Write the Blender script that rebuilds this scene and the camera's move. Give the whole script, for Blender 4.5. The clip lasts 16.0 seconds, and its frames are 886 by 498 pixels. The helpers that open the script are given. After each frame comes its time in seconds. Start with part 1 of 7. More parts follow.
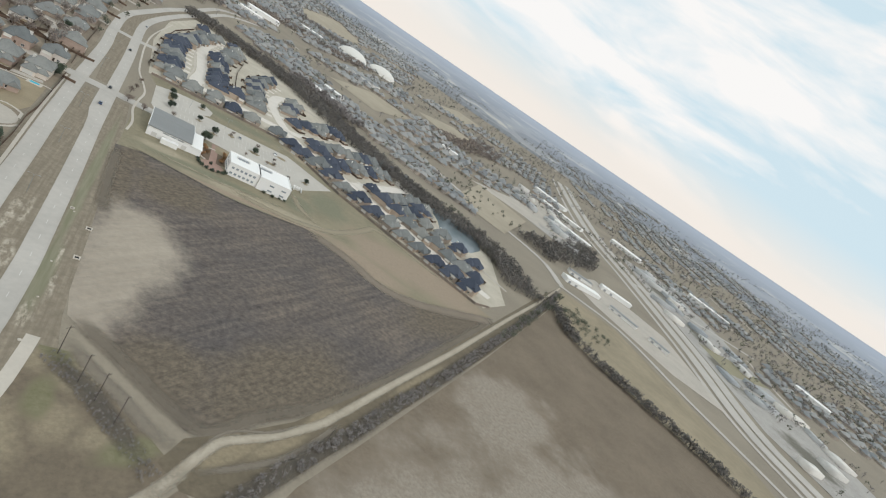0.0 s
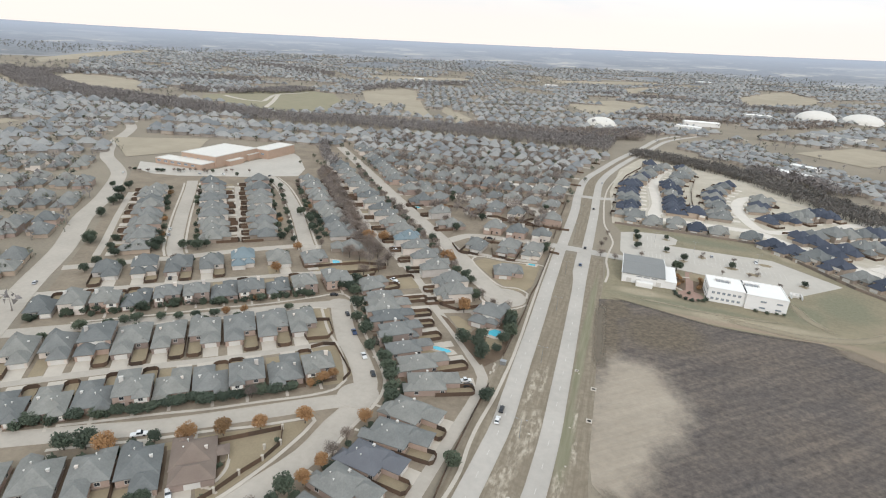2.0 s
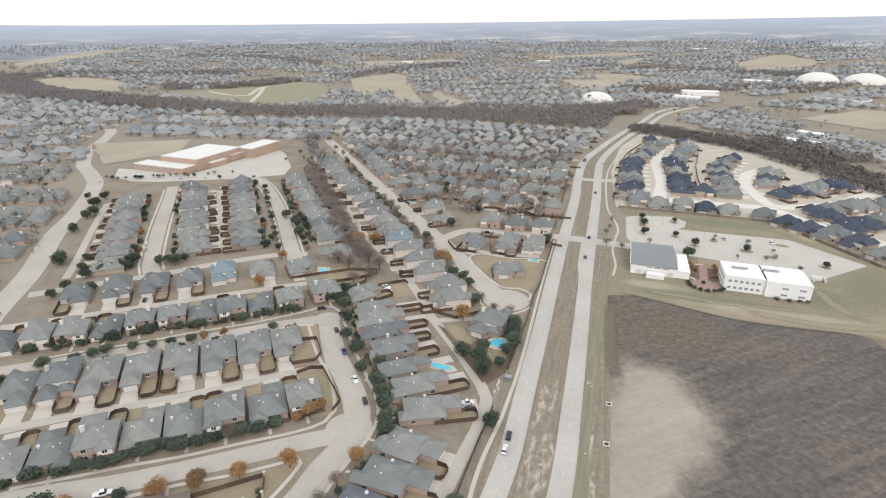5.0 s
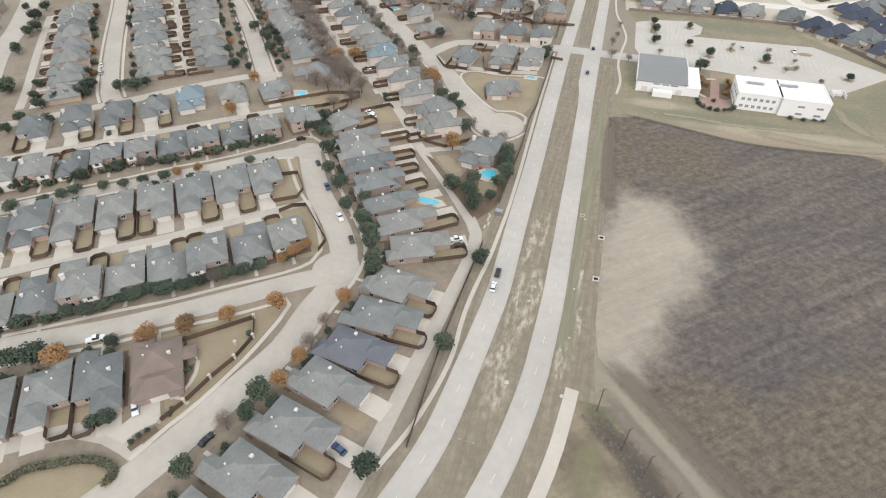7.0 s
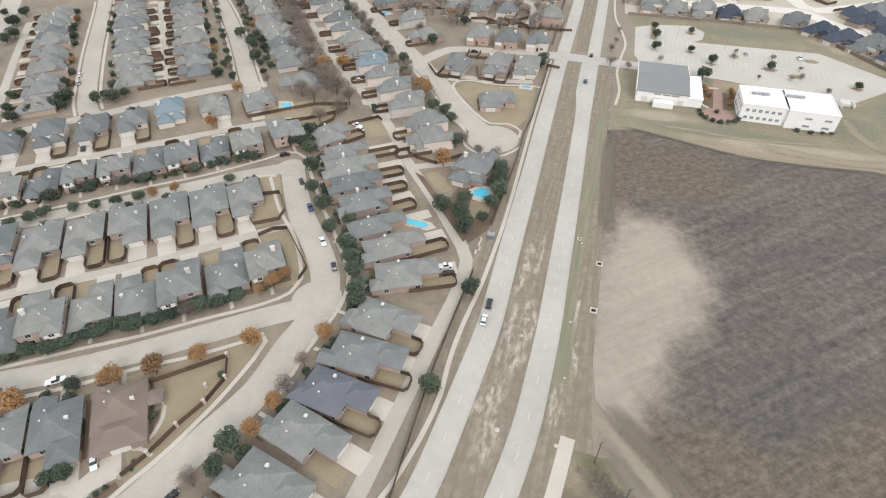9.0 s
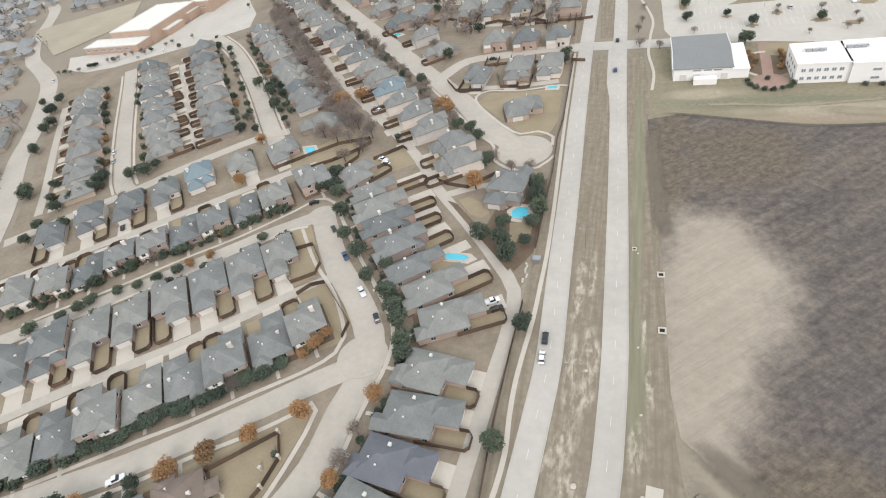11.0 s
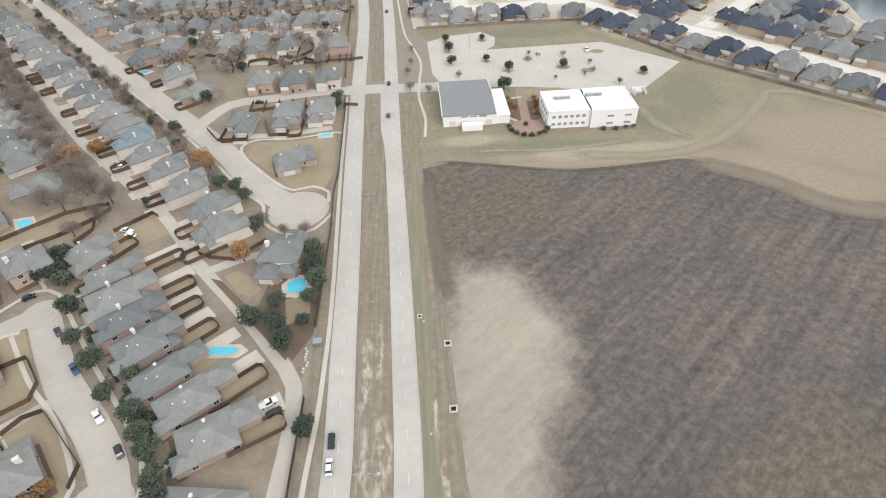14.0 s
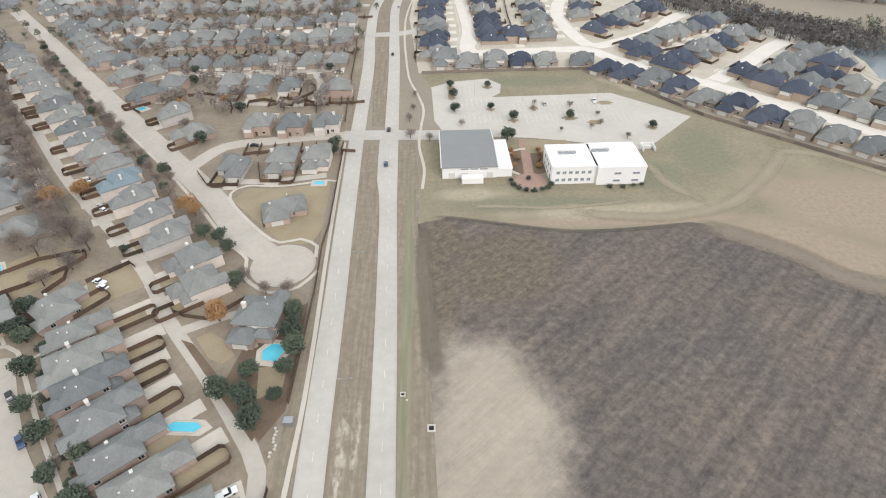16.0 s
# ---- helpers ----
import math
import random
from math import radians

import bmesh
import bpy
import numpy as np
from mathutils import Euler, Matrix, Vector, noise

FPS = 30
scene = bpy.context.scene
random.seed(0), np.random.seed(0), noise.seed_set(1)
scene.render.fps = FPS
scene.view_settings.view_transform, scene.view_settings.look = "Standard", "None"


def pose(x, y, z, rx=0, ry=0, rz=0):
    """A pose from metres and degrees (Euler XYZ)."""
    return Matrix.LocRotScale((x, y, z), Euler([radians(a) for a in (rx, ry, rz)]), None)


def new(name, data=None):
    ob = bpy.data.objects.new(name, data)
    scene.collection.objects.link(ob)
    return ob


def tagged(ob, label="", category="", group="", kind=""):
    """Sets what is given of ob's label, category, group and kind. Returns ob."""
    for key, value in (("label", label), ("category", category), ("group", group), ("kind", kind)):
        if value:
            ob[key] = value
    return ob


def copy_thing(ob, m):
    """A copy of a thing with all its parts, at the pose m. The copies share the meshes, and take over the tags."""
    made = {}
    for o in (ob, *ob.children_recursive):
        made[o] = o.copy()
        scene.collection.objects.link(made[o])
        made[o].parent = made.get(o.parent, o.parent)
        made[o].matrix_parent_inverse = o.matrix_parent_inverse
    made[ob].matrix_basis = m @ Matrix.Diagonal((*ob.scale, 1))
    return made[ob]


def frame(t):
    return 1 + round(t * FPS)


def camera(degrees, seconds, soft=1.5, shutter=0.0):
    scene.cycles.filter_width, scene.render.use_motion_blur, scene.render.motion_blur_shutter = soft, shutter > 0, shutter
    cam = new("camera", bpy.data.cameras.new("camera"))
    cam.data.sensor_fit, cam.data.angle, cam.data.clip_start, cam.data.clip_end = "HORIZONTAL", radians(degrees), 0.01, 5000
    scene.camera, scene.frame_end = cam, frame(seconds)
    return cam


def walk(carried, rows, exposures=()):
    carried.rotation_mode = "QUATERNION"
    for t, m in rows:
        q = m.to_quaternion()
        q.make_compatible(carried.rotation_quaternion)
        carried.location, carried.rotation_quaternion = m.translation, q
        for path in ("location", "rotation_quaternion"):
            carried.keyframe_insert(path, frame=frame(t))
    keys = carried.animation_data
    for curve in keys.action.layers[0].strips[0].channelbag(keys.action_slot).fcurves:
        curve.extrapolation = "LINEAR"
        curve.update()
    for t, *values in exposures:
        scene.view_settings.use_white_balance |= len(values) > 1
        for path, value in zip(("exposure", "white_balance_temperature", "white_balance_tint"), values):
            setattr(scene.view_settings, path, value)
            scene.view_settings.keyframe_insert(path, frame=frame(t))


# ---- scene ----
cam = camera(78.21, 16.0, 1.12)
PATH = [
    (0, 34.71, -418.37, 131.34, 72.014, -33.957, -23.210),
    (0.5, 35.68, -413.48, 132.36, 71.697, -33.917, -7.264),
    (1, 36.17, -408.96, 133.24, 70.214, -12.382, 10.276),
    (1.5, 35.97, -404.48, 134.03, 69.572, -4.881, 18.882),
    (2, 35.37, -400.10, 134.73, 69.555, -3.579, 18.944),
    (2.5, 34.63, -395.78, 135.32, 69.395, -1.781, 20.160),
    (3, 33.88, -391.50, 135.68, 69.226, -1.823, 19.940),
    (5.3, 30.17, -371.58, 136.52, 66.907, -0.429, 17.685),
    (5.5, 29.80, -369.91, 136.28, 64.099, -0.327, 17.632),
    (6, 29.31, -365.60, 136.02, 58.207, -0.165, 17.405),
    (6.5, 29.11, -361.02, 135.99, 53.144, -0.128, 17.157),
    (7, 28.61, -356.45, 136.35, 48.110, 0.189, 16.893),
    (7.5, 28.35, -352.03, 136.63, 47.663, 0.126, 16.814),
    (8, 28.09, -347.90, 136.62, 47.809, 0.092, 16.774),
    (10.3, 27.65, -328.20, 135.97, 47.897, 2.394, 16.492),
    (10.5, 27.72, -326.30, 136.13, 47.876, 5.309, 16.927),
    (11, 27.69, -321.95, 136.44, 47.886, 10.441, 15.170),
    (11.5, 28.49, -317.65, 136.73, 47.734, 11.379, 7.071),
    (12, 29.99, -312.50, 135.80, 47.733, 6.353, 3.286),
    (12.5, 31.27, -307.80, 135.59, 47.707, 2.378, -2.281),
    (13, 32.65, -303.24, 136.33, 47.653, 0.612, -4.547),
    (13.5, 34.50, -298.59, 136.59, 47.699, 1.527, -4.030),
    (14, 36.25, -294.19, 136.86, 47.708, 1.839, -3.687),
    (14.5, 37.87, -289.72, 136.89, 47.749, 2.076, -3.115),
    (15, 39.53, -285.00, 136.80, 47.736, 0.321, -3.530),
    (15.5, 41.00, -280.74, 137.15, 47.956, -0.025, -3.515),
    (16, 42.38, -275.85, 137.01, 50.918, 0.745, -1.868),
]
EXPOSURES = [(0, -0.35, 6370, 10), (0.5, -0.5, 6350, 10), (1.0, -0.55, 6360, 11), (1.5, -0.3, 6350, 12), (2.5, -0.06, 6380, 14), (5.5, 0.04, 6430, 15), (7, 0.1, 6440, 15), (16, 0.15, 6440, 15)]
walk(cam, [(t, pose(*p)) for t, *p in PATH], EXPOSURES)

# ---- world, sun, exposure ----
wd = bpy.data.worlds.new("sky")
scene.world = wd
wd.use_nodes = True
nt = wd.node_tree
nt.nodes.clear()


def wire(tree, a, b):
    tree.links.new(a, b)


def node(tree, kind, **props):
    n = tree.nodes.new(kind)
    for k, v in props.items():
        if k == "ins":
            for key, val in v.items():
                n.inputs[key].default_value = val
        elif k == "op":
            n.operation = v
        elif k == "blend":
            n.blend_type = v
        elif k == "data":
            n.data_type = v
    return n


def ramp(tree, fac, stops):
    n = tree.nodes.new("ShaderNodeValToRGB")
    e = n.color_ramp.elements
    while len(e) < len(stops):
        e.new(0.5)
    for el, (p, c) in zip(e, stops):
        el.position = p
        el.color = (*c, 1) if len(c) == 3 else c
    wire(tree, fac, n.inputs["Fac"])
    return n.outputs["Color"]


def mix(tree, fac, a, b, blend="MIX"):
    n = tree.nodes.new("ShaderNodeMix")
    n.data_type = "RGBA"
    n.blend_type = blend
    for sock, v in ((n.inputs["Factor"], fac), (n.inputs["A"], a), (n.inputs["B"], b)):
        if isinstance(v, (int, float)):
            sock.default_value = v
        elif isinstance(v, tuple):
            sock.default_value = (*v, 1)
        else:
            wire(tree, v, sock)
    return n.outputs["Result"]


SUN_ELEV, SUN_AZ = radians(38), radians(150)
sky = nt.nodes.new("ShaderNodeTexSky")
sky.sky_type = "NISHITA"
sky.sun_disc = False
sky.sun_elevation = SUN_ELEV
sky.sun_rotation = SUN_AZ
sky.air_density, sky.dust_density = 1.0, 2.5
tc = nt.nodes.new("ShaderNodeTexCoord")
mp = node(nt, "ShaderNodeMapping", ins={"Scale": (1.6, 1.6, 7.0), "Rotation": (0, 0, radians(25))})
wire(nt, tc.outputs["Generated"], mp.inputs["Vector"])
cn = node(nt, "ShaderNodeTexNoise", ins={"Scale": 1.5, "Detail": 6.0, "Roughness": 0.55, "Distortion": 0.3})
wire(nt, mp.outputs["Vector"], cn.inputs["Vector"])
cover = ramp(nt, cn.outputs["Fac"], [(0.44, (0, 0, 0)), (0.58, (1, 1, 1))])
thin = mix(nt, 0.92, sky.outputs["Color"], (8.6, 10.5, 11.3))
cloudy = mix(nt, cover, thin, (12.2, 11.9, 11.5))
sep = nt.nodes.new("ShaderNodeSeparateXYZ")
wire(nt, tc.outputs["Generated"], sep.inputs["Vector"])
low = ramp(nt, sep.outputs["Z"], [(0.0, (1, 1, 1)), (0.05, (0.9, 0.9, 0.9)), (0.13, (0, 0, 0))])
cloudy = mix(nt, low, cloudy, (11.6, 10.6, 9.5))
bg = node(nt, "ShaderNodeBackground", ins={"Strength": 0.1})
wire(nt, cloudy, bg.inputs["Color"])
wo = nt.nodes.new("ShaderNodeOutputWorld")
wire(nt, bg.outputs["Background"], wo.inputs["Surface"])

sun_data = bpy.data.lights.new("sun", "SUN")
sun_data.energy = 1.5
sun_data.angle = radians(25)
sun_data.color = (1.0, 0.98, 0.95)
sun = new("sun", sun_data)
sun.rotation_euler = (radians(90) - SUN_ELEV, 0, radians(180) - SUN_AZ)

# ---- materials ----


def material(name, base, alt=None, grain=2.0, patch=0.08, amount=0.5, rough=0.9, bump=0.0, bump_scale=6.0,
             vary=0.0, island=0.0, metallic=0.0, spec=0.3, space="Object"):
    """A matt surface: base and alt mixed by fine grain and broad patches, with relief; vary: by object, island: by piece."""
    m = bpy.data.materials.new(name)
    m.use_nodes = True
    t = m.node_tree
    b = t.nodes["Principled BSDF"]
    alt = alt or tuple(c * 0.75 for c in base)
    if space == "World":
        geo = t.nodes.new("ShaderNodeNewGeometry")
        vec = geo.outputs["Position"]
    else:
        vec = t.nodes.new("ShaderNodeTexCoord").outputs["Object"]
    n1 = node(t, "ShaderNodeTexNoise", ins={"Scale": grain, "Detail": 5.0, "Roughness": 0.65})
    n2 = node(t, "ShaderNodeTexNoise", ins={"Scale": patch, "Detail": 4.0, "Roughness": 0.55})
    wire(t, vec, n1.inputs["Vector"])
    wire(t, vec, n2.inputs["Vector"])
    f1 = ramp(t, n1.outputs["Fac"], [(0.3, (0, 0, 0)), (0.7, (1, 1, 1))])
    f2 = ramp(t, n2.outputs["Fac"], [(0.35, (0, 0, 0)), (0.65, (1, 1, 1))])
    both = mix(t, 0.5, f1, f2)
    scaled = mix(t, amount, (0.0, 0.0, 0.0), both)
    col = mix(t, scaled, base, alt)
    if vary or island:
        if vary:
            r = t.nodes.new("ShaderNodeObjectInfo").outputs["Random"]
        else:
            r = t.nodes.new("ShaderNodeNewGeometry").outputs["Random Per Island"]
        k = vary or island
        v = ramp(t, r, [(0.0, (1 - k, 1 - k * 0.9, 1 - k * 0.8)), (0.5, (1, 1, 1)), (1.0, (1 + k * 0.6, 1 + k * 0.5, 1 + k * 0.35))])
        col = mix(t, 1.0, col, v, "MULTIPLY")
    wire(t, col, b.inputs["Base Color"])
    b.inputs["Roughness"].default_value = rough
    b.inputs["Metallic"].default_value = metallic
    b.inputs["Specular IOR Level"].default_value = spec
    if bump:
        nb = node(t, "ShaderNodeTexNoise", ins={"Scale": bump_scale, "Detail": 4.0})
        wire(t, vec, nb.inputs["Vector"])
        bp = node(t, "ShaderNodeBump", ins={"Strength": 1.0, "Distance": bump})
        wire(t, nb.outputs["Fac"], bp.inputs["Height"])
        wire(t, bp.outputs["Normal"], b.inputs["Normal"])
    return m


M = {}
M["ground"] = material("dry_grass", (0.31, 0.265, 0.2), (0.2, 0.17, 0.132), 0.5, 0.012, 0.9, 0.95, 0.05, 2.0, space="World")
M["plot"] = material("yard_soil_and_leaves", (0.31, 0.255, 0.19), (0.175, 0.142, 0.105), 0.5, 0.06, 0.9, 0.95, 0.05, 2.0, space="World")
M["concrete"] = material("concrete", (0.49, 0.44, 0.375), (0.375, 0.335, 0.285), 0.4, 0.04, 0.9, 0.85, space="World")
M["road"] = material("road_concrete", (0.51, 0.47, 0.418), (0.39, 0.36, 0.32), 0.3, 0.03, 0.9, 0.85, space="World")
M["walk"] = material("pale_concrete", (0.555, 0.5, 0.425), (0.43, 0.383, 0.323), 0.6, 0.08, 0.7, 0.85, space="World")
M["new_concrete"] = material("new_concrete", (0.7, 0.645, 0.57), (0.57, 0.52, 0.455), 0.6, 0.08, 0.7, 0.85, space="World")
M["parking"] = material("parking_concrete", (0.535, 0.495, 0.435), (0.42, 0.385, 0.335), 0.25, 0.04, 0.8, 0.85, space="World")
M["lawn"] = material("dormant_lawn", (0.345, 0.28, 0.185), (0.235, 0.19, 0.125), 1.2, 0.1, 0.8, 0.95, 0.04, 4.0, space="World")
M["green_lawn"] = material("greenish_lawn", (0.25, 0.23, 0.15), (0.32, 0.28, 0.19), 0.9, 0.05, 0.8, 0.95, 0.04, 4.0, space="World")
# mulch colour, also the shade painted into gaps between houses
M["bed"] = material("mulch_and_gap_shade", (0.13, 0.09, 0.065), (0.2, 0.15, 0.1), 1.0, 0.1, 0.8, 0.95, 0.05, 4.0, space="World")
M["gold_pasture"] = material("golden_pasture", (0.34, 0.28, 0.19), (0.22, 0.185, 0.125), 0.1, 0.02, 0.9, 0.95, space="World")
M["far_tan"] = material("dry_pasture", (0.42, 0.36, 0.27), (0.29, 0.25, 0.185), 0.05, 0.008, 0.8, 0.95, space="World")
M["grey_shingle"] = material("grey_shingle", (0.248, 0.251, 0.237), (0.163, 0.166, 0.158), 1.6, 0.2, 0.9, 0.9, 0.04, 4.0, vary=0.3)
M["dark_shingle"] = material("slate_blue_shingle", (0.078, 0.09, 0.118), (0.05, 0.058, 0.08), 3.0, 0.2, 0.8, 0.85, 0.03, 6.0, vary=0.25)
M["slate_shingle"] = material("slate_grey_shingle", (0.165, 0.17, 0.185), (0.12, 0.124, 0.137), 2.0, 0.2, 0.8, 0.9, 0.03, 6.0)
M["brown_shingle"] = material("brown_shingle", (0.24, 0.19, 0.155), (0.17, 0.13, 0.11), 3.0, 0.2, 0.8, 0.9, 0.03, 6.0, vary=0.1)
M["teal_shingle"] = material("teal_shingle", (0.2, 0.252, 0.275), (0.15, 0.192, 0.212), 3.0, 0.2, 0.8, 0.9, 0.03, 6.0, vary=0.1)
M["brick"] = material("pink_brick", (0.44, 0.34, 0.285), (0.31, 0.23, 0.19), 4.0, 0.3, 0.7, 0.9, 0.01, 10.0, vary=0.3)
M["tan_brick"] = material("tan_brick", (0.42, 0.345, 0.28), (0.3, 0.24, 0.19), 4.0, 0.3, 0.7, 0.9, 0.01, 10.0, vary=0.3)
# pale blue-grey base stands in for sky reflected in the panes
M["office_glass"] = material("sky_toned_office_glass", (0.22, 0.26, 0.3), (0.17, 0.2, 0.24), 1.0, 0.2, 0.3, 0.12, spec=0.6)
M["pale_brick"] = material("pale_brick", (0.66, 0.6, 0.54), (0.5, 0.44, 0.39), 4.0, 0.3, 0.7, 0.9, 0.01, 10.0, vary=0.25)
M["orange_brick"] = material("orange_brick", (0.46, 0.33, 0.25), (0.36, 0.255, 0.19), 2.0, 0.2, 0.7, 0.9)
M["trim"] = material("cream_trim", (0.64, 0.615, 0.57), (0.52, 0.5, 0.46), 3.0, 0.4, 0.5, 0.7)
M["fence"] = material("cedar_fence", (0.125, 0.083, 0.058), (0.07, 0.05, 0.038), 2.0, 0.3, 0.8, 0.9, vary=0.45)
M["grey_fence"] = material("weathered_fence", (0.25, 0.205, 0.17), (0.17, 0.138, 0.113), 2.0, 0.3, 0.8, 0.9, vary=0.3)
M["white"] = material("white_stucco", (0.82, 0.8, 0.77), (0.7, 0.685, 0.65), 1.0, 0.1, 0.5, 0.8)
M["membrane"] = material("white_roof_membrane", (0.86, 0.84, 0.8), (0.78, 0.76, 0.72), 0.4, 0.06, 0.5, 0.7)
M["metal_roof"] = material("grey_metal_roof", (0.27, 0.27, 0.26), (0.22, 0.22, 0.212), 0.5, 0.08, 0.6, 0.5, metallic=0.2)
M["leaf"] = material("evergreen_leaf", (0.095, 0.118, 0.08), (0.047, 0.06, 0.043), 1.0, 0.3, 0.8, 0.8, vary=0.35)
M["autumn"] = material("orange_leaf", (0.37, 0.215, 0.1), (0.235, 0.13, 0.065), 1.0, 0.3, 0.8, 0.8, vary=0.35)
M["twig"] = material("bare_twigs", (0.25, 0.2, 0.165), (0.17, 0.135, 0.115), 1.0, 0.3, 0.8, 0.95, vary=0.25)
M["far_wood"] = material("winter_woodland", (0.27, 0.245, 0.23), (0.19, 0.172, 0.165), 0.4, 0.02, 0.8, 0.95, island=0.2, space="World")
M["far_roof"] = material("distant_shingle", (0.32, 0.32, 0.31), (0.225, 0.226, 0.222), 0.3, 0.02, 0.8, 0.9, island=0.35, space="World")
M["far_wall"] = material("distant_wall", (0.45, 0.4, 0.35), (0.3, 0.25, 0.21), 0.3, 0.02, 0.8, 0.9, island=0.3, space="World")
M["far_shed"] = material("pale_shed_panels", (0.62, 0.6, 0.57), (0.45, 0.44, 0.42), 0.3, 0.02, 0.8, 0.8, island=0.45, space="World")
M["brown_wood"] = material("rusty_winter_trees", (0.31, 0.26, 0.225), (0.2, 0.17, 0.152), 0.4, 0.02, 0.8, 0.95, island=0.4, space="World")
M["green_wood"] = material("grey_green_trees", (0.17, 0.175, 0.13), (0.1, 0.105, 0.08), 0.4, 0.02, 0.8, 0.95, island=0.4, space="World")
M["estate_yard"] = material("estate_yard_grass", (0.55, 0.495, 0.405), (0.38, 0.335, 0.26), 0.5, 0.06, 0.9, 0.95, 0.05, 2.0, space="World")
M["siding"] = material("cream_siding", (0.74, 0.71, 0.65), (0.62, 0.59, 0.54), 2.0, 0.3, 0.6, 0.75)
M["bark"] = material("bark", (0.12, 0.1, 0.085), (0.07, 0.06, 0.05), 4.0, 0.5, 0.8, 0.95)
M["glass"] = material("window_glass", (0.03, 0.035, 0.04), (0.02, 0.025, 0.03), 1.0, 0.2, 0.3, 0.1, spec=0.6)
M["pool"] = material("pool_water", (0.1, 0.5, 0.62), (0.06, 0.42, 0.55), 0.6, 0.2, 0.6, 0.05, 0.02, 1.5, spec=0.5)
# grey base colour takes in the sky reflected on the pond
M["pond"] = material("sky_grey_pond_water", (0.19, 0.225, 0.235), (0.14, 0.17, 0.185), 0.1, 0.02, 0.6, 0.2, 0.02, 0.5, spec=0.3)
M["paint"] = material("road_paint", (0.7, 0.68, 0.64), (0.55, 0.53, 0.49), 1.0, 0.2, 0.6, 0.7, space="World")
M["paver"] = material("brick_paving", (0.38, 0.25, 0.2), (0.28, 0.19, 0.15), 2.0, 0.3, 0.8, 0.9, space="World")
M["steel"] = material("dull_steel", (0.4, 0.41, 0.42), (0.3, 0.31, 0.32), 2.0, 0.3, 0.5, 0.45, metallic=0.7)
M["rubber"] = material("tyre_rubber", (0.02, 0.02, 0.02), (0.03, 0.03, 0.03), 3.0, 0.5, 0.5, 0.8)
for nm, c in (("white", (0.75, 0.75, 0.74)), ("black", (0.02, 0.022, 0.025)), ("silver", (0.42, 0.43, 0.44)), ("blue", (0.05, 0.08, 0.16)), ("red", (0.3, 0.05, 0.04))):
    M["car_" + nm] = material("car_paint_" + nm, c, tuple(v * 0.85 for v in c), 1.0, 0.2, 0.3, 0.3, spec=0.5)


def blob_mask(t, pos, blobs, fuzz, grain=0.045):
    """Where a point lies inside any of the soft-edged ovals (x, y, rx, ry, turn)."""
    n = node(t, "ShaderNodeTexNoise", ins={"Scale": grain, "Detail": 5.0, "Roughness": 0.6})
    wire(t, pos, n.inputs["Vector"])
    wob = node(t, "ShaderNodeMath", op="MULTIPLY_ADD", ins={1: fuzz, 2: -fuzz / 2})
    wire(t, n.outputs["Fac"], wob.inputs[0])
    total = None
    for x, y, rx, ry, turn in blobs:
        m = node(t, "ShaderNodeMapping", ins={"Location": (x, y, 0), "Rotation": (0, 0, radians(turn)), "Scale": (rx, ry, 1e5)})
        m.vector_type = "TEXTURE"
        wire(t, pos, m.inputs["Vector"])
        ln = node(t, "ShaderNodeVectorMath", op="LENGTH")
        wire(t, m.outputs["Vector"], ln.inputs[0])
        ad = node(t, "ShaderNodeMath", op="ADD")
        wire(t, ln.outputs["Value"], ad.inputs[0])
        wire(t, wob.outputs[0], ad.inputs[1])
        r = t.nodes.new("ShaderNodeMapRange")
        r.interpolation_type = "SMOOTHSTEP"
        for key, v in (("From Min", 0.5), ("From Max", 1.35), ("To Min", 1.0), ("To Max", 0.0)):
            r.inputs[key].default_value = v
        wire(t, ad.outputs[0], r.inputs["Value"])
        if total is None:
            total = r.outputs["Result"]
        else:
            mx = node(t, "ShaderNodeMath", op="MAXIMUM")
            wire(t, total, mx.inputs[0])
            wire(t, r.outputs["Result"], mx.inputs[1])
            total = mx.outputs[0]
    return total


def streaks(t, pos, turn, across, along, detail=4.0):
    """Noise drawn out along one direction."""
    m = node(t, "ShaderNodeMapping", ins={"Rotation": (0, 0, radians(turn)), "Scale": (1 / along, 1 / across, 100.0)})
    m.vector_type = "TEXTURE"
    wire(t, pos, m.inputs["Vector"])
    n = node(t, "ShaderNodeTexNoise", ins={"Scale": 1.0, "Detail": detail, "Roughness": 0.6})
    wire(t, m.outputs["Vector"], n.inputs["Vector"])
    return n.outputs["Fac"]


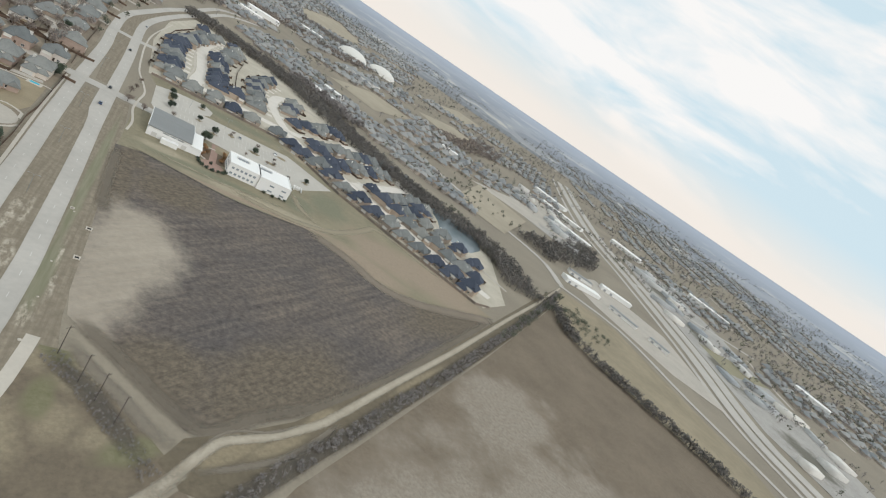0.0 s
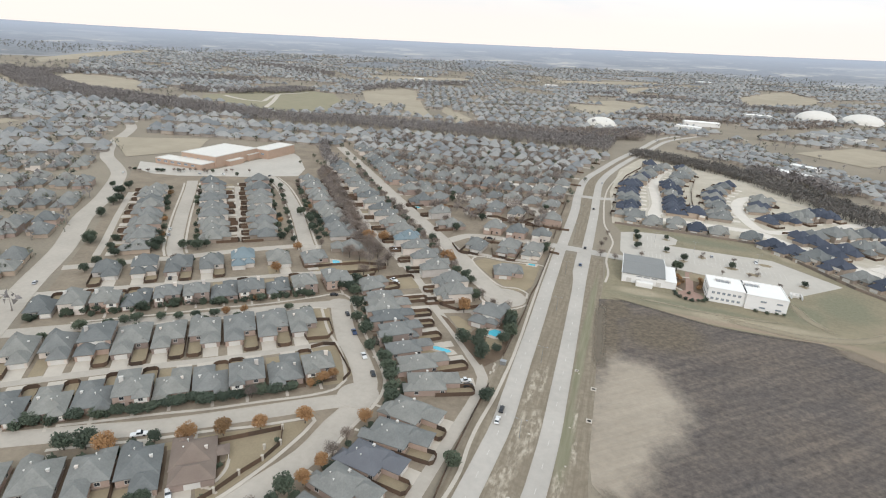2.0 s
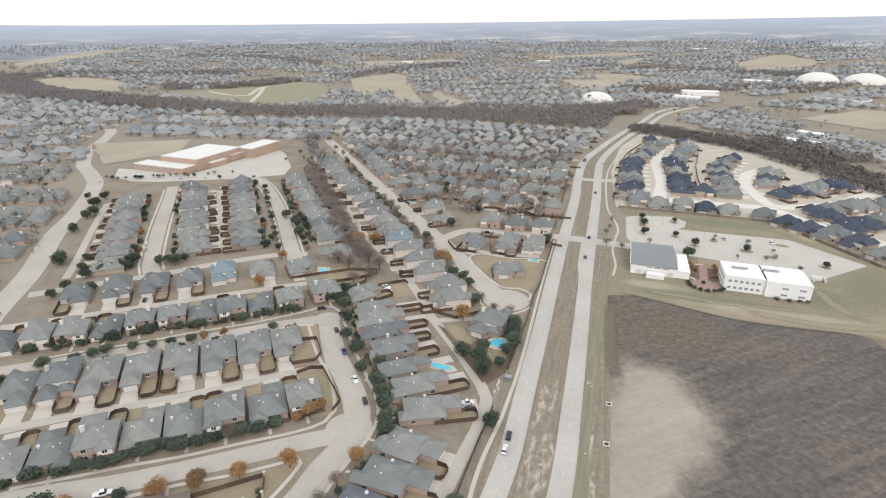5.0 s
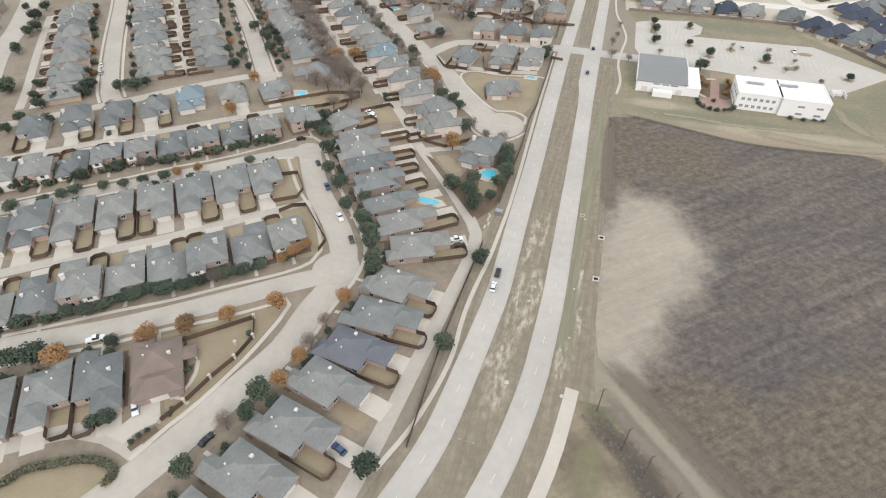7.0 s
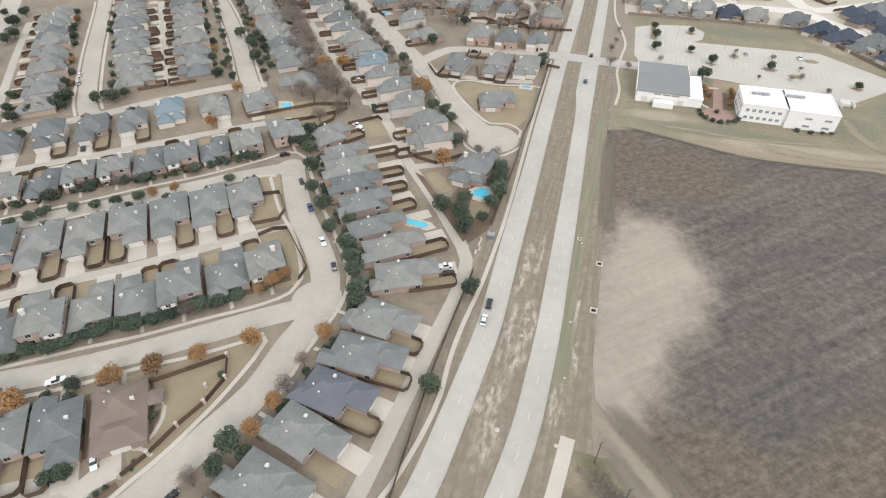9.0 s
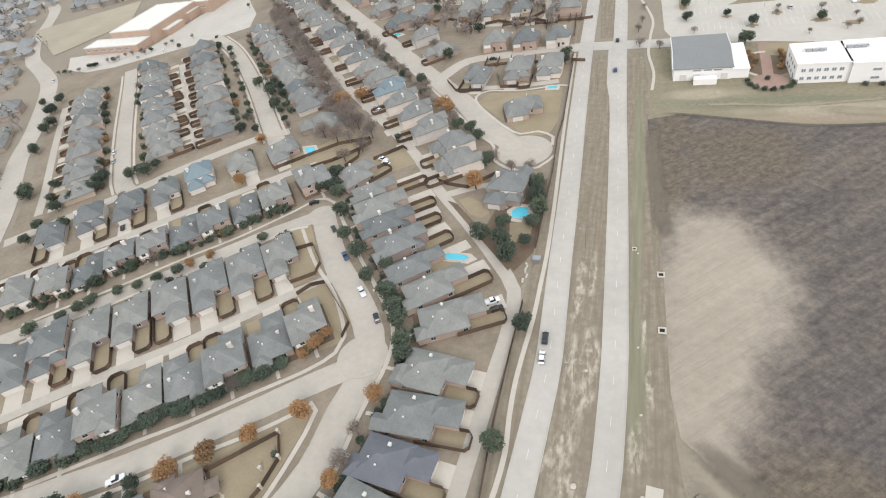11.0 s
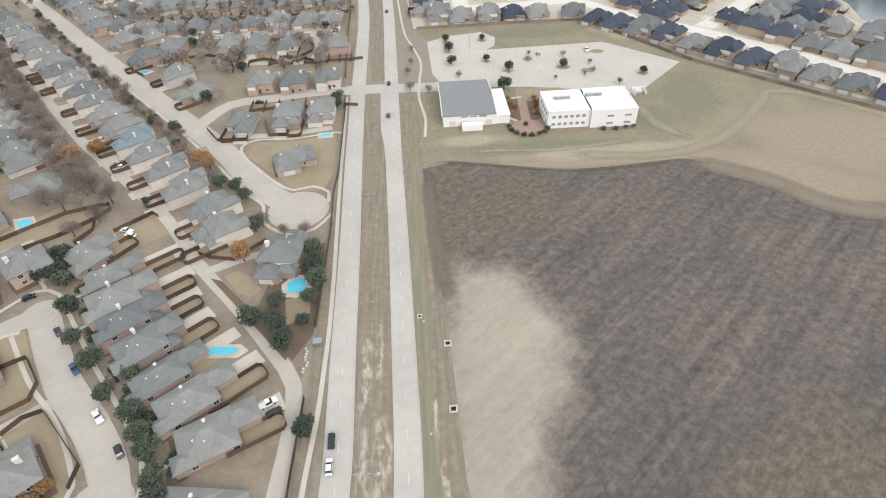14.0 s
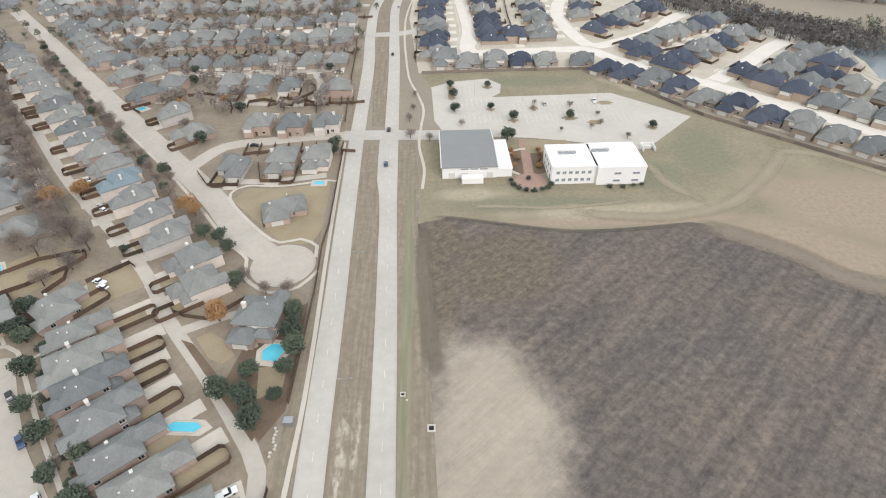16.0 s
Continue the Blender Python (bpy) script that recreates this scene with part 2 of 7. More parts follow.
def ploughed_soil():
    m = bpy.data.materials.new("ploughed_soil")
    m.use_nodes = True
    t = m.node_tree
    b = t.nodes["Principled BSDF"]
    pos = t.nodes.new("ShaderNodeNewGeometry").outputs["Position"]
    fur = ramp(t, streaks(t, pos, 42, 0.28, 0.022, 7), [(0.32, (0, 0, 0)), (0.66, (1, 1, 1))])
    fine = ramp(t, streaks(t, pos, 42, 0.9, 0.2, 6), [(0.3, (0, 0, 0)), (0.7, (1, 1, 1))])
    n = node(t, "ShaderNodeTexNoise", ins={"Scale": 0.02, "Detail": 6.0, "Roughness": 0.6})
    wire(t, pos, n.inputs["Vector"])
    broad = ramp(t, n.outputs["Fac"], [(0.35, (0, 0, 0)), (0.65, (1, 1, 1))])
    c = mix(t, broad, (0.1, 0.089, 0.083), (0.133, 0.112, 0.095))
    c = mix(t, fur, mix(t, 1.0, c, (0.8, 0.81, 0.84), "MULTIPLY"), mix(t, 1.0, c, (1.2, 1.18, 1.16), "MULTIPLY"))
    c = mix(t, mix(t, 0.5, (0.0, 0.0, 0.0), fine), c, mix(t, 1.0, c, (1.35, 1.32, 1.28), "MULTIPLY"))
    stripe = ramp(t, streaks(t, pos, 42, 0.085, 0.006, 3), [(0.36, (0.94, 0.94, 0.95)), (0.5, (1, 1, 1)), (0.64, (1.08, 1.07, 1.05))])
    c = mix(t, 1.0, c, stripe, "MULTIPLY")
    brown = blob_mask(t, pos, [(46, -100, 9, 16, 0), (43, -130, 8, 38, 0), (70, -120, 24, 22, 30), (120, -255, 45, 26, 40), (260, -140, 60, 22, 35), (75, -262, 22, 18, 0)], 0.9)
    c = mix(t, brown, c, mix(t, fine, (0.115, 0.094, 0.072), (0.168, 0.138, 0.104)))
    pale = blob_mask(t, pos, [(56, -188, 19, 34, 6), (63, -180, 15, 23, 25), (51, -216, 15, 29, 4), (47, -240, 11, 19, 12)], 1.2, 0.06)
    c = mix(t, pale, c, mix(t, mix(t, 0.5, broad, fur), (0.395, 0.34, 0.272), (0.315, 0.268, 0.212)))
    g = node(t, "ShaderNodeTexNoise", ins={"Scale": 0.35, "Detail": 8.0, "Roughness": 0.75})
    wire(t, pos, g.inputs["Vector"])
    clod = mix(t, 1.0, c, ramp(t, g.outputs["Fac"], [(0.3, (0.55, 0.55, 0.57)), (0.48, (1, 1, 1)), (0.7, (1.65, 1.6, 1.52))]), "MULTIPLY")
    c = mix(t, mix(t, pale, (0.85, 0.85, 0.85), (0.2, 0.2, 0.2)), c, clod)
    wire(t, c, b.inputs["Base Color"])
    b.inputs["Roughness"].default_value = 0.95
    b.inputs["Specular IOR Level"].default_value = 0.15
    bp = node(t, "ShaderNodeBump", ins={"Strength": 0.8, "Distance": 0.25})
    wire(t, fur, bp.inputs["Height"])
    wire(t, bp.outputs["Normal"], b.inputs["Normal"])
    return m


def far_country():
    """Wooded land towards the horizon: tree belts, pale clearings; haze is mixed into the colour, paler and bluer with
    distance.
    """
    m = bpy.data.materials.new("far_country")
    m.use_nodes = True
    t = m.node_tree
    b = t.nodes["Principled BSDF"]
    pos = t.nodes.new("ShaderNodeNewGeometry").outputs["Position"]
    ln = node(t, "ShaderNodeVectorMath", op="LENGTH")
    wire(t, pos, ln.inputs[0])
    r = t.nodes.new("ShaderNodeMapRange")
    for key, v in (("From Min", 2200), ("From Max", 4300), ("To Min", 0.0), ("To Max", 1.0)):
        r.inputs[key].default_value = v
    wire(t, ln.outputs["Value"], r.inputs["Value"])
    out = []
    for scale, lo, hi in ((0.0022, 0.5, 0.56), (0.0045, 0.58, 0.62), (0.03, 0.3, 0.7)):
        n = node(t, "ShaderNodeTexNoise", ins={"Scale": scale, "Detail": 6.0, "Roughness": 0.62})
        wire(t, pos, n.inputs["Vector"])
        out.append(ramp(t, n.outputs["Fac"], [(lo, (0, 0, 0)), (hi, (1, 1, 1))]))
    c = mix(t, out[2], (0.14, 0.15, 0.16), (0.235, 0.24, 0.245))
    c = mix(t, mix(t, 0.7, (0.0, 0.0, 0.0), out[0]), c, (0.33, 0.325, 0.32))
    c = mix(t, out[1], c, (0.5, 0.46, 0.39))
    # air haze painted in: base colour drifts to pale blue with distance
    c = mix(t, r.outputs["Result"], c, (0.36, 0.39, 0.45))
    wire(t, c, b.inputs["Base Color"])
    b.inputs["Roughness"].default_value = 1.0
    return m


def mottled(name, base, tones, patch=0.04, fine=0.5):
    """Ground of one colour with soft-edged areas of others: tones are (colour, second colour, ovals, fuzz)."""
    m = bpy.data.materials.new(name)
    m.use_nodes = True
    t = m.node_tree
    b = t.nodes["Principled BSDF"]
    pos = t.nodes.new("ShaderNodeNewGeometry").outputs["Position"]
    f = []
    for scale in (fine, patch):
        n = node(t, "ShaderNodeTexNoise", ins={"Scale": scale, "Detail": 7.0, "Roughness": 0.68})
        wire(t, pos, n.inputs["Vector"])
        f.append(ramp(t, n.outputs["Fac"], [(0.34, (0, 0, 0)), (0.66, (1, 1, 1))]))
    both = mix(t, 0.5, f[0], f[1])
    c = mix(t, both, *base)
    for a, a2, blobs, fuzz in tones:
        c = mix(t, blob_mask(t, pos, blobs, fuzz), c, mix(t, f[0], a, a2))
    wire(t, c, b.inputs["Base Color"])
    b.inputs["Roughness"].default_value = 0.95
    b.inputs["Specular IOR Level"].default_value = 0.15
    bp = node(t, "ShaderNodeBump", ins={"Strength": 0.8, "Distance": 0.08})
    wire(t, f[0], bp.inputs["Height"])
    wire(t, bp.outputs["Normal"], b.inputs["Normal"])
    return m


def worn(name, base, alt, strength=1.0):
    """Bare earth whose edge frays into the ground: the mesh's edge value falls from 1 in the middle to 0 at its rim."""
    m = material(name, base, alt, 0.6, 0.08, 0.9, 0.95, 0.03, 3.0, space="World")
    t = m.node_tree
    pos = t.nodes.new("ShaderNodeNewGeometry").outputs["Position"]
    at = t.nodes.new("ShaderNodeAttribute")
    at.attribute_name = "edge"
    n = node(t, "ShaderNodeTexNoise", ins={"Scale": 0.7, "Detail": 6.0, "Roughness": 0.7})
    wire(t, pos, n.inputs["Vector"])
    ad = node(t, "ShaderNodeMath", op="ADD")
    wire(t, at.outputs["Fac"], ad.inputs[0])
    wire(t, n.outputs["Fac"], ad.inputs[1])
    r = t.nodes.new("ShaderNodeMapRange")
    r.interpolation_type = "SMOOTHSTEP"
    for key, v in (("From Min", 0.5), ("From Max", 1.45), ("To Min", 0.0), ("To Max", strength)):
        r.inputs[key].default_value = v
    wire(t, ad.outputs[0], r.inputs["Value"])
    wire(t, r.outputs["Result"], t.nodes["Principled BSDF"].inputs["Alpha"])
    return m


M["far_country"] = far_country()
M["track"] = worn("bare_track", (0.46, 0.4, 0.315), (0.34, 0.29, 0.22))
M["dull_track"] = worn("dusty_track", (0.3, 0.255, 0.2), (0.21, 0.178, 0.138), 0.75)
M["tan_track"] = worn("worn_grass", (0.42, 0.36, 0.26), (0.33, 0.28, 0.195), 0.7)
M["soil_fade"] = worn("pale_soil", (0.3, 0.245, 0.188), (0.23, 0.187, 0.143), 0.8)
M["grass_fade"] = worn("sparse_grass", (0.235, 0.196, 0.15), (0.17, 0.142, 0.108), 0.7)
# leaf litter, also used for the shade painted along the field edge
M["litter"] = worn("litter_and_edge_shade", (0.115, 0.1, 0.085), (0.17, 0.145, 0.115), 0.65)
M["pasture"] = mottled("winter_pasture", ((0.15, 0.12, 0.088), (0.235, 0.188, 0.138)), [((0.33, 0.285, 0.23), (0.24, 0.2, 0.155), [(190, -330, 75, 60, 45), (150, -320, 40, 30, 45), (260, -230, 30, 45, -50), (250, -300, 70, 40, 40), (120, -420, 80, 60, 0)], 2.2)], 0.03)
M["scrub"] = mottled("brown_scrub", ((0.2, 0.162, 0.112), (0.118, 0.098, 0.07)), [((0.3, 0.245, 0.165), (0.22, 0.18, 0.12), [(98, -291, 12, 3, 35), (116, -284, 14, 2.5, 33), (135, -266, 12, 3, 40), (200, -222, 30, 2.5, 39)], 1.6)], 0.15)
M["creek_wood"] = material("dark_creek_trees", (0.2, 0.182, 0.165), (0.122, 0.114, 0.104), 0.4, 0.02, 0.8, 0.95, island=0.35, space="World")
M["pale_lot"] = mottled("pale_commercial_ground", ((0.46, 0.43, 0.39), (0.3, 0.28, 0.255)), [((0.2, 0.185, 0.15), (0.14, 0.13, 0.105), [(880, 20, 60, 20, 60), (960, 140, 70, 16, 60), (1040, 330, 60, 25, 60), (840, -150, 50, 30, 70)], 2.0)], 0.03)
M["meadow"] = mottled("rough_meadow", ((0.225, 0.18, 0.126), (0.13, 0.106, 0.079)), [((0.3, 0.25, 0.17), (0.22, 0.18, 0.125), [(52, -272, 7, 8, 0), (62, -292, 8, 5, 30), (50, -290, 6, 8, 0), (40, -268, 5, 6, 0), (36, -300, 8, 14, 0)], 1.6),
                                                  ((0.16, 0.15, 0.085), (0.22, 0.2, 0.125), [(44, -262, 4, 8, 40), (70, -296, 9, 5, 30), (45, -282, 4, 9, 0)], 1.6)], 0.12)


def verge_grass(name, bare, greens, tan=()):
    """Mown winter grass with wheel streaks along the road, bare patches and greener strips."""
    m = bpy.data.materials.new(name)
    m.use_nodes = True
    t = m.node_tree
    b = t.nodes["Principled BSDF"]
    pos = t.nodes.new("ShaderNodeNewGeometry").outputs["Position"]
    s = ramp(t, streaks(t, pos, 90, 0.7, 0.05, 5), [(0.35, (0, 0, 0)), (0.65, (1, 1, 1))])
    n = node(t, "ShaderNodeTexNoise", ins={"Scale": 0.35, "Detail": 6.0, "Roughness": 0.65})
    wire(t, pos, n.inputs["Vector"])
    p = ramp(t, n.outputs["Fac"], [(0.35, (0, 0, 0)), (0.65, (1, 1, 1))])
    c = mix(t, s, (0.228, 0.189, 0.142), (0.315, 0.266, 0.2))
    c = mix(t, mix(t, 0.7, (0.0, 0.0, 0.0), p), c, (0.185, 0.155, 0.113))
    if greens:
        c = mix(t, blob_mask(t, pos, greens, 0.8), c, mix(t, s, (0.2, 0.192, 0.125), (0.255, 0.235, 0.165)))
    if bare:
        patch = ramp(t, streaks(t, pos, 90, 0.55, 0.2, 8), [(0.45, (0, 0, 0)), (0.6, (1, 1, 1))])
        c = mix(t, mix(t, 1.0, blob_mask(t, pos, bare, 1.6, 0.22), patch, "MULTIPLY"), c, mix(t, p, (0.5, 0.44, 0.355), (0.37, 0.32, 0.25)))
    wire(t, c, b.inputs["Base Color"])
    b.inputs["Roughness"].default_value = 0.95
    b.inputs["Specular IOR Level"].default_value = 0.15
    bp = node(t, "ShaderNodeBump", ins={"Strength": 0.8, "Distance": 0.06})
    wire(t, n.outputs["Fac"], bp.inputs["Height"])
    wire(t, bp.outputs["Normal"], b.inputs["Normal"])
    return m


M["field"] = ploughed_soil()
M["campus"] = mottled("campus_lawn", ((0.19, 0.17, 0.115), (0.32, 0.275, 0.19)), [
    ((0.355, 0.282, 0.208), (0.28, 0.22, 0.162), [(218, -85, 34, 26, -40), (262, -95, 50, 30, -20), (285, -75, 40, 16, -45), (195, -112, 34, 14, -30), (120, -92, 60, 3.5, 0)], 0.8),
    ((0.185, 0.18, 0.12), (0.235, 0.22, 0.155), [(180, -35, 15, 26, -20), (110, 60, 38, 9, -3), (150, -56, 16, 14, 0), (90, -78, 45, 7, -2)], 1.0),
    ((0.4, 0.345, 0.25), (0.31, 0.265, 0.19), [(60, -68, 16, 5, 0), (120, -84, 50, 5, 2), (165, 52, 20, 8, -40)], 1.6)], 0.05)
M["median"] = verge_grass("median_grass", [(20.4, -222, 2.6, 11, 4), (19.6, -236, 2.6, 8, -12), (15.4, -228, 2.0, 16, 0), (15, -197, 1.8, 18, 0), (15.2, -252, 3.2, 10, -16), (19, -190, 1.2, 14, 0), (17, -265, 3, 9, -10)], [])
M["verge"] = verge_grass("verge_grass", [(33.5, -250, 2.2, 7, 0), (36.5, -232, 1.2, 9, 0), (35, -212, 0.9, 9, 0)], [(32.5, -140, 2.2, 90, 0), (33, -225, 3, 25, 0)])

# ---- mesh helpers ----


def mesh_object(name, verts, faces, mat, parent=None, label=""):
    me = bpy.data.meshes.new(name)
    me.from_pydata(verts, [], faces)
    me.materials.append(mat)
    me.update()
    ob = new(name, me)
    if parent:
        ob.parent = parent
    if label:
        ob["label"] = label
    return ob


def part(name, bm, mat, parent=None, label=""):
    me = bpy.data.meshes.new(name)
    bm.to_mesh(me)
    bm.free()
    me.materials.append(mat)
    ob = new(name, me)
    if parent:
        ob.parent = parent
    if label:
        ob["label"] = label
    return ob


def box(bm, cx, cy, z0, sx, sy, sz, rz=0.0):
    m = Matrix.Translation((cx, cy, z0 + sz / 2)) @ Matrix.Rotation(rz, 4, "Z") @ Matrix.Diagonal((sx, sy, sz, 1))
    return bmesh.ops.create_cube(bm, size=1, matrix=m)["verts"]


def smooth_line(pts, step=6.0):
    """A Catmull-Rom line through pts, cut about every step metres."""
    p = [Vector((*q, 0)) for q in pts]
    p = [p[0] * 2 - p[1]] + p + [p[-1] * 2 - p[-2]]
    out = []
    for i in range(1, len(p) - 2):
        n = max(1, int((p[i + 1] - p[i]).length / step))
        for k in range(n):
            u = k / n
            a, b, c, d = p[i - 1], p[i], p[i + 1], p[i + 2]
            out.append(0.5 * (2 * b + (c - a) * u + (2 * a - 5 * b + 4 * c - d) * u * u + (3 * b - a - 3 * c + d) * u ** 3))
    out.append(p[-2])
    return out


LAYER = [0.0]


def ribbon(name, pts, width, mat, z=0.05, kerb=0.0, kind="structure", label="", category="", step=6.0):
    """A strip along a line; with kerb, a raised edge of that height on both sides."""
    LAYER[0] += 0.0137
    z += LAYER[0] % 0.03
    line = smooth_line(pts, step)
    k = 0.3
    prof = [(-width / 2, z), (width / 2, z)]
    if kerb:
        prof = [(-width / 2 - k, 0), (-width / 2 - k, z + kerb), (-width / 2, z + kerb), (-width / 2, z),
                (width / 2, z), (width / 2, z + kerb), (width / 2 + k, z + kerb), (width / 2 + k, 0)]
    verts, faces, n = [], [], len(prof)
    for i, q in enumerate(line):
        d = line[min(i + 1, len(line) - 1)] - line[max(i - 1, 0)]
        s = Vector((d.y, -d.x, 0)).normalized()
        for o, h in prof:
            x, y = q.x + s.x * o, q.y + s.y * o
            verts.append((x, y, h + rise(x, y)))
    for i in range(len(line) - 1):
        for j in range(n - 1):
            a = i * n + j
            faces.append((a, a + n, a + n + 1, a + 1))
    ob = mesh_object(name, verts, faces, mat)
    return tagged(ob, label, category, kind=kind)


def soft_ribbon(name, pts, width, mat, z, label, category, step=3.0):
    """A worn strip of earth with a fraying rim."""
    line = smooth_line(pts, step)
    prof = [(-0.5, 0.0), (-0.3, 0.62), (0, 1.0), (0.3, 0.62), (0.5, 0.0)]
    verts, faces, edge = [], [], []
    for i, q in enumerate(line):
        d = line[min(i + 1, len(line) - 1)] - line[max(i - 1, 0)]
        s = Vector((d.y, -d.x, 0)).normalized()
        tip = min(1.0, 0.25 * min(i, len(line) - 1 - i))
        for o, e in prof:
            x, y = q.x + s.x * o * width, q.y + s.y * o * width
            verts.append((x, y, z + rise(x, y)))
            edge.append(e * tip)
    for i in range(len(line) - 1):
        for j in range(4):
            a = i * 5 + j
            faces.append((a, a + 5, a + 6, a + 1))
    ob = mesh_object(name, verts, faces, mat)
    ob.data.attributes.new("edge", "FLOAT", "POINT").data.foreach_set("value", edge)
    return tagged(ob, label, category, kind="structure")


def sheet(name, pts, mat, z, label="", category="", kind="structure"):
    """A flat slab of ground with that outline."""
    LAYER[0] += 0.0137
    z += LAYER[0] % 0.03
    bm = bmesh.new()
    vs = [bm.verts.new((x, y, z + rise(x, y))) for x, y in pts]
    f = bm.faces.new(vs)
    if f.normal.z < 0:
        f.normal_flip()
    r = bmesh.ops.extrude_face_region(bm, geom=[f])
    bmesh.ops.translate(bm, verts=[v for v in r["geom"] if isinstance(v, bmesh.types.BMVert)], vec=(0, 0, -z))
    bmesh.ops.recalc_face_normals(bm, faces=bm.faces)
    bmesh.ops.triangulate(bm, faces=bm.faces)
    return tagged(part(name, bm, mat), label, category, kind=kind)


def tri_mesh(name, v, f, mat, label="", category="", kind=""):
    """A mesh from arrays of corners and of triangles or quads."""
    me = bpy.data.meshes.new(name)
    k = f.shape[1]
    me.vertices.add(len(v))
    me.vertices.foreach_set("co", np.asarray(v, np.float32).ravel())
    me.loops.add(f.size)
    me.loops.foreach_set("vertex_index", f.astype(np.int32).ravel())
    me.polygons.add(len(f))
    me.polygons.foreach_set("loop_start", np.arange(0, f.size, k, dtype=np.int32))
    me.materials.append(mat)
    me.update(calc_edges=True)
    return tagged(new(name, me), label, category, kind=kind)


def loft(name, left, right, mat, z, label, category, kind="structure", step=8.0):
    """Ground between two lines of as many points."""
    LAYER[0] += 0.0137
    z += LAYER[0] % 0.03
    a, b = smooth_line(left, step), smooth_line(right, step)
    n = max(len(a), len(b))
    pa = [a[round(i * (len(a) - 1) / (n - 1))] for i in range(n)]
    pb = [b[round(i * (len(b) - 1) / (n - 1))] for i in range(n)]
    verts, faces = [], []
    for p, q in zip(pa, pb):
        verts += [(p.x, p.y, z), (q.x, q.y, z)]
    for i in range(n - 1):
        faces.append((2 * i, 2 * i + 1, 2 * i + 3, 2 * i + 2))
    return tagged(mesh_object(name, verts, faces, mat), label, category, kind=kind)


def inside(x, y, poly):
    hit = False
    for (x0, y0), (x1, y1) in zip(poly, poly[1:] + poly[:1]):
        if (y0 > y) != (y1 > y) and x < (x1 - x0) * (y - y0) / (y1 - y0) + x0:
            hit = not hit
    return hit


def rise(x, y):
    """Height of the land: level here, rising gently in the far country, more so towards the east."""
    r = math.hypot(x, y + 200)
    if r < 700:
        return 0.0
    return 118 * max(0.0, (r - 1500) / 3200) ** 1.5 + max(0.0, 74 + 95 * x / r) * (r - 700) / 4000


# ---- ground ----
def ring(name, radii, mat, label, category):
    """Rings of land round the place, rising gently far off."""
    seg = 128
    verts, faces = [], []
    for r in radii:
        for k in range(seg):
            a = 2 * math.pi * k / seg
            x, y = r * math.cos(a), -200 + r * math.sin(a)
            verts.append((x, y, rise(x, y)))
    for i in range(len(radii) - 1):
        for k in range(seg):
            a, b = i * seg + k, i * seg + (k + 1) % seg
            faces.append((a, a + seg, b + seg, b))
    if radii[0] < 1:
        faces.append(tuple(range(seg)))
    return tagged(mesh_object(name, verts, faces, mat), label, category, kind="structure")


ring("ground", [0.5, 60, 150, 300, 500, 700, 850, 1000, 1200, 1500, 1700, 1900, 2100, 2300], M["ground"], "dry winter grassland and bare soil", "ground")
ring("backdrop_far_country", [2300, 2500, 2800, 3200, 3600, 4000, 4400, 4700], M["far_country"], "far wooded country at the horizon, haze painted into its colour", "backdrop")
sheet("ground_yards_west", [(-4, -205), (-4, 95), (-12, 420), (-300, 420), (-345, 270), (-440, 30), (-300, -140), (-200, -270), (-240, -345), (-80, -345), (-14, -345)], M["plot"], 0.005,
      "leaf-strewn soil and dormant grass between houses", "ground")
sheet("ground_yards_east", [(36, 78), (150, 78), (240, -30), (310, -100), (350, -75), (395, 40), (330, 140), (230, 300), (150, 400), (60, 440), (34, 330), (28, 200)], M["estate_yard"], 0.005,
      "leaf-strewn soil and dormant grass between houses", "ground")

# boulevard
BW = [(-62, -440), (-34, -385), (-11, -335), (-0.5, -304), (4.4, -284), (6.4, -262), (7.8, -242), (8.6, -226), (8.1, -205), (7.5, -185), (7.0, -160), (6.3, -130), (5.0, -90), (4.1, -52), (3.3, -16), (2.0, 90),
      (-1.5, 160), (-1.5, 240), (12, 320), (32, 420), (60, 530), (95, 660), (160, 760)]
BE = [(-40, -452), (-12, -393), (10, -338), (18.5, -304), (23.2, -284), (26.2, -262), (27.0, -243), (27.2, -222), (26.8, -205), (26.2, -180), (25.5, -153), (24.5, -121), (23.2, -83), (22.4, -50), (21.8, -19), (19.5, 90),
      (17, 160), (16, 240), (26, 320), (46, 420), (72, 520), (106, 640), (168, 742)]
loft("median_south", [(x + 3.4, y) for x, y in BW[:14]] + [(9.0, -20)], [(x - 3.2, y) for x, y in BE[:12]] + [(19.9, -83), (17.2, -56), (14.2, -20)], M["median"], 0.03, "worn tan grass median with bare patches", "median")
loft("median_north", [(10.4, 2)] + [(x + 3.8, y) for x, y in BW[15:22]], [(17.6, 2)] + [(x - 3.6, y) for x, y in BE[15:22]], M["median"], 0.03, "worn tan grass median", "median")
loft("verge_east", [(x + 3.5, y) for x, y in BE[1:15]], [(22, -402), (45, -345), (52, -310), (50, -290), (46, -268), (43, -248), (42, -226), (41.5, -206), (41, -182), (39.5, -153), (38.2, -121), (37, -85), (36, -50), (34, -18)], M["verge"], 0.02,
     "patchy green and tan roadside grass", "verge")
loft("verge_west", [(-72, -436), (-42, -380), (-20, -335), (-8, -304), (-4, -284), (-2.4, -262), (-2.6, -242), (-3, -226), (-3, -205), (-2, -185), (-1.5, -160), (-1.3, -130), (-1.2, -90), (-1.5, -50), (-3, -8), (-5, 90)],
     [(x - 3.6, y) for x, y in BW[:16]], M["verge"], 0.02, "patchy tan roadside grass", "verge")
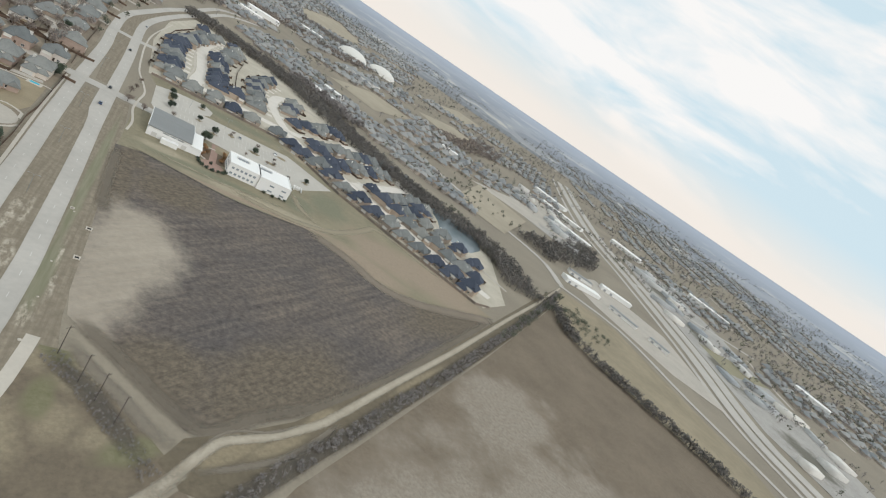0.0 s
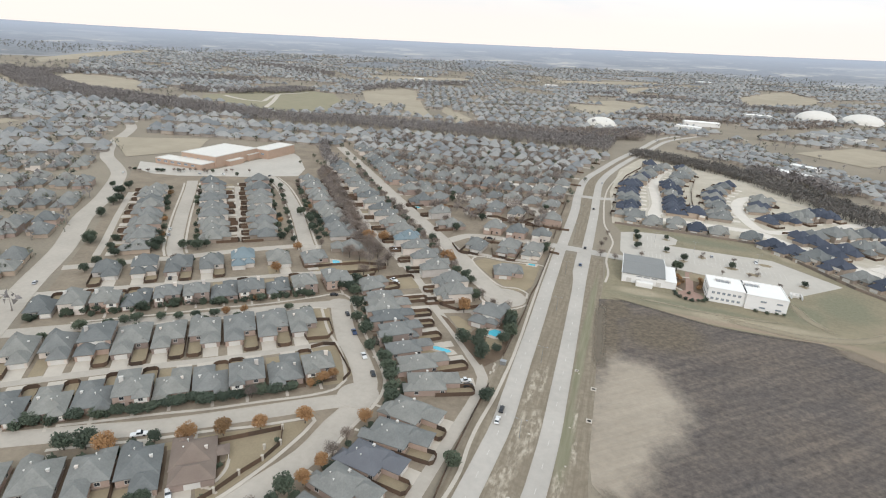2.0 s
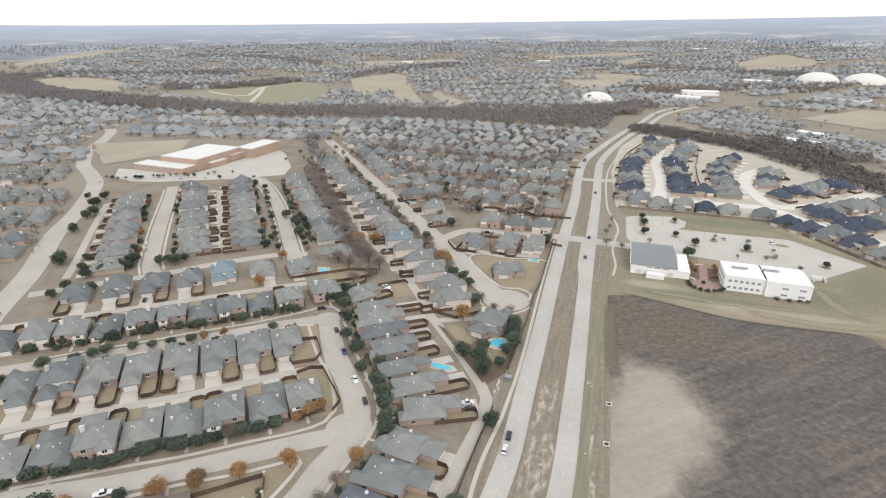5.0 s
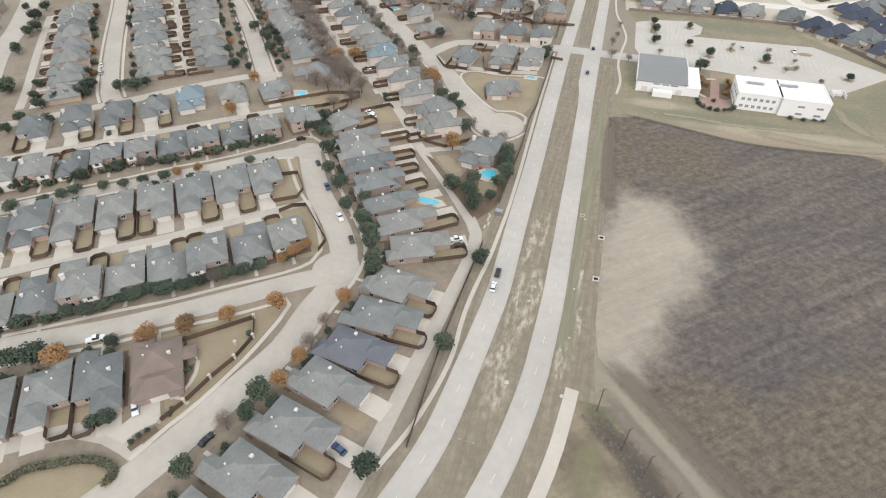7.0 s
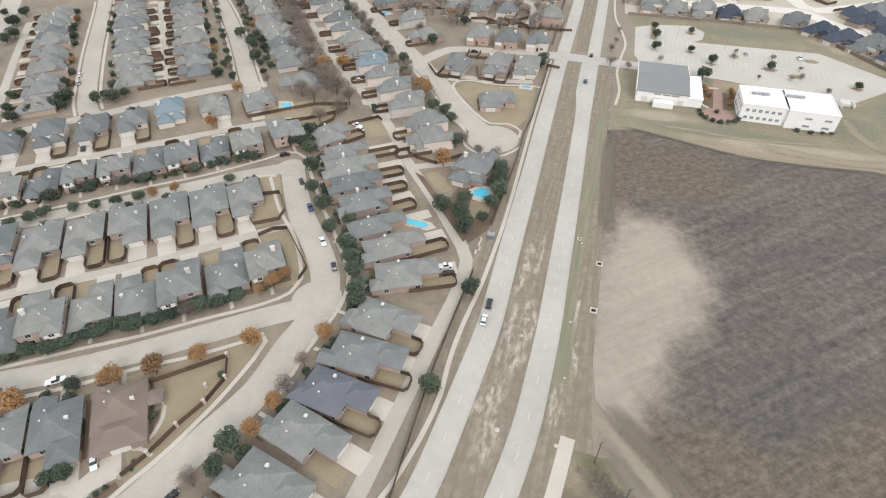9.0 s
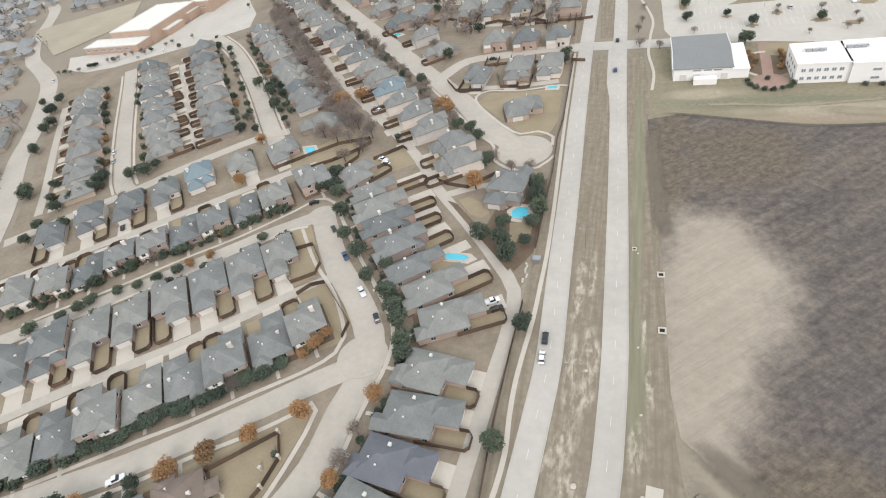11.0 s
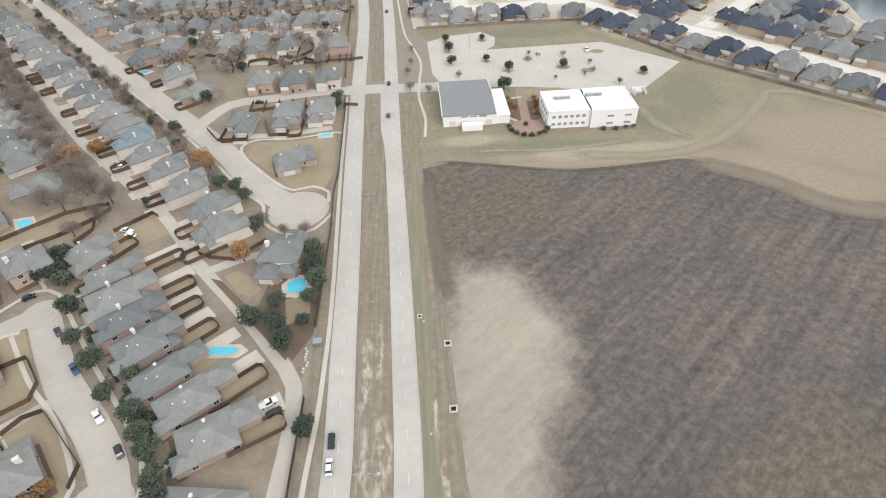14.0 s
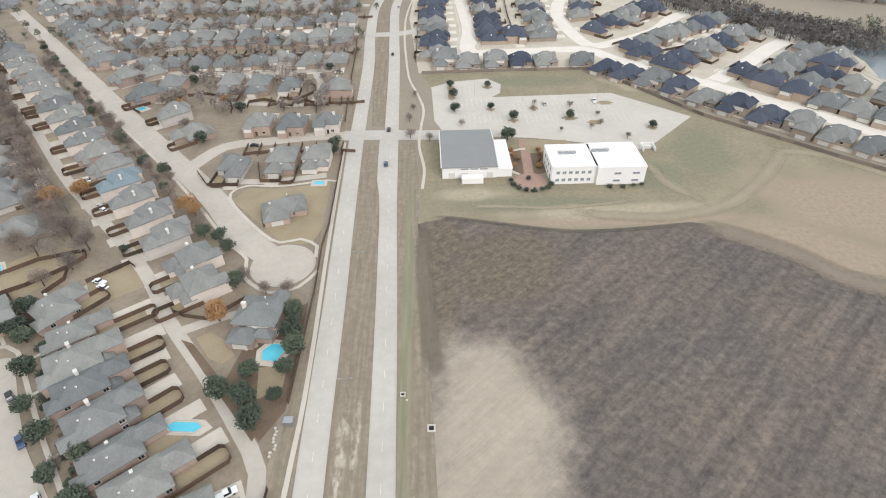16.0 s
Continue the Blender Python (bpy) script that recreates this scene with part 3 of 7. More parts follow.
# widening for the turning lane
sheet("road_turn_lane", [(19.5, -86), (21.5, -86), (21, -14), (15.6, -14), (15.9, -30), (16.6, -54), (18.4, -68)], M["road"], 0.075, "pale concrete turning lane", "road")
road_w = ribbon("road_west", BW, 7.3, M["road"], 0.06, 0.12, label="pale concrete carriageway of a divided boulevard", category="road")
road_e = ribbon("road_east", BE, 7.0, M["road"], 0.06, 0.12, label="pale concrete carriageway of a divided boulevard", category="road")
ribbon("road_crossing", [(-4, -8), (4, -8), (21, -8.5), (34, -9.5), (52, -10)], 11.0, M["road"], 0.09, label="concrete junction across the boulevard", category="road")
ribbon("road_crossing_north", [(-4, 158), (4, 159), (20, 160), (40, 168), (62, 171)], 10.0, M["road"], 0.09, label="concrete junction across the boulevard", category="road")
for line, ob in ((BW, road_w), (BE, road_e)):
    pts = smooth_line(line, 2.0)
    run, mark = 0.0, 5.7
    for a, b in zip(pts, pts[1:]):
        run += (b - a).length
        if run > mark and -330 < a.y < 210 and not -20 < a.y < 3:
            mark = run + 11.4
            bm = bmesh.new()
            box(bm, 0, 0, 0, 0.16, 3.0, 0.02)
            d = part("lane_mark", bm, M["paint"], ob)
            d.matrix_basis = Matrix.Translation((a.x, a.y, 0.135)) @ Matrix.Rotation(math.atan2(-(b - a).x, (b - a).y), 4, "Z")
STREETS = []
STREETS.append(("street_cul_de_sac", [(-16, -114), (-36, -95), (-56, -67), (-82, -36), (-118, 6), (-163, 59), (-236, 146), (-323, 248)], 11.0))
STREETS.append(("street_branch", [(-77, -38), (-65, -17), (-42, -12), (-19, -8), (0, -8)], 8.0))
STREETS.append(("street_crescent", [(-98, -160), (-88, -176), (-76, -193), (-62, -208), (-51, -223), (-47, -236), (-49, -252), (-50, -270), (-57, -291), (-64, -312), (-74, -335)], 9.5))
STREETS.append(("street_south", [(-47, -233), (-64, -245.3), (-79, -257.3), (-107, -278.3), (-135, -295.3), (-200, -337)], 8.0))
STREETS.append(("street_north", [(-96, -162), (-117, -177), (-136, -193), (-171, -221), (-196, -240), (-235, -270)], 7.5))
STREETS.append(("street_west", [(-206, -280), (-254, -219), (-289, -170), (-332, -121), (-366, -73), (-416, -14), (-455, 16), (-493, 41), (-532, 78), (-557, 109), (-624, 196), (-697, 247)], 13.0))
STREETS.append(("street_school", [(-216, -151), (-232, -138), (-275, -86), (-323, -24), (-347, 6)], 9.0))
STREETS.append(("street_school_east", [(-150, -106), (-164, -89), (-212, -28), (-262, 28), (-300, 60)], 9.0))
STREETS.append(("street_cross", [(-262, -192), (-216, -148), (-200, -130), (-169, -101), (-150, -92)], 6.5))
STREETS.append(("street_terrace", [(-163, 62), (-143, 80), (-120, 90), (-75, 84), (-33, 88), (-18, 94)], 6.5))
STREETS.append(("street_estate", [(90, 372), (76, 300), (74, 250), (76, 170), (72, 119), (90, 114), (138, 116), (158, 114), (174, 92), (214, 52), (250, 13), (281, -24), (330, -75)], 11.0))
STREETS.append(("street_estate_north", [(190, 270), (164, 244), (152, 199), (153, 159), (162, 123), (190, 134), (220, 154), (242, 182), (260, 196), (278, 202)], 10.5))
STREETS.append(("alley_perimeter", [(200, 262), (246, 231), (285, 211), (313, 186), (324, 150), (329, 122), (333, 92), (324, 60), (333, 24), (350, -5), (372, -40)], 4.0))
STREETS.append(("street_estate_east", [(220, 50), (248, 73), (288, 110), (312, 129), (318, 147)], 11.0))
for y, x0, x1 in ((162, -205, -6), (241, -240, -8), (315, -290, -2), (385, -320, 12)):
    STREETS.append(("street_rows", [(x0, y), ((x0 + x1) / 2, y + 2), (x1, y)], 6.5))
for nm, pts, w in STREETS:
    ribbon(nm, pts, w, M["new_concrete" if "estate" in nm else "concrete"], 0.05, 0.1, label="pale concrete residential street with kerbs", category="street")
ALLEYS = []
ALLEYS.append(("alley_east", [(-14, -318), (-11, -295), (-8.5, -262), (-6.2, -229), (-5.2, -214), (-6.4, -199), (-15, -185.5), (-30, -166), (-50, -142), (-69, -115), (-97, -84), (-129, -50), (-158, -15), (-198, 36), (-235, 84), (-300, 170)], 4.8))
ALLEYS.append(("alley_middle", [(-72, -196), (-92, -211.5), (-119, -235), (-150, -258), (-189, -290)], 5.0))
ALLEYS.append(("alley_upper", [(-118, -124), (-138.9, -138.5), (-181.7, -173), (-228.3, -210.5), (-252, -230)], 5.0))
ALLEYS.append(("alley_school", [(-204, -107), (-240, -64), (-300, 10)], 4.5))
ALLEYS.append(("alley_far", [(-262, -170), (-278, -150), (-319, -102), (-360, -52)], 4.5))
ALLEYS.append(("alley_pool", [(-46, -148), (-36, -143), (-28, -140), (-22, -148), (-18, -156)], 4.2))
ALLEYS.append(("alley_corner", [(-48, -52), (-30, -52), (-8, -48)], 4.5))
ALLEYS.append(("alley_terrace", [(-84, 38), (-60, 36), (-30, 34), (-26, 60), (-33, 84)], 4.5))
ALLEYS.append(("alley_north", [(-150, 121), (-80, 120), (-14, 121)], 6.0))
ALLEYS.append(("alley_north", [(-212, 202), (-110, 203), (-14, 202)], 6.0))
ALLEYS.append(("alley_north", [(-265, 278), (-140, 279), (-12, 278)], 6.0))
ALLEYS.append(("alley_north", [(-305, 351), (-150, 352), (-4, 351)], 6.0))
ALLEYS.append(("alley_south", [(-150, -345), (-112, -325), (-90, -311), (-74, -311), (-66, -313)], 5.0))
for nm, pts, w in ALLEYS:
    ribbon(nm, pts, w, M["concrete"], 0.035, label="narrow concrete service alley", category="alley")
WALKS = []
WALKS.append([(38, -63), (39, -45), (36.5, -22), (37.5, 0), (39, 22), (35, 46), (30, 69), (27, 110), (25, 160), (26.5, 220), (38, 320)])
WALKS.append([(-8, -298), (-3.4, -285), (-1.2, -275.5), (0.3, -266), (1.0, -256), (0.3, -246), (0.1, -236), (0.6, -226), (1.8, -211), (2.2, -194), (2.4, -177), (1.7, -150), (0.7, -125), (-0.4, -94), (-1.6, -50), (-2.6, -16)])
WALKS.append([(-70.6, -314), (-67.4, -303.6), (-63.6, -293.4), (-59.4, -276.6), (-57.2, -260), (-57.2, -253), (-60.5, -250.5)])
WALKS.append([(-130.2, -301.6), (-116.7, -292.6), (-103.1, -283.9), (-89.5, -273.6), (-74.5, -263.7), (-60.5, -252.5)])
WALKS.append([(-138.5, -291.5), (-125.2, -282.3), (-111.6, -272.5), (-97, -262.8), (-82.4, -251.5), (-67, -240), (-60, -232), (-59.5, -225), (-71.1, -207.4), (-86.9, -191.5), (-102, -172.5)])
WALKS.append([(-200, -236.5), (-184, -223.4), (-166.8, -209.6), (-149.6, -194.4), (-130.4, -179.2), (-111.6, -160.5), (-104, -152), (-95, -154), (-84, -168), (-70, -186), (-55, -204), (-44, -219), (-41, -233), (-43, -252), (-43.5, -270)])
WALKS.append([(-192.3, -244.8), (-176.2, -232.3), (-160.8, -217.4), (-142.4, -204), (-123.8, -189.4), (-109.5, -174.5), (-100, -171)])
WALKS.append([(-2, -118), (-8, -127), (-18, -129.5), (-29, -121), (-31, -110), (-42, -98), (-63, -70), (-88, -39), (-124, 3), (-169, 56)])
WALKS.append([(-4, -110), (-4.5, -103), (-12, -98), (-20, -100), (-29, -93), (-46, -72), (-50, -62), (-44, -56), (-27, -57), (-7, -53), (-2, -54)])
for pts in WALKS:
    ribbon("pavement", pts, 1.45, M["walk"], 0.17, label="pale concrete pavement beside the road", category="pavement", step=4.0)


def beside(pts, off):
    """A line at a distance to the side of another."""
    line = smooth_line(pts, 8.0)
    out = []
    for i, q in enumerate(line):
        d = (line[min(i + 1, len(line) - 1)] - line[max(i - 1, 0)]).normalized()
        out.append((q.x - d.y * off, q.y + d.x * off))
    return out


for nm, pts, w in STREETS:
    if nm in ("street_estate", "street_estate_east", "street_terrace", "street_school", "street_school_east"):
        for s in (-1, 1):
            ribbon("pavement", beside(pts, s * (w / 2 + 2.0))[1:-1], 1.5, M["walk"], 0.07, label="pale concrete pavement beside the road", category="pavement", step=8.0)


def disc(name, x, y, r, mat, z, label, category):
    return sheet(name, [(x + r * math.cos(a * math.pi / 16), y + r * math.sin(a * math.pi / 16)) for a in range(32)], mat, z, label, category)


disc("street_court", 314, 140, 15, M["new_concrete"], 0.124, "round concrete court", "street")
disc("street_court", 272, 201, 13, M["new_concrete"], 0.124, "round concrete court", "street")
disc("street_turning_circle", -16, -114, 12.5, M["concrete"], 0.122, "round concrete turning circle", "street")
disc("street_bend", -50, -232, 8.5, M["concrete"], 0.123, "wide concrete street bend", "street")
disc("street_bend_north", -97, -163, 6.5, M["concrete"], 0.121, "wide concrete street bend", "street")
sheet("field", [(36, -90), (48, -86), (67, -90), (97, -98), (121, -97), (153, -94), (166, -102), (183, -114), (195, -129), (212, -136), (240, -134), (312, -114), (187, -221), (123, -269), (98, -280), (84, -285), (70, -270), (54, -255), (44, -245), (42, -232), (41, -190), (39, -150)],
      M["field"], 0.03, "dark ploughed field with pale sandy patches", "field")
sheet("lawn_campus", [(37, -90), (37, -14), (51, -12), (96, -17), (151, -32), (189, 4), (160, 36), (125, 38), (82, 38), (88, 58), (80, 66), (57, 63), (44, 55), (37, 76), (150, 78), (200, 5), (312, -113), (240, -132), (212, -134), (195, -127), (183, -112), (166, -100), (153, -95), (121, -98), (97, -99), (67, -91), (48, -87)],
      M["campus"], 0.015, "mown greenish winter lawn round the campus", "lawn")
sheet("lawn_triangle", [(-48, -68), (-43, -58), (-27, -59), (-5, -55), (-4, -90), (-7, -101), (-18, -101), (-26, -92)], M["lawn"], 0.03, "dormant tan corner lawn", "lawn")
sheet("lawn_corner", [(-82, -277), (-74, -269.8), (-65.3, -262), (-61.4, -269), (-62.5, -277.7), (-65.4, -286.1), (-67.6, -295.3), (-70, -300), (-75.4, -294.6), (-71.5, -286.5), (-76, -278)], M["lawn"], 0.03, "dormant tan corner lawn", "lawn")
sheet("lawn_alley_island", [(-38, -150.5), (-34, -148), (-27.4, -152), (-23, -158.6), (-26, -162), (-31, -159.5)], M["lawn"], 0.06, "tan grass island beside the alley", "lawn")
sheet("bed_alley_wedge", [(-42.7, -151), (-38, -153), (-9, -186), (-10, -190)], M["bed"], 0.06, "mulched strip beside the alley", "bed")
sheet("lawn_hedged", [(-100, -327), (-90, -321), (-79, -317.5), (-73, -319), (-74, -325), (-90, -340)], M["lawn"], 0.03, "lawn inside a curved hedge", "lawn")
sheet("parking", [(44, 54), (57, 62), (80, 66), (88, 56), (86, 43), (80, 37), (125, 38), (153, 39), (189, 4), (155, -29), (151, -32), (116, -21), (96, -16), (51, -11), (45, 7)],
      M["parking"], 0.05, "pale concrete parking lot", "parking lot")
ribbon("service_road", [(37.8, -258.8), (36.6, -272), (34.8, -285), (30, -305), (20, -337), (2, -385), (-24, -440)], 3.9, M["walk"], 0.06, label="short pale concrete service road", category="road")
TRACK = [(533, 64), (507, 41), (424, -30), (337, -102), (238, -185), (181, -231), (143.5, -262), (132, -270.5), (113, -280.5), (97, -286), (91.5, -290.5), (84.5, -299), (78, -307), (62, -322), (34, -352)]
sheet("scrub_beside_track", [(84, -288), (98, -283), (123, -271), (187, -224), (312, -118), (430, -18), (500, 38), (508, 30), (385, -80), (279, -169), (176, -252), (130, -288), (100, -312), (84, -307), (77, -298)], M["scrub"], 0.06, "rough brown grass beside a dirt track", "grass")
soft_ribbon("track", TRACK, 5.0, M["track"], 0.1, "pale dirt track between fields", "track")
soft_ribbon("track_loop", [(84, -303), (87, -300.5), (100.5, -296), (116, -289.5), (130, -279), (146, -264)], 3.6, M["dull_track"], 0.11, "pale dirt wheel track", "track")
soft_ribbon("track_loop", [(87.5, -295.5), (92, -287), (100, -281), (113, -278.6), (128, -271)], 1.8, M["dull_track"], 0.112, "pale dirt wheel track", "track")
soft_ribbon("track_field_edge", [(44, -254), (54.5, -266.5), (65.8, -277.7), (73.2, -286.4), (82, -292.5), (87, -295)], 7.0, M["dull_track"], 0.115, "dusty track beside the field", "track")
soft_ribbon("track_fork", [(72, -313), (81, -304), (88, -295)], 6.0, M["track"], 0.12, "pale trampled fork of dirt tracks", "track")
soft_ribbon("brush_ground", [(41, -262), (46, -268), (56.3, -277), (64, -287.5), (71, -296), (76.3, -303)], 9.0, M["litter"], 0.118, "dark leaf litter under brush", "ground")
soft_ribbon("hedge_ground", [(92, -314), (111.5, -298.5), (130, -283.5), (146.7, -271.5), (176.5, -246.5), (216.6, -215), (279, -163), (385, -73), (500, 30)], 10.0, M["litter"], 0.12, "dark leaf litter under a hedgerow", "ground")
# shade along the field edge, laid on as a dark strip
soft_ribbon("field_edge_shade", [(40, -86), (47, -85.5), (71, -91.5), (99, -98), (129, -98), (151, -95)], 3.2, M["litter"], 0.1, "dark strip of shade painted along the field edge", "ground")
sheet("pasture_brown", [(100, -322), (120, -300), (150, -276), (270, -178), (385, -80), (446, -28), (433, -84), (443, -121), (473, -174), (498, -217), (560, -330), (480, -520), (250, -560), (-20, -480), (40, -352), (84, -306)], M["pasture"], 0.005, "brown and pale winter pasture", "pasture")
sheet("pasture_tan", [(526, 52), (585, 0), (590, -118), (600, -204), (560, -320), (525, -280), (498, -217), (473, -174), (443, -121), (433, -84), (450, -22)], M["gold_pasture"], 0.2, "tan dry pasture beside the track", "pasture")
for pts, w in (([(533, 69), (600, 5), (606, -115), (616, -200), (625, -330)], 9.0), ([(538, 72), (556, 135), (540, 186), (505, 238), (462, 322), (420, 390), (281, 520), (192, 705)], 12.0),
               ([(1345, 1182), (1110, 760), (988, 529), (902, 286), (805, 48), (721, -115), (700, -210), (690, -400)], 22.0), ([(1385, 1182), (1150, 760), (1028, 529), (938, 286), (838, 48), (751, -115), (730, -210), (720, -400)], 22.0),
               ([(1310, 1182), (1070, 760), (950, 529), (868, 286), (775, 48), (695, -115), (672, -210), (660, -400)], 9.0), ([(902, 286), (1000, 250), (1200, 160)], 12.0)):
    ribbon("road_far", pts, w, M["road"], 0.4, label="pale highway or side road far off", category="road", step=25)
sheet("water_pond", [(332, 116), (350, 122), (384, 116), (392, 90), (392, 64), (383, 46), (358, 23), (345, 20), (334, 28), (328, 52), (336, 78), (337, 96)], M["pond"], 0.05, "grey pond behind the estate, sky reflection in its colour", "pond")
EAST_LOTS = [(775, -120), (860, 60), (960, 280), (1050, 480), (1190, 430), (1120, 200), (1040, 40), (980, -120), (920, -260), (770, -300)]
NORTH_LOTS = [(640, 380), (720, 560), (830, 660), (905, 600), (870, 440), (800, 300), (735, 250)]
sheet("lot_commercial", EAST_LOTS, M["pale_lot"], 0.25, "pale commercial ground beyond a highway", "lot")
sheet("lot_commercial", NORTH_LOTS, M["pale_lot"], 0.25, "pale commercial ground beside a highway", "lot")
FIELDS = []
FIELDS.append([(-1383, 665), (-1420, 777), (-1187, 647), (-1028, 613), (-1042, 506), (-1240, 584)])
FIELDS.append([(-861, 606), (-850, 706), (-827, 830), (-777, 884), (-688, 873), (-579, 720), (-528, 572), (-532, 515), (-579, 476), (-676, 503), (-790, 526)])
FIELDS.append([(-671, 999), (-695, 1238), (-560, 1118), (-393, 748), (-310, 594), (-362, 610), (-475, 780), (-488, 665), (-540, 760)])
FIELDS.append([(-376, 832), (-247, 643), (-254, 591), (-345, 726)])
FIELDS.append([(368, 1704), (565, 2023), (620, 1700), (473, 1498), (336, 1380)])
FIELDS.append([(-135, 1130), (-6, 1162), (39, 1049), (-45, 914)])
FIELDS.append([(-1868, 978), (-2077, 1423), (-2079, 1730), (-1898, 1344), (-1747, 907)])
FIELDS.append([(-581, 126), (-486, 190), (-444, 120), (-476, 50)])
FIELDS.append([(913, 106), (1022, 76), (1049, 30), (898, 20)])
FIELDS.append([(-1395, 676), (-1350, 772), (-1168, 743), (-992, 573), (-1039, 504), (-1190, 561)])
FIELDS.append([(-1375, 458), (-1390, 556), (-1259, 474), (-1260, 386)])
FIELDS.append([(-846, 126), (-834, 151), (-769, 145), (-757, 100), (-784, 87)])
FIELDS.append([(-658, 322), (-586, 357), (-560, 325), (-629, 300)])
FIELDS.append([(-119, 1211), (-47, 1191), (24, 1073), (115, 1224), (-14, 1333)])
FIELDS.append([(-19, 1738), (329, 2150), (83, 1800), (35, 1506)])
FIELDS.append([(-360, 782), (-247, 632), (-271, 591)])
FIELDS.append([(300, 640), (430, 760), (520, 700), (380, 560)])
FIELDS.append([(-300, 425), (-10, 425), (20, 445), (-140, 462), (-330, 455)])
FIELDS.append([(600, 900), (760, 1000), (830, 880), (650, 760)])
FIELDS.append([(430, 240), (500, 180), (640, 330), (580, 430)])
FIELDS.append([(800, 1300), (1000, 1500), (1080, 1420), (880, 1200)])
FIELDS.append([(-900, 1500), (-600, 1700), (-500, 1600), (-800, 1380)])
FIELDS.append([(-300, 1900), (100, 2100), (150, 2000), (-250, 1800)])
for i, poly in enumerate(FIELDS):
    bm = bmesh.new()
    f = bm.faces.new([bm.verts.new((x, y, rise(x, y) + 0.3 + 0.01 * i)) for x, y in poly])
    bmesh.ops.triangulate(bm, faces=[f])
    tagged(part("pasture_far", bm, M["green_lawn" if i in (1, 8) else "far_tan"]), "tan open field among far suburbs", "field", kind="structure")
ribbon("path_park", [(-830, 640), (-810, 627), (-741, 597), (-704, 601), (-735, 670), (-765, 744), (-742, 841)], 9, M["walk"], 0.4, label="pale path through a park", category="path", step=20)
ribbon("path_park", [(-640, 525), (-690, 620), (-765, 748)], 9, M["walk"], 0.42, label="pale path through a park", category="path", step=20)
sheet("parking_school", [(-448, 42), (-424, 15), (-398, 8), (-372, 14), (-338, 34), (-316, 46), (-298, 60), (-277, 76), (-289, 108), (-328, 158), (-346, 174), (-358, 120), (-362, 60), (-366, 44), (-430, 45)], M["parking"], 0.06, "pale school parking lot", "parking lot")

sheet("pasture_estate", [(150, -94), (166, -99), (183, -111), (195, -126), (212, -133), (240, -131), (312, -112), (300, -103), (244, -48), (197, 1), (192, -2), (175, -40), (160, -70)], M["campus"], 0.05, "tan dry pasture behind the estate fence", "pasture")
sheet("meadow_corner", [(40, -262), (50, -262), (68, -282), (84, -302), (40, -350), (10, -400), (0, -440), (-20, -440), (22, -340), (34, -300)], M["meadow"], 0.05, "rough brown meadow beside the track", "meadow")
sheet("lawn_corner_yard", [(-108, -171), (-99, -170), (-91, -182), (-84, -193), (-83, -199), (-92, -204), (-99, -198), (-104, -184)], M["lawn"], 0.03, "tan fenced corner yard", "lawn")
sheet("lawn_row_end", [(-86, -209), (-77, -201), (-59, -219), (-59, -227), (-66, -232), (-72, -222)], M["lawn"], 0.03, "tan corner yard at the end of a row", "lawn")
sheet("lawn_large_yard", [(-140, -128), (-135, -117), (-113, -97), (-96, -102), (-98, -118), (-110, -128), (-123, -130)], M["lawn"], 0.03, "tan yards under bare trees", "lawn")
sheet("lawn_alley_yards", [(-88, -121), (-75, -110), (-64, -123), (-80, -134)], M["lawn"], 0.03, "tan fenced yards beside the alley", "lawn")
sheet("lawn_pool_yard", [(-20, -150), (-3, -135), (-2.5, -180), (-8, -190), (-24, -172)], M["bed"], 0.02, "shaded brown garden round a pool", "garden")
sheet("lawn_pool_patch", [(-14, -164), (-5, -163), (-5, -172), (-12, -176)], M["lawn"], 0.07, "small tan lawn beside a pool", "lawn")
sheet("lawn_plaza", [(91.0, -18.4), (113.2, -19.3), (116.1, -24.4), (100.8, -34.7), (90.9, -31.5)], M["lawn"], 0.1, "small tan lawn beside the office", "lawn")
soft_ribbon("track_campus", [(100, -84), (120, -88), (144, -90), (170, -83), (194, -65), (213, -45), (220, -38), (237, -43), (256, -62), (275, -82)], 9.0, M["tan_track"], 0.13, "worn tan track across a lawn", "track")
soft_ribbon("track_campus", [(144, -38), (149, -50), (151, -62), (158, -74), (165, -82)], 8.0, M["tan_track"], 0.135, "worn tan track across a lawn", "track")
soft_ribbon("track_campus", [(52, -78), (75, -79), (100, -81), (140, -76)], 3.5, M["tan_track"], 0.14, "worn tan track across a lawn", "track")
soft_ribbon("field_fringe", [(150, -96), (166, -104), (183, -117), (195, -132), (212, -139), (240, -137), (312, -118)], 15.0, M["soil_fade"], 0.15, "pale soil fraying into a ploughed field", "ground")
soft_ribbon("field_fringe", [(44, -243), (60, -258), (78, -276), (92, -284), (110, -272), (140, -257), (187, -222), (250, -168), (312, -115)], 9.0, M["grass_fade"], 0.08, "sparse grass along a ploughed field", "ground")
sheet("lawn_verge", [(-112, -296), (-89, -276), (-62, -255), (-58.6, -254), (-58.6, -262), (-60.4, -276), (-64.6, -293), (-68.2, -303), (-70.6, -303), (-67, -293), (-63, -278), (-61.8, -268), (-65.2, -261), (-74, -269), (-83, -277), (-88, -281), (-108, -297)], M["lawn"], 0.01, "tan grass outside a corner fence", "lawn")
soft_ribbon("field_fringe", [(38, -92), (38.5, -120), (40, -150), (41.5, -172)], 8.0, M["grass_fade"], 0.155, "sparse grass along a ploughed field", "ground")

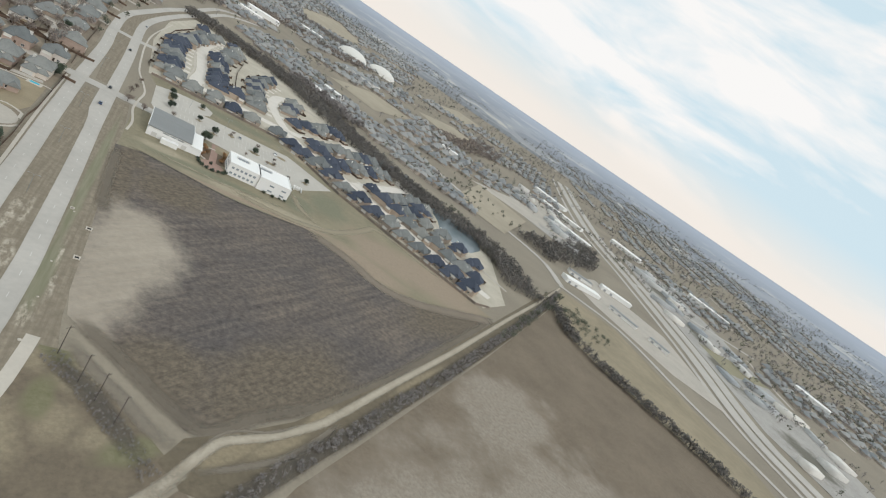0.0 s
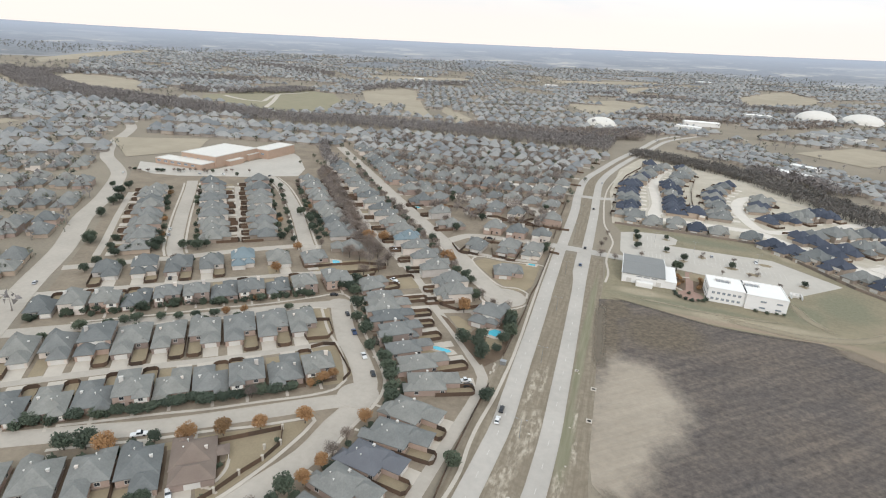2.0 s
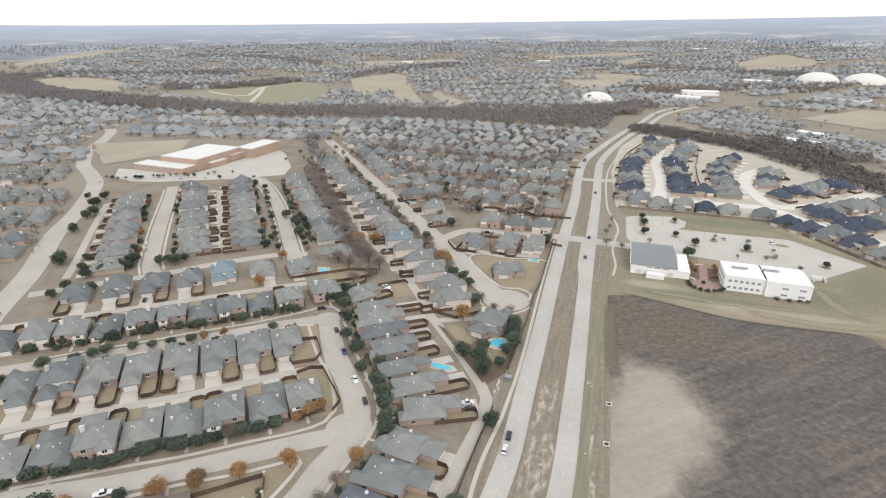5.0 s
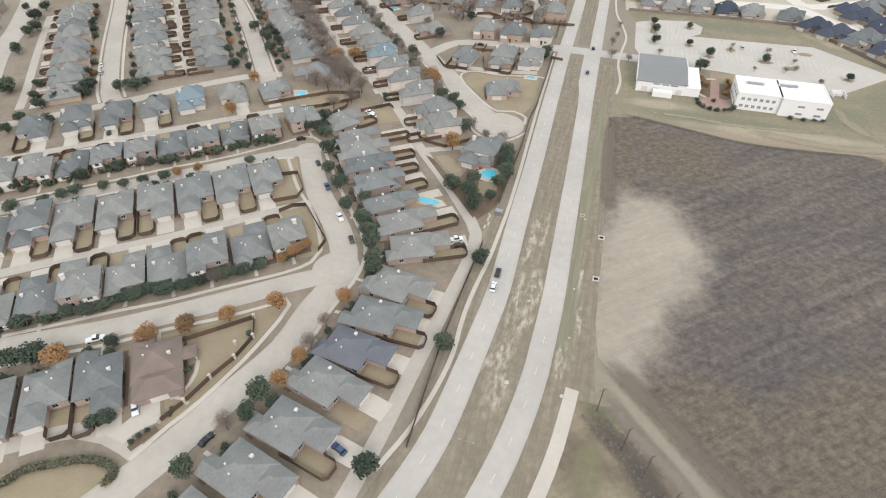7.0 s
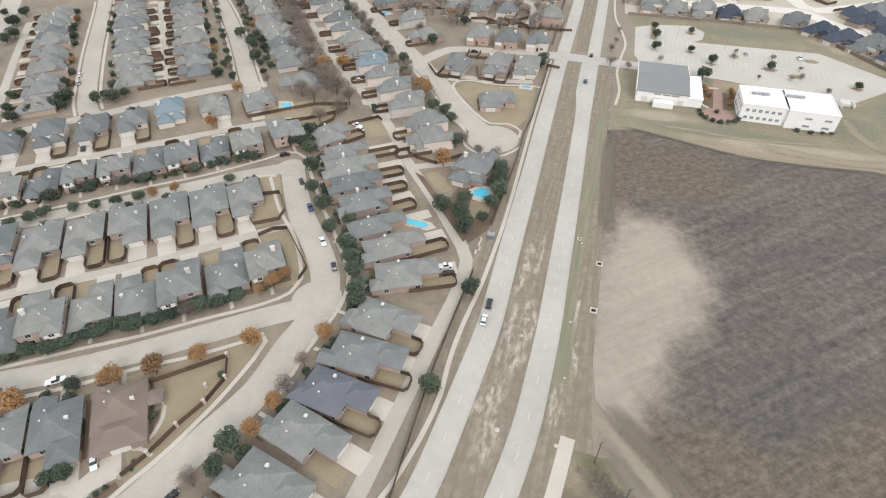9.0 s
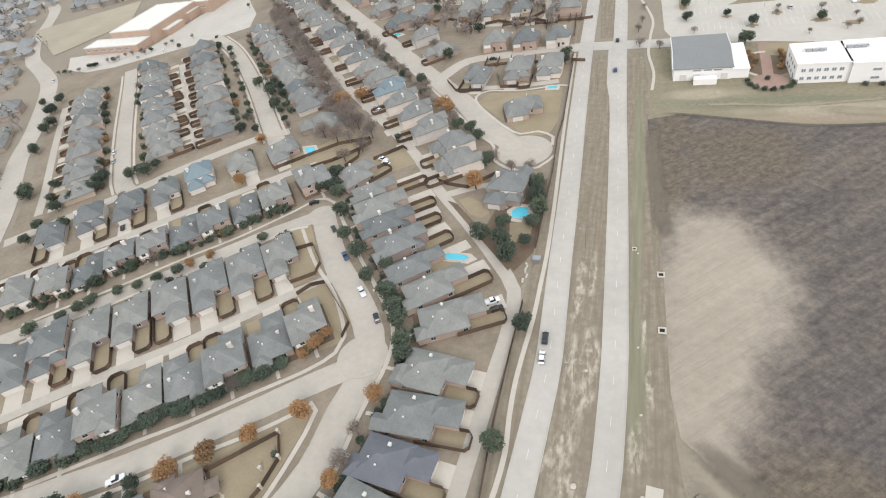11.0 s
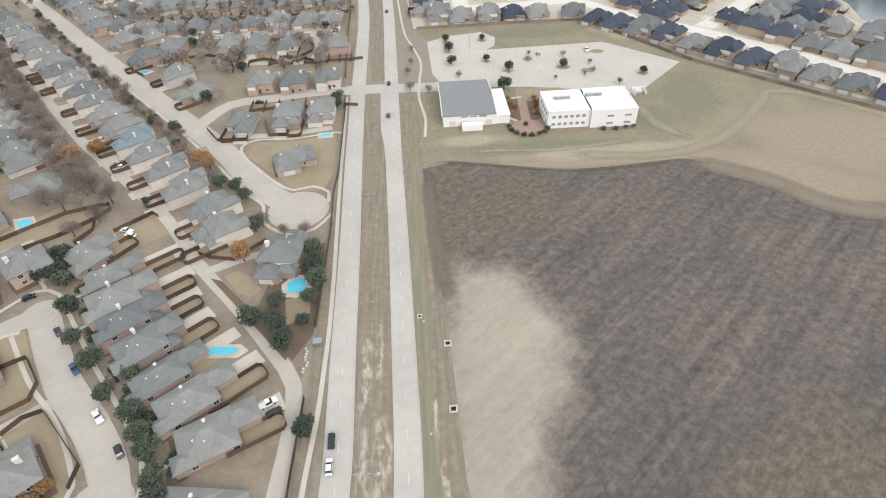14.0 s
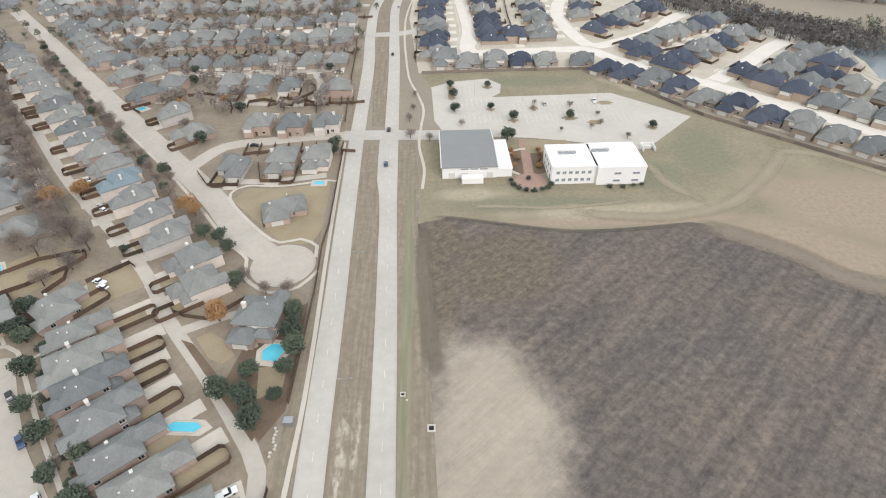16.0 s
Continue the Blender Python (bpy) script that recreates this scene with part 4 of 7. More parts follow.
# ---- houses ----
def hip(verts, faces, cx, cy, w, d, eave, pitch=0.62, over=0.5, gable=0.0):
    """A hipped roof over a w by d block, ridge along the longer side; gable: how far the ridge runs on towards the ends."""
    a, b = w / 2 + over, d / 2 + over
    r = min(a, b)
    top = eave + r * pitch
    rx, ry = max(0.0, a - r) + gable * min(a, r), max(0.0, b - r) + gable * min(b, r)
    o = len(verts)
    for z in (eave - 0.22, eave):
        verts += [(cx - a, cy - b, z), (cx + a, cy - b, z), (cx + a, cy + b, z), (cx - a, cy + b, z)]
    if b >= a:
        verts += [(cx, cy - ry - 0.01, top), (cx, cy + ry + 0.01, top)]
        f = [(4, 5, 8), (5, 6, 9, 8), (6, 7, 9), (7, 4, 8, 9)]
    else:
        verts += [(cx - rx - 0.01, cy, top), (cx + rx + 0.01, cy, top)]
        f = [(4, 5, 9, 8), (5, 6, 9), (6, 7, 8, 9), (7, 4, 8)]
    f += [(0, 1, 5, 4), (1, 2, 6, 5), (2, 3, 7, 6), (3, 0, 4, 7), (3, 2, 1, 0)]
    faces += [tuple(o + i for i in q) for q in f]
    return top


PROTO = {}
GW = (0.56, 0.6, 0.58, 0.97)
WORDS = {"grey_shingle": "grey", "dark_shingle": "slate-blue", "brown_shingle": "brown", "teal_shingle": "teal", "slate_shingle": "dark slate-grey"}


def garage_side(kind):
    return -1 if kind[2] % 2 else 1


def build_house(kind):
    """kind: roof material, storeys, variant, width, depth, detail (2 near, 1 middle, 0 far)."""
    roof, storeys, n, w, d, detail = kind
    rnd = random.Random(str(kind))
    eave = 3.1 if storeys == 1 else 5.6
    root = new("house")
    side = garage_side(kind)
    md = d * 0.68
    steep = w > 15.1
    gw = w * GW[n]
    fw = w * rnd.uniform(0.36, 0.46)
    fx = -side * ((w - fw) / 2 - 0.03)
    blocks = [(0, -d * 0.16, w, md, eave, 0.0), (side * ((w - gw) / 2 - 0.04), d * 0.29, gw, d * 0.42, 3.05 if n != 1 else eave - 0.3, 0.0),
              (fx, -d * 0.5 + 0.4, fw, 5.5, eave - 0.2, rnd.choice((0, 0.9)))]
    blocks.append((side * (w / 2 - 2.15), -d * rnd.uniform(0.05, 0.3), 4.4, 5.5, eave - 0.1, rnd.choice((0, 0.9))))
    if storeys == 2 and not steep:
        blocks.append((-side * w * 0.24, d * 0.22, w * 0.46, 4.5, 3.0, 0.0))
    if steep:
        blocks.append((-side * (w / 2 - 2.6), -d * 0.02, 5.0, 6.5, eave - 0.05, 0.9))
    elif n == 2 and storeys == 1:
        blocks.append((-side * (w / 2 - 1.95), d * 0.02, 4.0, 5.0, eave - 0.1, 0.9))
    bm = bmesh.new()
    rv, rf = [], []
    for cx, cy, bw, bd, e, gb in blocks:
        box(bm, cx, cy, -0.3, bw, bd, e + 0.25)
        hip(rv, rf, cx, cy, bw, bd, e, (0.6 if bw > 7 else 0.68) + (0.22 if steep or detail < 2 else 0), 0.5, gb)
    for k in range(1, len(blocks)):
        j = min(range(4), key=lambda q: (rv[10 * k + q][0] - blocks[0][0]) ** 2 + (rv[10 * k + q][1] - blocks[0][1]) ** 2)
        rf.append((0, 2, 10 * k + j))
    part("wall", bm, M["brick" if detail > 1 else "tan_brick" if steep or (detail == 0 and storeys == 1) else "brick" if n == 2 else "pale_brick"], root)
    mesh_object("roof", rv, rf, M[roof], root)
    bm = bmesh.new()
    cx, cy = side * w * 0.3, -d * 0.22 + 2
    tall = w * 0.19 + (1.4 if storeys == 2 else 0.2)
    cw, cd = (1.5, 0.9) if storeys == 2 else (0.9, 0.7)
    box(bm, cx, cy, eave, cw, cd, tall)
    box(bm, cx, cy, eave + tall, cw + 0.2, cd + 0.2, 0.15)
    part("chimney", bm, M["trim" if n == 1 or detail < 2 else "pale_brick"], root, "pale boxed chimney")
    bm = bmesh.new()
    z = 0.6 if storeys == 1 else 3.1
    box(bm, fx, -d * 0.5 - 2.36, z, fw * 0.8, 0.16, eave - z - 0.5)
    part("siding", bm, M["siding"], root, "cream siding")
    if storeys == 2:
        bm = bmesh.new()
        box(bm, -side * w * 0.1, d * 0.18 + 0.03, 3.2, w * 0.5, 0.14, eave - 3.6)
        part("siding", bm, M["siding"], root, "cream siding")
    if detail:
        bm = bmesh.new()
        gx = side * (w - gw) / 2
        box(bm, gx, d * 0.5 + 0.02, 0.05, min(4.9, gw - 0.8), 0.12, 2.2)
        for k in range(1, 4):
            box(bm, gx, d * 0.5 + 0.06, 0.05 + 0.55 * k, min(4.9, gw - 0.8), 0.08, 0.05)
        part("garage_door", bm, M["trim"], root, "pale panelled garage door")
        bm = bmesh.new()
        box(bm, fx + side * (fw / 2 + 1.2), -d * 0.5 - 0.02, 0.05, 1.1, 0.12, 2.2)
        box(bm, fx + side * (fw / 2 + 1.2), -d * 0.5 - 0.04, 2.25, 1.4, 0.2, 0.15)
        part("front_door", bm, M["fence"], root)
        spots = [(fx, -d * 0.5 - 2.38, 0), (side * w * 0.25, -d * 0.5 - 0.03, 0), (-side * w * 0.22, d * 0.18 + 0.03, 0)]
        if detail < 2:
            spots = spots[1:]
        for sx in (-1, 1):
            if detail > 1:
                spots.append((sx * (w / 2 + 0.03), -d * 0.38, 90))
                spots.append((sx * (w / 2 + 0.03), d * 0.12, 90))
        for i, (x, y, a) in enumerate(spots):
            for z in ([0.95, 3.7] if storeys == 2 and i not in (2,) and detail > 1 else [0.95]):
                if z > 3 and detail < 2 and i > 2:
                    continue
                bm = bmesh.new()
                box(bm, 0, 0, 0, 1.7, 0.1, 1.5)
                box(bm, 0, 0, -0.1, 1.85, 0.2, 0.1)
                win = part("window", bm, M["trim"], root)
                win.matrix_basis = pose(x, y, z, 0, 0, a)
                bm = bmesh.new()
                for dx in (-0.39, 0.39):
                    box(bm, dx, 0, 0.12, 0.7, 0.14, 1.26)
                part("pane", bm, M["glass"], win)
        for k in range(2 if detail > 1 else 0):
            bm = bmesh.new()
            bmesh.ops.create_cone(bm, cap_ends=True, segments=8, radius1=0.16, radius2=0.16, depth=0.9)
            box(bm, 0, 0, 0.35, 0.5, 0.5, 0.12)
            xo = (0.12 + 0.1 * k) * w * (-side if k < 2 else side)
            v = part("roof_vent", bm, M["trim"], root)
            v.location = (xo, d * (-0.3 + 0.12 * k), eave + (w / 2 - abs(xo)) * 0.6 + 0.3)
    tagged(root, f"{'two-storey' if storeys == 2 else 'single-storey'} brick house with {WORDS[roof]} shingle roof", "house")
    PROTO[kind] = root


def placed(key, builder, m):
    """The first of a kind is built at its place, every other one is a copy."""
    if key not in PROTO:
        builder()
        PROTO[key].matrix_basis = m
        return PROTO[key]
    return copy_thing(PROTO[key], m)


PANEL = {}


def panel_mesh(length, boards="fence"):
    key = (round(length, 1), boards)
    if key not in PANEL:
        bm = bmesh.new()
        vs = box(bm, 0, 0, 0.05, key[0], 0.09, 1.85)
        bmesh.ops.bevel(bm, geom=[e for e in bm.edges if all(v.co.z > 1.5 for v in e.verts)], offset=0.03, segments=1, affect="EDGES")
        me = bpy.data.meshes.new("panel")
        bm.to_mesh(me)
        bm.free()
        me.materials.append(M[boards])
        PANEL[key] = me
    return PANEL[key]


def fence_along(root, pts, target=8.0, boards="fence"):
    """Board panels along a line, as parts of root."""
    for (x0, y0), (x1, y1) in zip(pts, pts[1:]):
        ln = math.hypot(x1 - x0, y1 - y0)
        n = max(1, round(ln / target))
        a = math.degrees(math.atan2(y1 - y0, x1 - x0))
        for i in range(n):
            u = (i + 0.5) / n
            ob = new("panel", panel_mesh(ln / n, boards))
            ob.parent = root
            ob.matrix_basis = pose(x0 + (x1 - x0) * u, y0 + (y1 - y0) * u, 0, 0, 0, a)


def fence_thing(pts, label, target=6.5, boards="fence"):
    root = new("wooden_fence")
    fence_along(root, pts, target, boards)
    return tagged(root, label, "fence")


def build_yard_fence(key):
    _, w, d, side, yard, gf = key
    root = new("wooden_fence")
    x0, x1 = -side * (w / 2 + (1.5 if w < 11.6 else 0.7)), side * (w * 0.5 - w * gf + 0.1)
    y0, y1 = d * 0.18, d / 2 + yard - 0.4
    c = side * 1.2
    fence_along(root, [(x0, y0 - d * 0.2), (x0, y1 - 1.2), (x0 + c, y1), (x1 - c, y1), (x1, y1 - 1.2), (x1, d / 2 if yard > 3 else d * 0.4)])
    tagged(root, "dark cedar board fence round a small back yard", "fence", "back yard fences")
    PROTO[key] = root


def build_yard(key):
    _, w, d, side, yard, gf = key
    x0, x1 = -side * (w / 2 + (1.3 if w < 11.6 else 0.5)), side * (w * 0.5 - w * gf - 0.1)
    bm = bmesh.new()
    box(bm, (x0 + x1) / 2, (d * 0.2 + d / 2 + yard) / 2, -0.05, abs(x1 - x0), d * 0.3 + yard - 1, 0.08)
    ob = part("lawn_yard", bm, M["lawn"])
    tagged(ob, "dormant tan back yard lawn", "lawn", kind="structure")
    PROTO[key] = ob


def build_drive(key):
    _, w, d, side, yard, gf = key
    bm = bmesh.new()
    gw = w * gf
    box(bm, side * (w - gw) / 2, d / 2 + yard / 2 + 0.5, -0.05, min(gw - 0.6, 6.4), yard + 1.2, 0.1 + 0.0011 * (round(yard * 3) % 7))
    ob = part("driveway", bm, M["walk"])
    tagged(ob, "pale concrete driveway to a garage", "driveway", kind="structure")
    PROTO[key] = ob


def build_front(key):
    _, w, d, side = key
    bm = bmesh.new()
    box(bm, -side * 0.5, -d / 2 - 4.0, -0.05, 1.2, 6.0, 0.13)
    ob = part("front_path", bm, M["walk"])
    tagged(ob, "narrow concrete front path", "path", kind="structure")
    PROTO[key] = ob


def build_bed(key):
    """Mulched strips along the front and one side of a house; the side strip also stands in for shade in the gap."""
    _, w, d, side = key
    bm = bmesh.new()
    box(bm, 0, -d / 2 - 1.3, -0.05, w + 1.6, 2.6, 0.11)
    # dark side strip doubles as painted shade between neighbouring houses
    box(bm, side * (w / 2 + 0.45), -d * 0.03, -0.05, 1.3, d * 0.94, 0.11)
    ob = part("planting_bed", bm, M["bed"])
    tagged(ob, "dark mulched bed along a house, side strip standing in for shade", "planting bed", kind="structure")
    PROTO[key] = ob


def build_front_drive(key):
    _, w, d = key
    bm = bmesh.new()
    box(bm, w * 0.18, -d / 2 - 4.5, -0.05, 6.6, 9.2, 0.11)
    box(bm, -w * 0.1, -d / 2 - 2.6, -0.05, 1.4, 3.0, 0.1)
    ob = part("driveway", bm, M["new_concrete"])
    tagged(ob, "new white concrete driveway at a house front", "driveway", kind="structure")
    PROTO[key] = ob


RND = random.Random(7)


def lot(kind, x, y, rot, yard=None, front=True):
    """A house with its driveway, fenced yard and front path."""
    m = pose(x, y, 0, 0, 0, rot)
    placed(kind, lambda: build_house(kind), m)
    _, _, n, w, d, detail = kind
    side = garage_side(kind)
    if yard is not None:
        deep = yard - (RND.choice((0, 0, 1.6, 2.8)) if detail > 1 and yard > 6 else 0)
        for key, fn in ((("fence", w, d, side, deep, GW[n]), build_yard_fence), (("yard", w, d, side, deep, GW[n]), build_yard), (("drive", w, d, side, yard, GW[n]), build_drive)):
            if key[0] == "fence" and RND.random() < 0.12:
                continue
            placed(key, lambda: fn(key), m)
    if front and detail > 1:
        for key, fn in ((("front", w, d, side), build_front), (("bed", w, d, side), build_bed)):
            placed(key, lambda: fn(key), m)
    return m


def pick(two=0.3, dark=0.0, w=11.7, d=20.5, detail=1):
    n = RND.randrange(3)
    roof = "dark_shingle" if RND.random() < dark else "grey_shingle"
    return (roof, 2 if RND.random() < two else 1, n, round(w + (n - 1) * 0.5, 1), round(d + (n - 1) * 1.2, 1), detail)


SPOTS = []


def row(a, b, n, rot, yard=None, shrubs=0, tree=0.0, **kw):
    for i in range(n):
        u = i / (n - 1)
        x, y = a[0] + (b[0] - a[0]) * u + RND.uniform(-.3, .3), a[1] + (b[1] - a[1]) * u + RND.uniform(-.6, .6)
        k = pick(**kw)
        m = lot(k, x, y, rot + RND.uniform(-1.2, 1.2), yard)
        for s in range(shrubs):
            SPOTS.append(("shrub", m @ Vector((RND.uniform(-0.48, 0.48) * k[3], -k[4] / 2 - RND.uniform(1.8, 4.4), 0)), RND.uniform(0.8, 1.6)))
        if RND.random() < tree:
            SPOTS.append((RND.choice(("oak", "oak", "oak", "bare", "autumn")), m @ Vector((RND.uniform(-4, 4), -k[4] / 2 - RND.uniform(3.5, 5.5), 0)), RND.uniform(0.55, 0.8)))

def along_row(spots, across, rot, yard, shrubs=0, tree=0.0, **kw):
    """Houses on one side of a street that runs at 39 degrees: each at its distance along the street."""
    ex, ey = math.cos(radians(39)), math.sin(radians(39))
    for u in spots:
        v = across + RND.uniform(-0.7, 0.7)
        x, y = ex * u - ey * v, ey * u + ex * v
        k = pick(**kw)
        m = lot(k, x, y, rot + RND.uniform(-1.2, 1.2), yard)
        for s in range(shrubs):
            SPOTS.append(("shrub", m @ Vector((RND.uniform(-0.48, 0.48) * k[3], -k[4] / 2 - RND.uniform(1.2, 3.6), 0)), RND.uniform(0.8, 1.5)))
        if RND.random() < tree:
            SPOTS.append((RND.choice(("oak", "oak", "bare", "autumn")), m @ Vector((RND.uniform(-4, 4), -k[4] / 2 - RND.uniform(3, 4.5), 0)), RND.uniform(0.5, 0.75)))


along_row((-198, -211.5, -226.5, -240.5, -254.3, -267.8, -281), -125.3, 39, 6.4, 5, 0.2, detail=2, d=18.4, w=12.4, two=0.15)
along_row((-294.8, -308.5, -322.3, -336), -126.5, 39, 6.6, 3, 0.3, detail=2, d=17.8, two=0.15)
along_row((-199.5, -213.7, -228.7, -244, -259, -274.1, -288.2), -85.4, 219, 7.0, 3, 0.0, detail=2, d=23.0, w=12.9, two=0.15)
along_row((-302.8, -317), -85.4, 219, 7.8, 2, 0.0, d=21.0)
along_row((-193.4, -208, -222, -235.5, -249.5, -263.3, -277.8, -291.6), -39.3, 39, 7.2, 6, 0.3, detail=2, d=17.8, w=12.4, two=0.35)
along_row((-305.6, -319.8), -39.3, 39, 7.4, 3, 0.6, d=17.4)
along_row((-204.4, -243.3, -261.4, -279.3, -299), 0.2, 219, 8.4, 1, 0.3, d=18.5, w=13.4, two=0.4)
lot(("grey_shingle", 2, 1, 14.0, 18.0, 2), -112.2, -139.2, 42, 2.0)
lot(("grey_shingle", 1, 2, 15.0, 18.0, 2), -140.5, -116, 221, 4.0)
# houses between the crescent and the alley, each with its turn and the depth of its yard
for x, y, r, w, d, yd in [(-89.5, -134.5, -38, 15.0, 17.0, 8), (-76.6, -147.2, -54, 9.6, 19.0, 14), (-67.6, -161, -54, 12.8, 21.6, 11), (-60.8, -171, -53, 10.4, 20.5, 10), (-52, -182, -49, 11.4, 20.4, 9),
                          (-43.4, -192.2, -51, 9.8, 22.0, 10), (-32.8, -201.4, -52, 11.2, 22.4, 8), (-23.5, -214.2, -63, 12.4, 21.5, 6), (-23.5, -236.6, -97, 12.8, 20.2, 5), (-23.4, -251, -91, 12.4, 22.0, 4.5),
                          (-26.5, -265.8, -97, 12.2, 20.4, 5.5), (-29, -279.6, -104, 11.6, 20.6, 6.5), (-31.8, -295, -102, 12.4, 20.0, 7), (-36.4, -310, -104, 12.2, 20.0, 7), (-41, -325, -105, 12.4, 20.0, 7)]:
    k = ("grey_shingle", 1 if y > -160 or y < -190 else 2, 1, w, d, 2)
    if y == -265.8:
        k = ("slate_shingle", 1, 1, w, d, 2)
    m = lot(k, x, y, r, yd)
    for s in range(4):
        SPOTS.append(("shrub", m @ Vector((RND.uniform(-0.48, 0.48) * w, -d / 2 - RND.uniform(1.6, 3.6), 0)), RND.uniform(0.6, 1.1)))
for x, y in [(-93.4, -298.5), (-104.8, -306.2), (-116.6, -315.2), (-128.6, -324)]:
    k = pick(detail=2, w=12.2, d=20.0, two=0.1)
    m = lot(k, x, y, 219, 5)
    for s in range(3):
        SPOTS.append(("shrub", m @ Vector((RND.uniform(-0.48, 0.48) * k[3], -k[4] / 2 - RND.uniform(1.6, 3.2), 0)), RND.uniform(0.8, 1.3)))
lot(("brown_shingle", 1, 3, 13.4, 20.0, 2), -80.7, -288.8, 218, None)
sheet("driveway_brown_house", [(-82.4, -299.8), (-75.9, -295.2), (-70.4, -301.9), (-72.0, -304), (-74.6, -307.3), (-75.4, -310.8), (-82, -310), (-79.6, -305.5), (-78.8, -303)], M["walk"], 0.066, "pale concrete driveway beside a brown-roofed house", "driveway")
ribbon("garden_path", [(-72.9, -281.4), (-70.9, -285), (-70.2, -288.5), (-70.4, -292.3), (-72.3, -295.4)], 1.1, M["walk"], 0.07, label="curved pale garden path", category="path", step=1.5)
ribbon("garden_path", [(-71.4, -294.6), (-68.6, -294.3), (-66.4, -295.2)], 1.0, M["walk"], 0.075, label="curved pale garden path", category="path", step=1.5)
sheet("planting_bed_corner", [(-73.9, -311.2), (-72.2, -306.5), (-70.9, -303.6), (-68.8, -304.6), (-71.9, -312)], M["bed"], 0.06, "mulched bed beside a driveway", "planting bed")
sheet("planting_bed_path", [(-75.6, -286), (-73.2, -282.6), (-71.6, -285.5), (-71.2, -288.8), (-72, -292.8), (-74.4, -288.6)], M["bed"], 0.055, "mulched bed between a wall and a path", "planting bed")
patio_cover = new("patio_cover")
bm = bmesh.new()
bmesh.ops.create_cone(bm, cap_ends=True, segments=4, radius1=3.9, radius2=1.3, depth=0.9, matrix=Matrix.Translation((0, 0, 3.1)) @ Matrix.Rotation(math.pi / 4, 4, "Z"))
part("roof", bm, M["brown_shingle"], patio_cover)
for x in (-2.3, 2.3):
    for y in (-2.3, 2.3):
        bm = bmesh.new()
        box(bm, x, y, 0, 0.2, 0.2, 2.7)
        part("post", bm, M["trim"], patio_cover)
patio_cover.matrix_basis = pose(-76, -281.2, 0, 0, 0, 38)
tagged(patio_cover, "brown shingled patio cover beside a brown-roofed house", "patio cover")
# tall houses between the alley and the street to the turning circle
for i in range(19):
    x, y = (-43.8, -128.6) if i == 0 else (-51.2, -114.6) if i == 1 else (-53.6 - 12.15 * (i - 1), -113.4 + 14.3 * (i - 1))
    k = ("teal_shingle" if i == 5 else "grey_shingle", 2, RND.randrange(3), RND.choice((11.6, 12.4, 13.0)), 17.0, 1)
    m = lot(k, x + RND.uniform(-.5, .5), y + RND.uniform(-.5, .5), 125 + RND.uniform(-4, 4), 8.0)
    if RND.random() < 0.8:
        SPOTS.append((RND.choice(("bare", "bare", "shrub", "oak")), m @ Vector((RND.uniform(-6, 6), -14 - RND.uniform(0, 2), 0)), RND.uniform(0.6, 0.9)))
row((-248.5, -153), (-346, -41), 11, 129, 6.0, 1, 0.6, d=18.0, w=12.0, detail=0)
row((-219, -114), (-316, 0), 11, -51, 6.0, 1, 0.6, d=18.0, w=12.0, detail=0)
row((-195, -96), (-291, 26), 11, 129, 6.0, 1, 0.6, d=18.0, w=12.0, detail=0)
row((-146, -66), (-250, 56), 12, -51, 5.0, 1, 0.7, d=18.0, w=12.0)
lot(("grey_shingle", 1, 2, 15.4, 20.0, 1), -131, -91, 124)
lot(("teal_shingle", 2, 0, 13.0, 17.0, 1), -176, -140.6, 219, None)
for x, y, r, yd in [(-53.6, -43, 176, 6), (-30.2, -40.4, 180, 6), (-13.6, -38.8, 180, None), (-50.6, 4, 0, 8), (-32.2, 2, 0, 8), (-13.4, 3, 0, 6),
                    (-81, 56.5, 180, 8), (-63.2, 54.2, 180, 8), (-44.2, 55.6, 180, 8), (-15.4, 48, 90, None), (-130, 45, 130, 6), (-103, 17, 130, 6), (-85.8, -6.6, 130, 5), (-117.2, 56, 180, 6)]:
    lot(pick(w=13.2, d=17, two=0.75), x, y, r, yd)
    SPOTS.append((RND.choice(("bare", "oak", "shrub")), Vector((x + RND.uniform(-9, 9), y + RND.uniform(9, 12), 0)), RND.uniform(0.6, 0.9)))
lot(("grey_shingle", 1, 2, 18.0, 14.0, 2), -21.4, -80.4, 196, None)
lot(("grey_shingle", 2, 2, 14.5, 19.0, 2), -17.4, -147, 172, None)
for y, x0, x1, r in [(101, -150, -20, 0), (142, -178, -21, 180), (186, -222, -21, 0), (228, -268, -24, 180)]:
    row((x0, y), (x1, y), round((x1 - x0) / 17.4) + 1, r, None, 0, 0.25, d=19.0, w=14.6, detail=0, two=0.35)
for y, x0, x1, r in [(101, -150, -20, 0), (142, -178, -21, 180), (186, -222, -21, 0), (228, -268, -24, 180)]:
    n = round((x1 - x0) / 17.4)
    for i in range(n + 1):
        key = ("front_drive", 14.6, 19.0)
        placed(key, lambda: build_front_drive(key), pose(x0 + (x1 - x0) * i / n, y, 0, 0, 0, r))
for x, y in [(-141, 84), (-154, 74), (-168, 104), (-182, 104), (-193, 122), (-206, 138), (-218, 152), (-229, 167), (-243, 184), (-258, 203), (-274, 222), (-290, 240)]:
    lot(pick(w=13.5, d=16, two=0.6, detail=0), x, y, 129 + RND.uniform(-3, 3))
